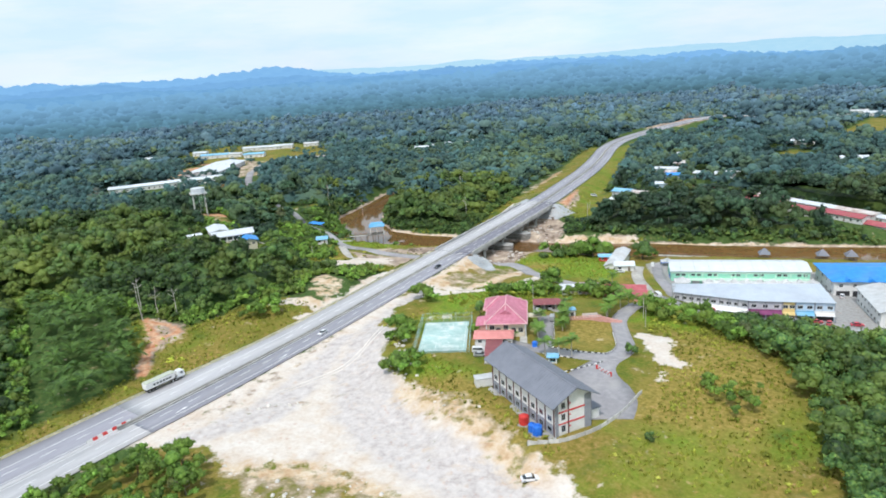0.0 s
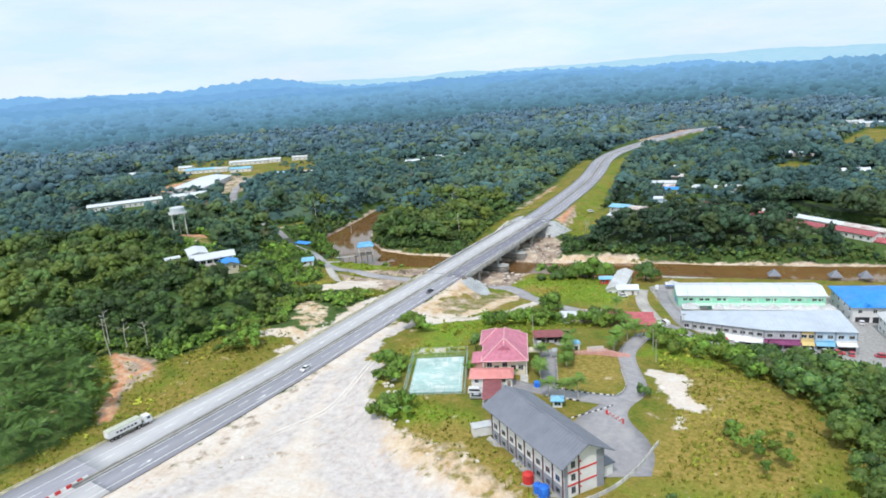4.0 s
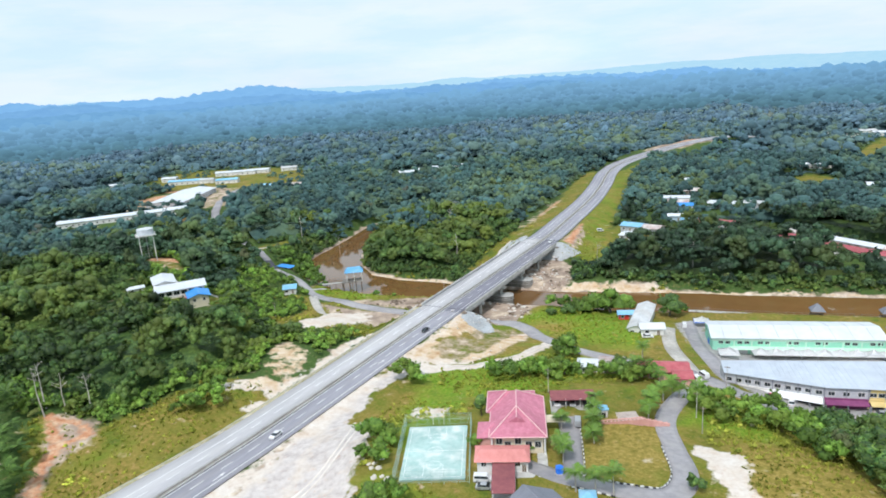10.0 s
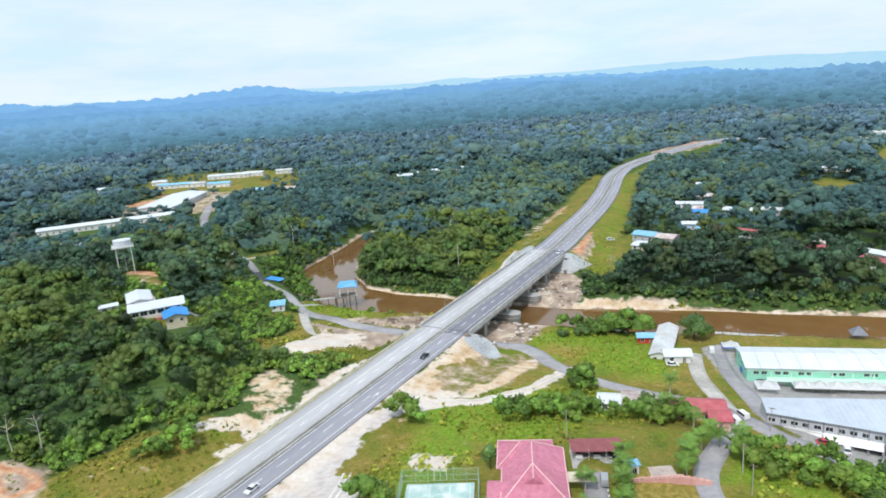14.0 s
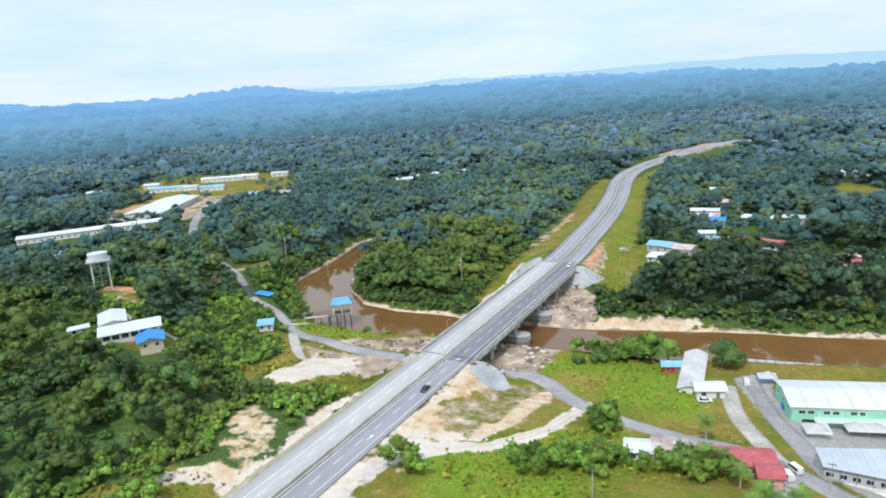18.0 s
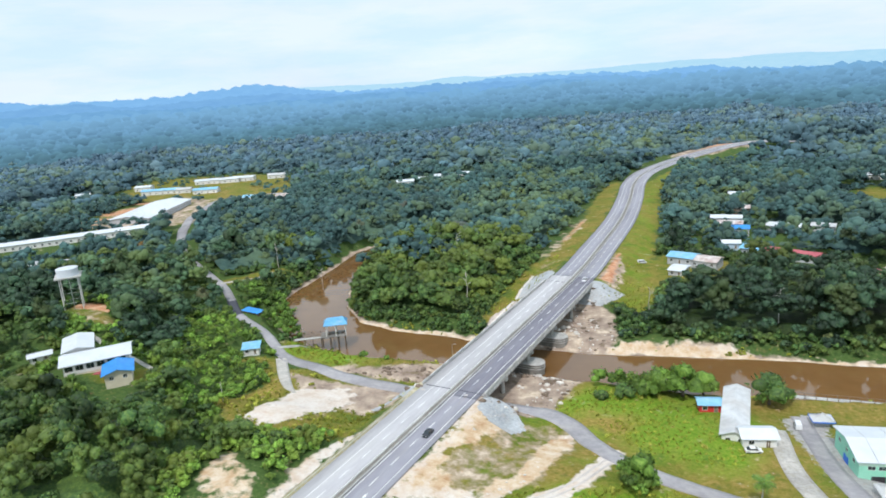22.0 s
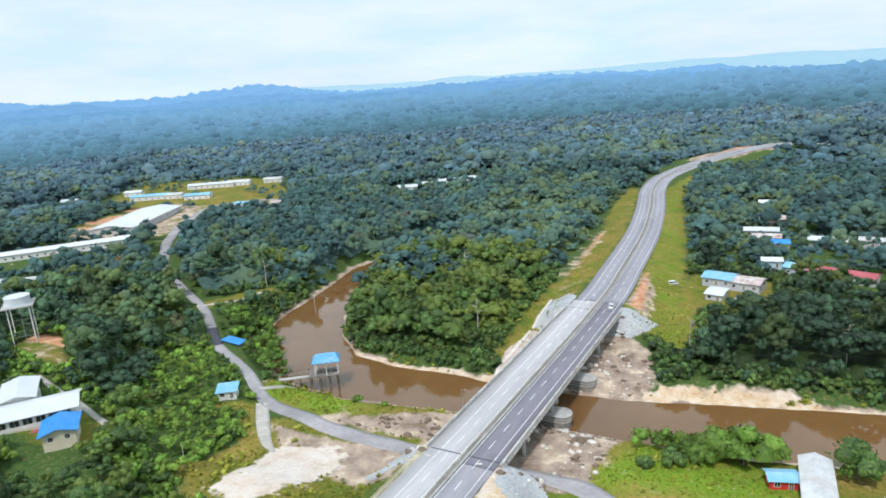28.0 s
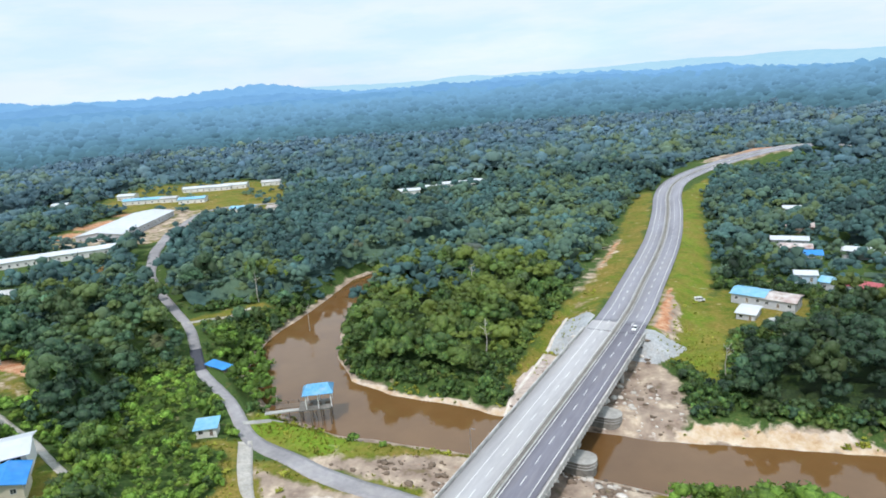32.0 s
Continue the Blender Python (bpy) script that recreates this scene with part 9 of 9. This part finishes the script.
for i in range(6):
    for s in (-1, 1):
        part("sign_bar", boxm(-4.6 + i * 1.15, -3.9 + i * 1.15, s * 1.3 - 0.012, s * 1.3 + 0.012, 1.95, 2.6), M["dark_metal"], tb)
part("chassis", boxm(-7.0, 6.6, -0.5, 0.5, 0.75, 1.2), M["dark_metal"], truck)
bm = bmesh.new()
profile(bm, [(4.3, 0.9, 1), (6.9, 0.7, 1), (6.95, 1.7, 1), (6.6, 2.9, 0.95), (4.5, 3.0, 0.95)], 1.22)
cabp = part("cab", bm, M["car_white"], truck)
bm = bmesh.new()
profile(bm, [(6.99, 1.75, 0.92), (6.66, 2.75, 0.86), (6.5, 2.75, 0.86), (6.8, 1.75, 0.92)], 1.22)
part("windscreen", bm, M["window_glass"], cabp)
part("side_window", boxm(5.4, 6.3, -1.24, 1.24, 1.8, 2.6), M["window_glass"], cabp)
for x in (-6.2, -5.0, -3.8, 2.3, 3.5, 6.0):
    for y in (-1.0, 1.0):
        wheel(truck, x, y, 0.5, 0.36)
part("fuel_tank", cylm(0, 0, -0.5, 0.5, 0.35, seg=12), M["steel"], truck).matrix_basis = pose(4.2, -0.95, 0.95, 0, 90, 0)

car(-162.4, 418.5, 0.02, -90, M["car_white"], "white saloon car on the carriageway")
car(-162.9, 268.0, 0.02, -90, M["car_black"], "dark saloon car on the carriageway")
car(-163.4, 180.0, 0.02, -90, M["car_white"], "white saloon car on the carriageway")
car(-54.3, 123.6, lie(-54.3, 123.6) + 0.05, 35, M["car_white"], "white car parked on the sand lot")
car(-79.6, 206.0, lie(-79.6, 206) + 0.2, 108, M["car_silver"], "silver car parked on the drive", "van", True)
for i, (x, y, m) in enumerate(((-88.5, 215, "car_white"), (-84.5, 216.5, "car_silver"), (-81, 218, "car_black"))):
    car(x, y, 7.3, -66, M[m], "car parked under the carport")
car(-92.6, 174.2, lie(-92.6, 174.2) + 0.05, 20, M["car_white"], "white pickup parked beside the annex", "van", True)
car(-91.0, 171.8, lie(-91, 171.8) + 0.05, 20, M["car_silver"], "silver car parked beside the annex")
car(-57.0, 258.0, lie(-57, 258) + 0.2, 120, M["car_white"], "white van parked at the lane's end", "van", True)
car(-55.5, 262.0, lie(-55.5, 262) + 0.2, 130, M["car_white"], "white van parked at the lane's end", "van", True)
car(-80.5, 297.5, lie(-80.5, 297.5) + 0.1, 20, M["car_white"], "white car parked by the white house")
car(-70.5, 320.5, lie(-70.5, 320.5) + 0.2, 100, M["car_white"], "white van parked beside the hall", "van", True)
for i, (x, y, m) in enumerate(((-6.7, 261.0, "car_silver"), (-2.6, 261.6, "car_white"), (1.5, 262.6, "car_red"), (5.6, 263.8, "car_red"), (14.5, 266.8, "car_red"), (10.0, 299, "car_white"), (-35, 258.5, "car_red"), (-30, 258.4, "car_white"), (2.5, 303, "car_black"), (-1.5, 308, "car_black"))):
    car(x, y, lie(x, y) + 0.05, 14 + 76 * (i % 2), M[m], {"car_red": "red", "car_white": "white", "car_silver": "silver", "car_black": "dark"}[m] + " car parked beside the shops")
car(-147.4, 472.2, lie(-147.4, 472.2) + 0.05, 30, M["car_white"], "white van parked on the grass", "van", True)

# red and white plastic barriers at the start of the median
for i in range(9):
    o = tagged(empty("road_barrier", -175.7 - 0.06 * i, 104.0 - i * 1.5, 0.02, 85), "plastic road barrier in %s" % ("red" if i % 2 else "white"), "barrier", "barriers on the highway")
    part("body", solid([(-0.85, -0.3, 0), (0.85, -0.3, 0), (0.85, 0.3, 0), (-0.85, 0.3, 0), (-0.8, -0.1, 0.85), (0.8, -0.1, 0.85), (0.8, 0.1, 0.85), (-0.8, 0.1, 0.85)], [(3, 2, 1, 0), (4, 5, 6, 7), (0, 1, 5, 4), (1, 2, 6, 5), (2, 3, 7, 6), (3, 0, 4, 7)]), M["red_paint"] if i % 2 else M["white_wall"], o)


# ---- poles and lamp posts ----
def pole(x, y, h, label, arm=1.2, turn=0):
    o = tagged(empty("lamp_post", x, y, lie(x, y) - 0.2, turn), label, "lamp post")
    part("mast", cylm(0, 0, 0, h, 0.13, 0.08, seg=8), M["pale_bark"] if not arm else M["steel"], o)
    if arm:
        bm = bmesh.new()
        rod(bm, (0, 0, h), (arm, 0, h + 0.25), 0.05, 5)
        part("bracket", bm, M["steel"], o)
        part("lamp_head", boxm(arm - 0.1, arm + 0.5, -0.14, 0.14, h + 0.2, h + 0.34), M["steel"], o)
    else:
        part("crossarm", boxm(-0.9, 0.9, -0.06, 0.06, h - 0.6, h - 0.45), M["wood"], o)
    return o


pole(-189.5, 333.0, 9, "slim lamp post on the river bank")
for x, y in ((-95, 226), (-52.6, 226), (-50, 218), (-238, 262), (-262, 330), (-48, 256)):
    pole(x, y, 8, "slim concrete utility pole", 0)

# ---- boardwalk along the river by the hall ----
bw = tagged(empty("boardwalk", -30, 344, -7), "timber boardwalk with railings along the river bank", "boardwalk")
p = spread([(-72, 341), (-54, 343.5), (-37, 346), (-18, 350), (10, 356), (50, 364)], 3.0)
s = sideways(p)
for i in range(len(p) - 1):
    (ax, ay), (bx, by) = p[i, :2], p[i + 1, :2]
    t = math.degrees(math.atan2(by - ay, bx - ax))
    d = math.hypot(bx - ax, by - ay)
    for nm, bm, mt in (("deck_section", boxm(0, d - 0.04, -1.1, 1.1, 0.35, 0.5), "concrete"), ("post", boxm(-0.09, 0.09, 0.95, 1.13, -4, 1.5), "wood"), ("post", boxm(-0.09, 0.09, -1.13, -0.95, -4, 1.5), "wood"), ("rail", boxm(0, d, 1.0, 1.08, 1.4, 1.5), "wood"), ("rail", boxm(0, d, -1.08, -1.0, 1.4, 1.5), "wood")):
        o = part(nm, bm, M[mt], bw)
        o.matrix_parent_inverse = bw.matrix_world.inverted()
        o.matrix_basis = pose(ax, ay, -7.2, 0, 0, t)
for x, y in ((-23, 350), (2, 355), (14, 357.5)):
    o = tagged(empty("riverside_pavilion", x, y, -7.0, 12), "open grey riverside pavilion with a steep roof", "pavilion", "pavilions on the boardwalk")
    for a in (-2, 2):
        for b in (-2, 2):
            part("post", boxm(a - 0.1, a + 0.1, b - 0.1, b + 0.1, -4, 2.6), M["wood"], o)
    part("roof", hip(4.4, 4.4, 2.6, 3.0, 0.5, ridge=0.05), M["grey_roof"], o)
    part("deck", boxm(-2.4, 2.4, -2.4, 2.4, 0.2, 0.5), M["wood"], o)
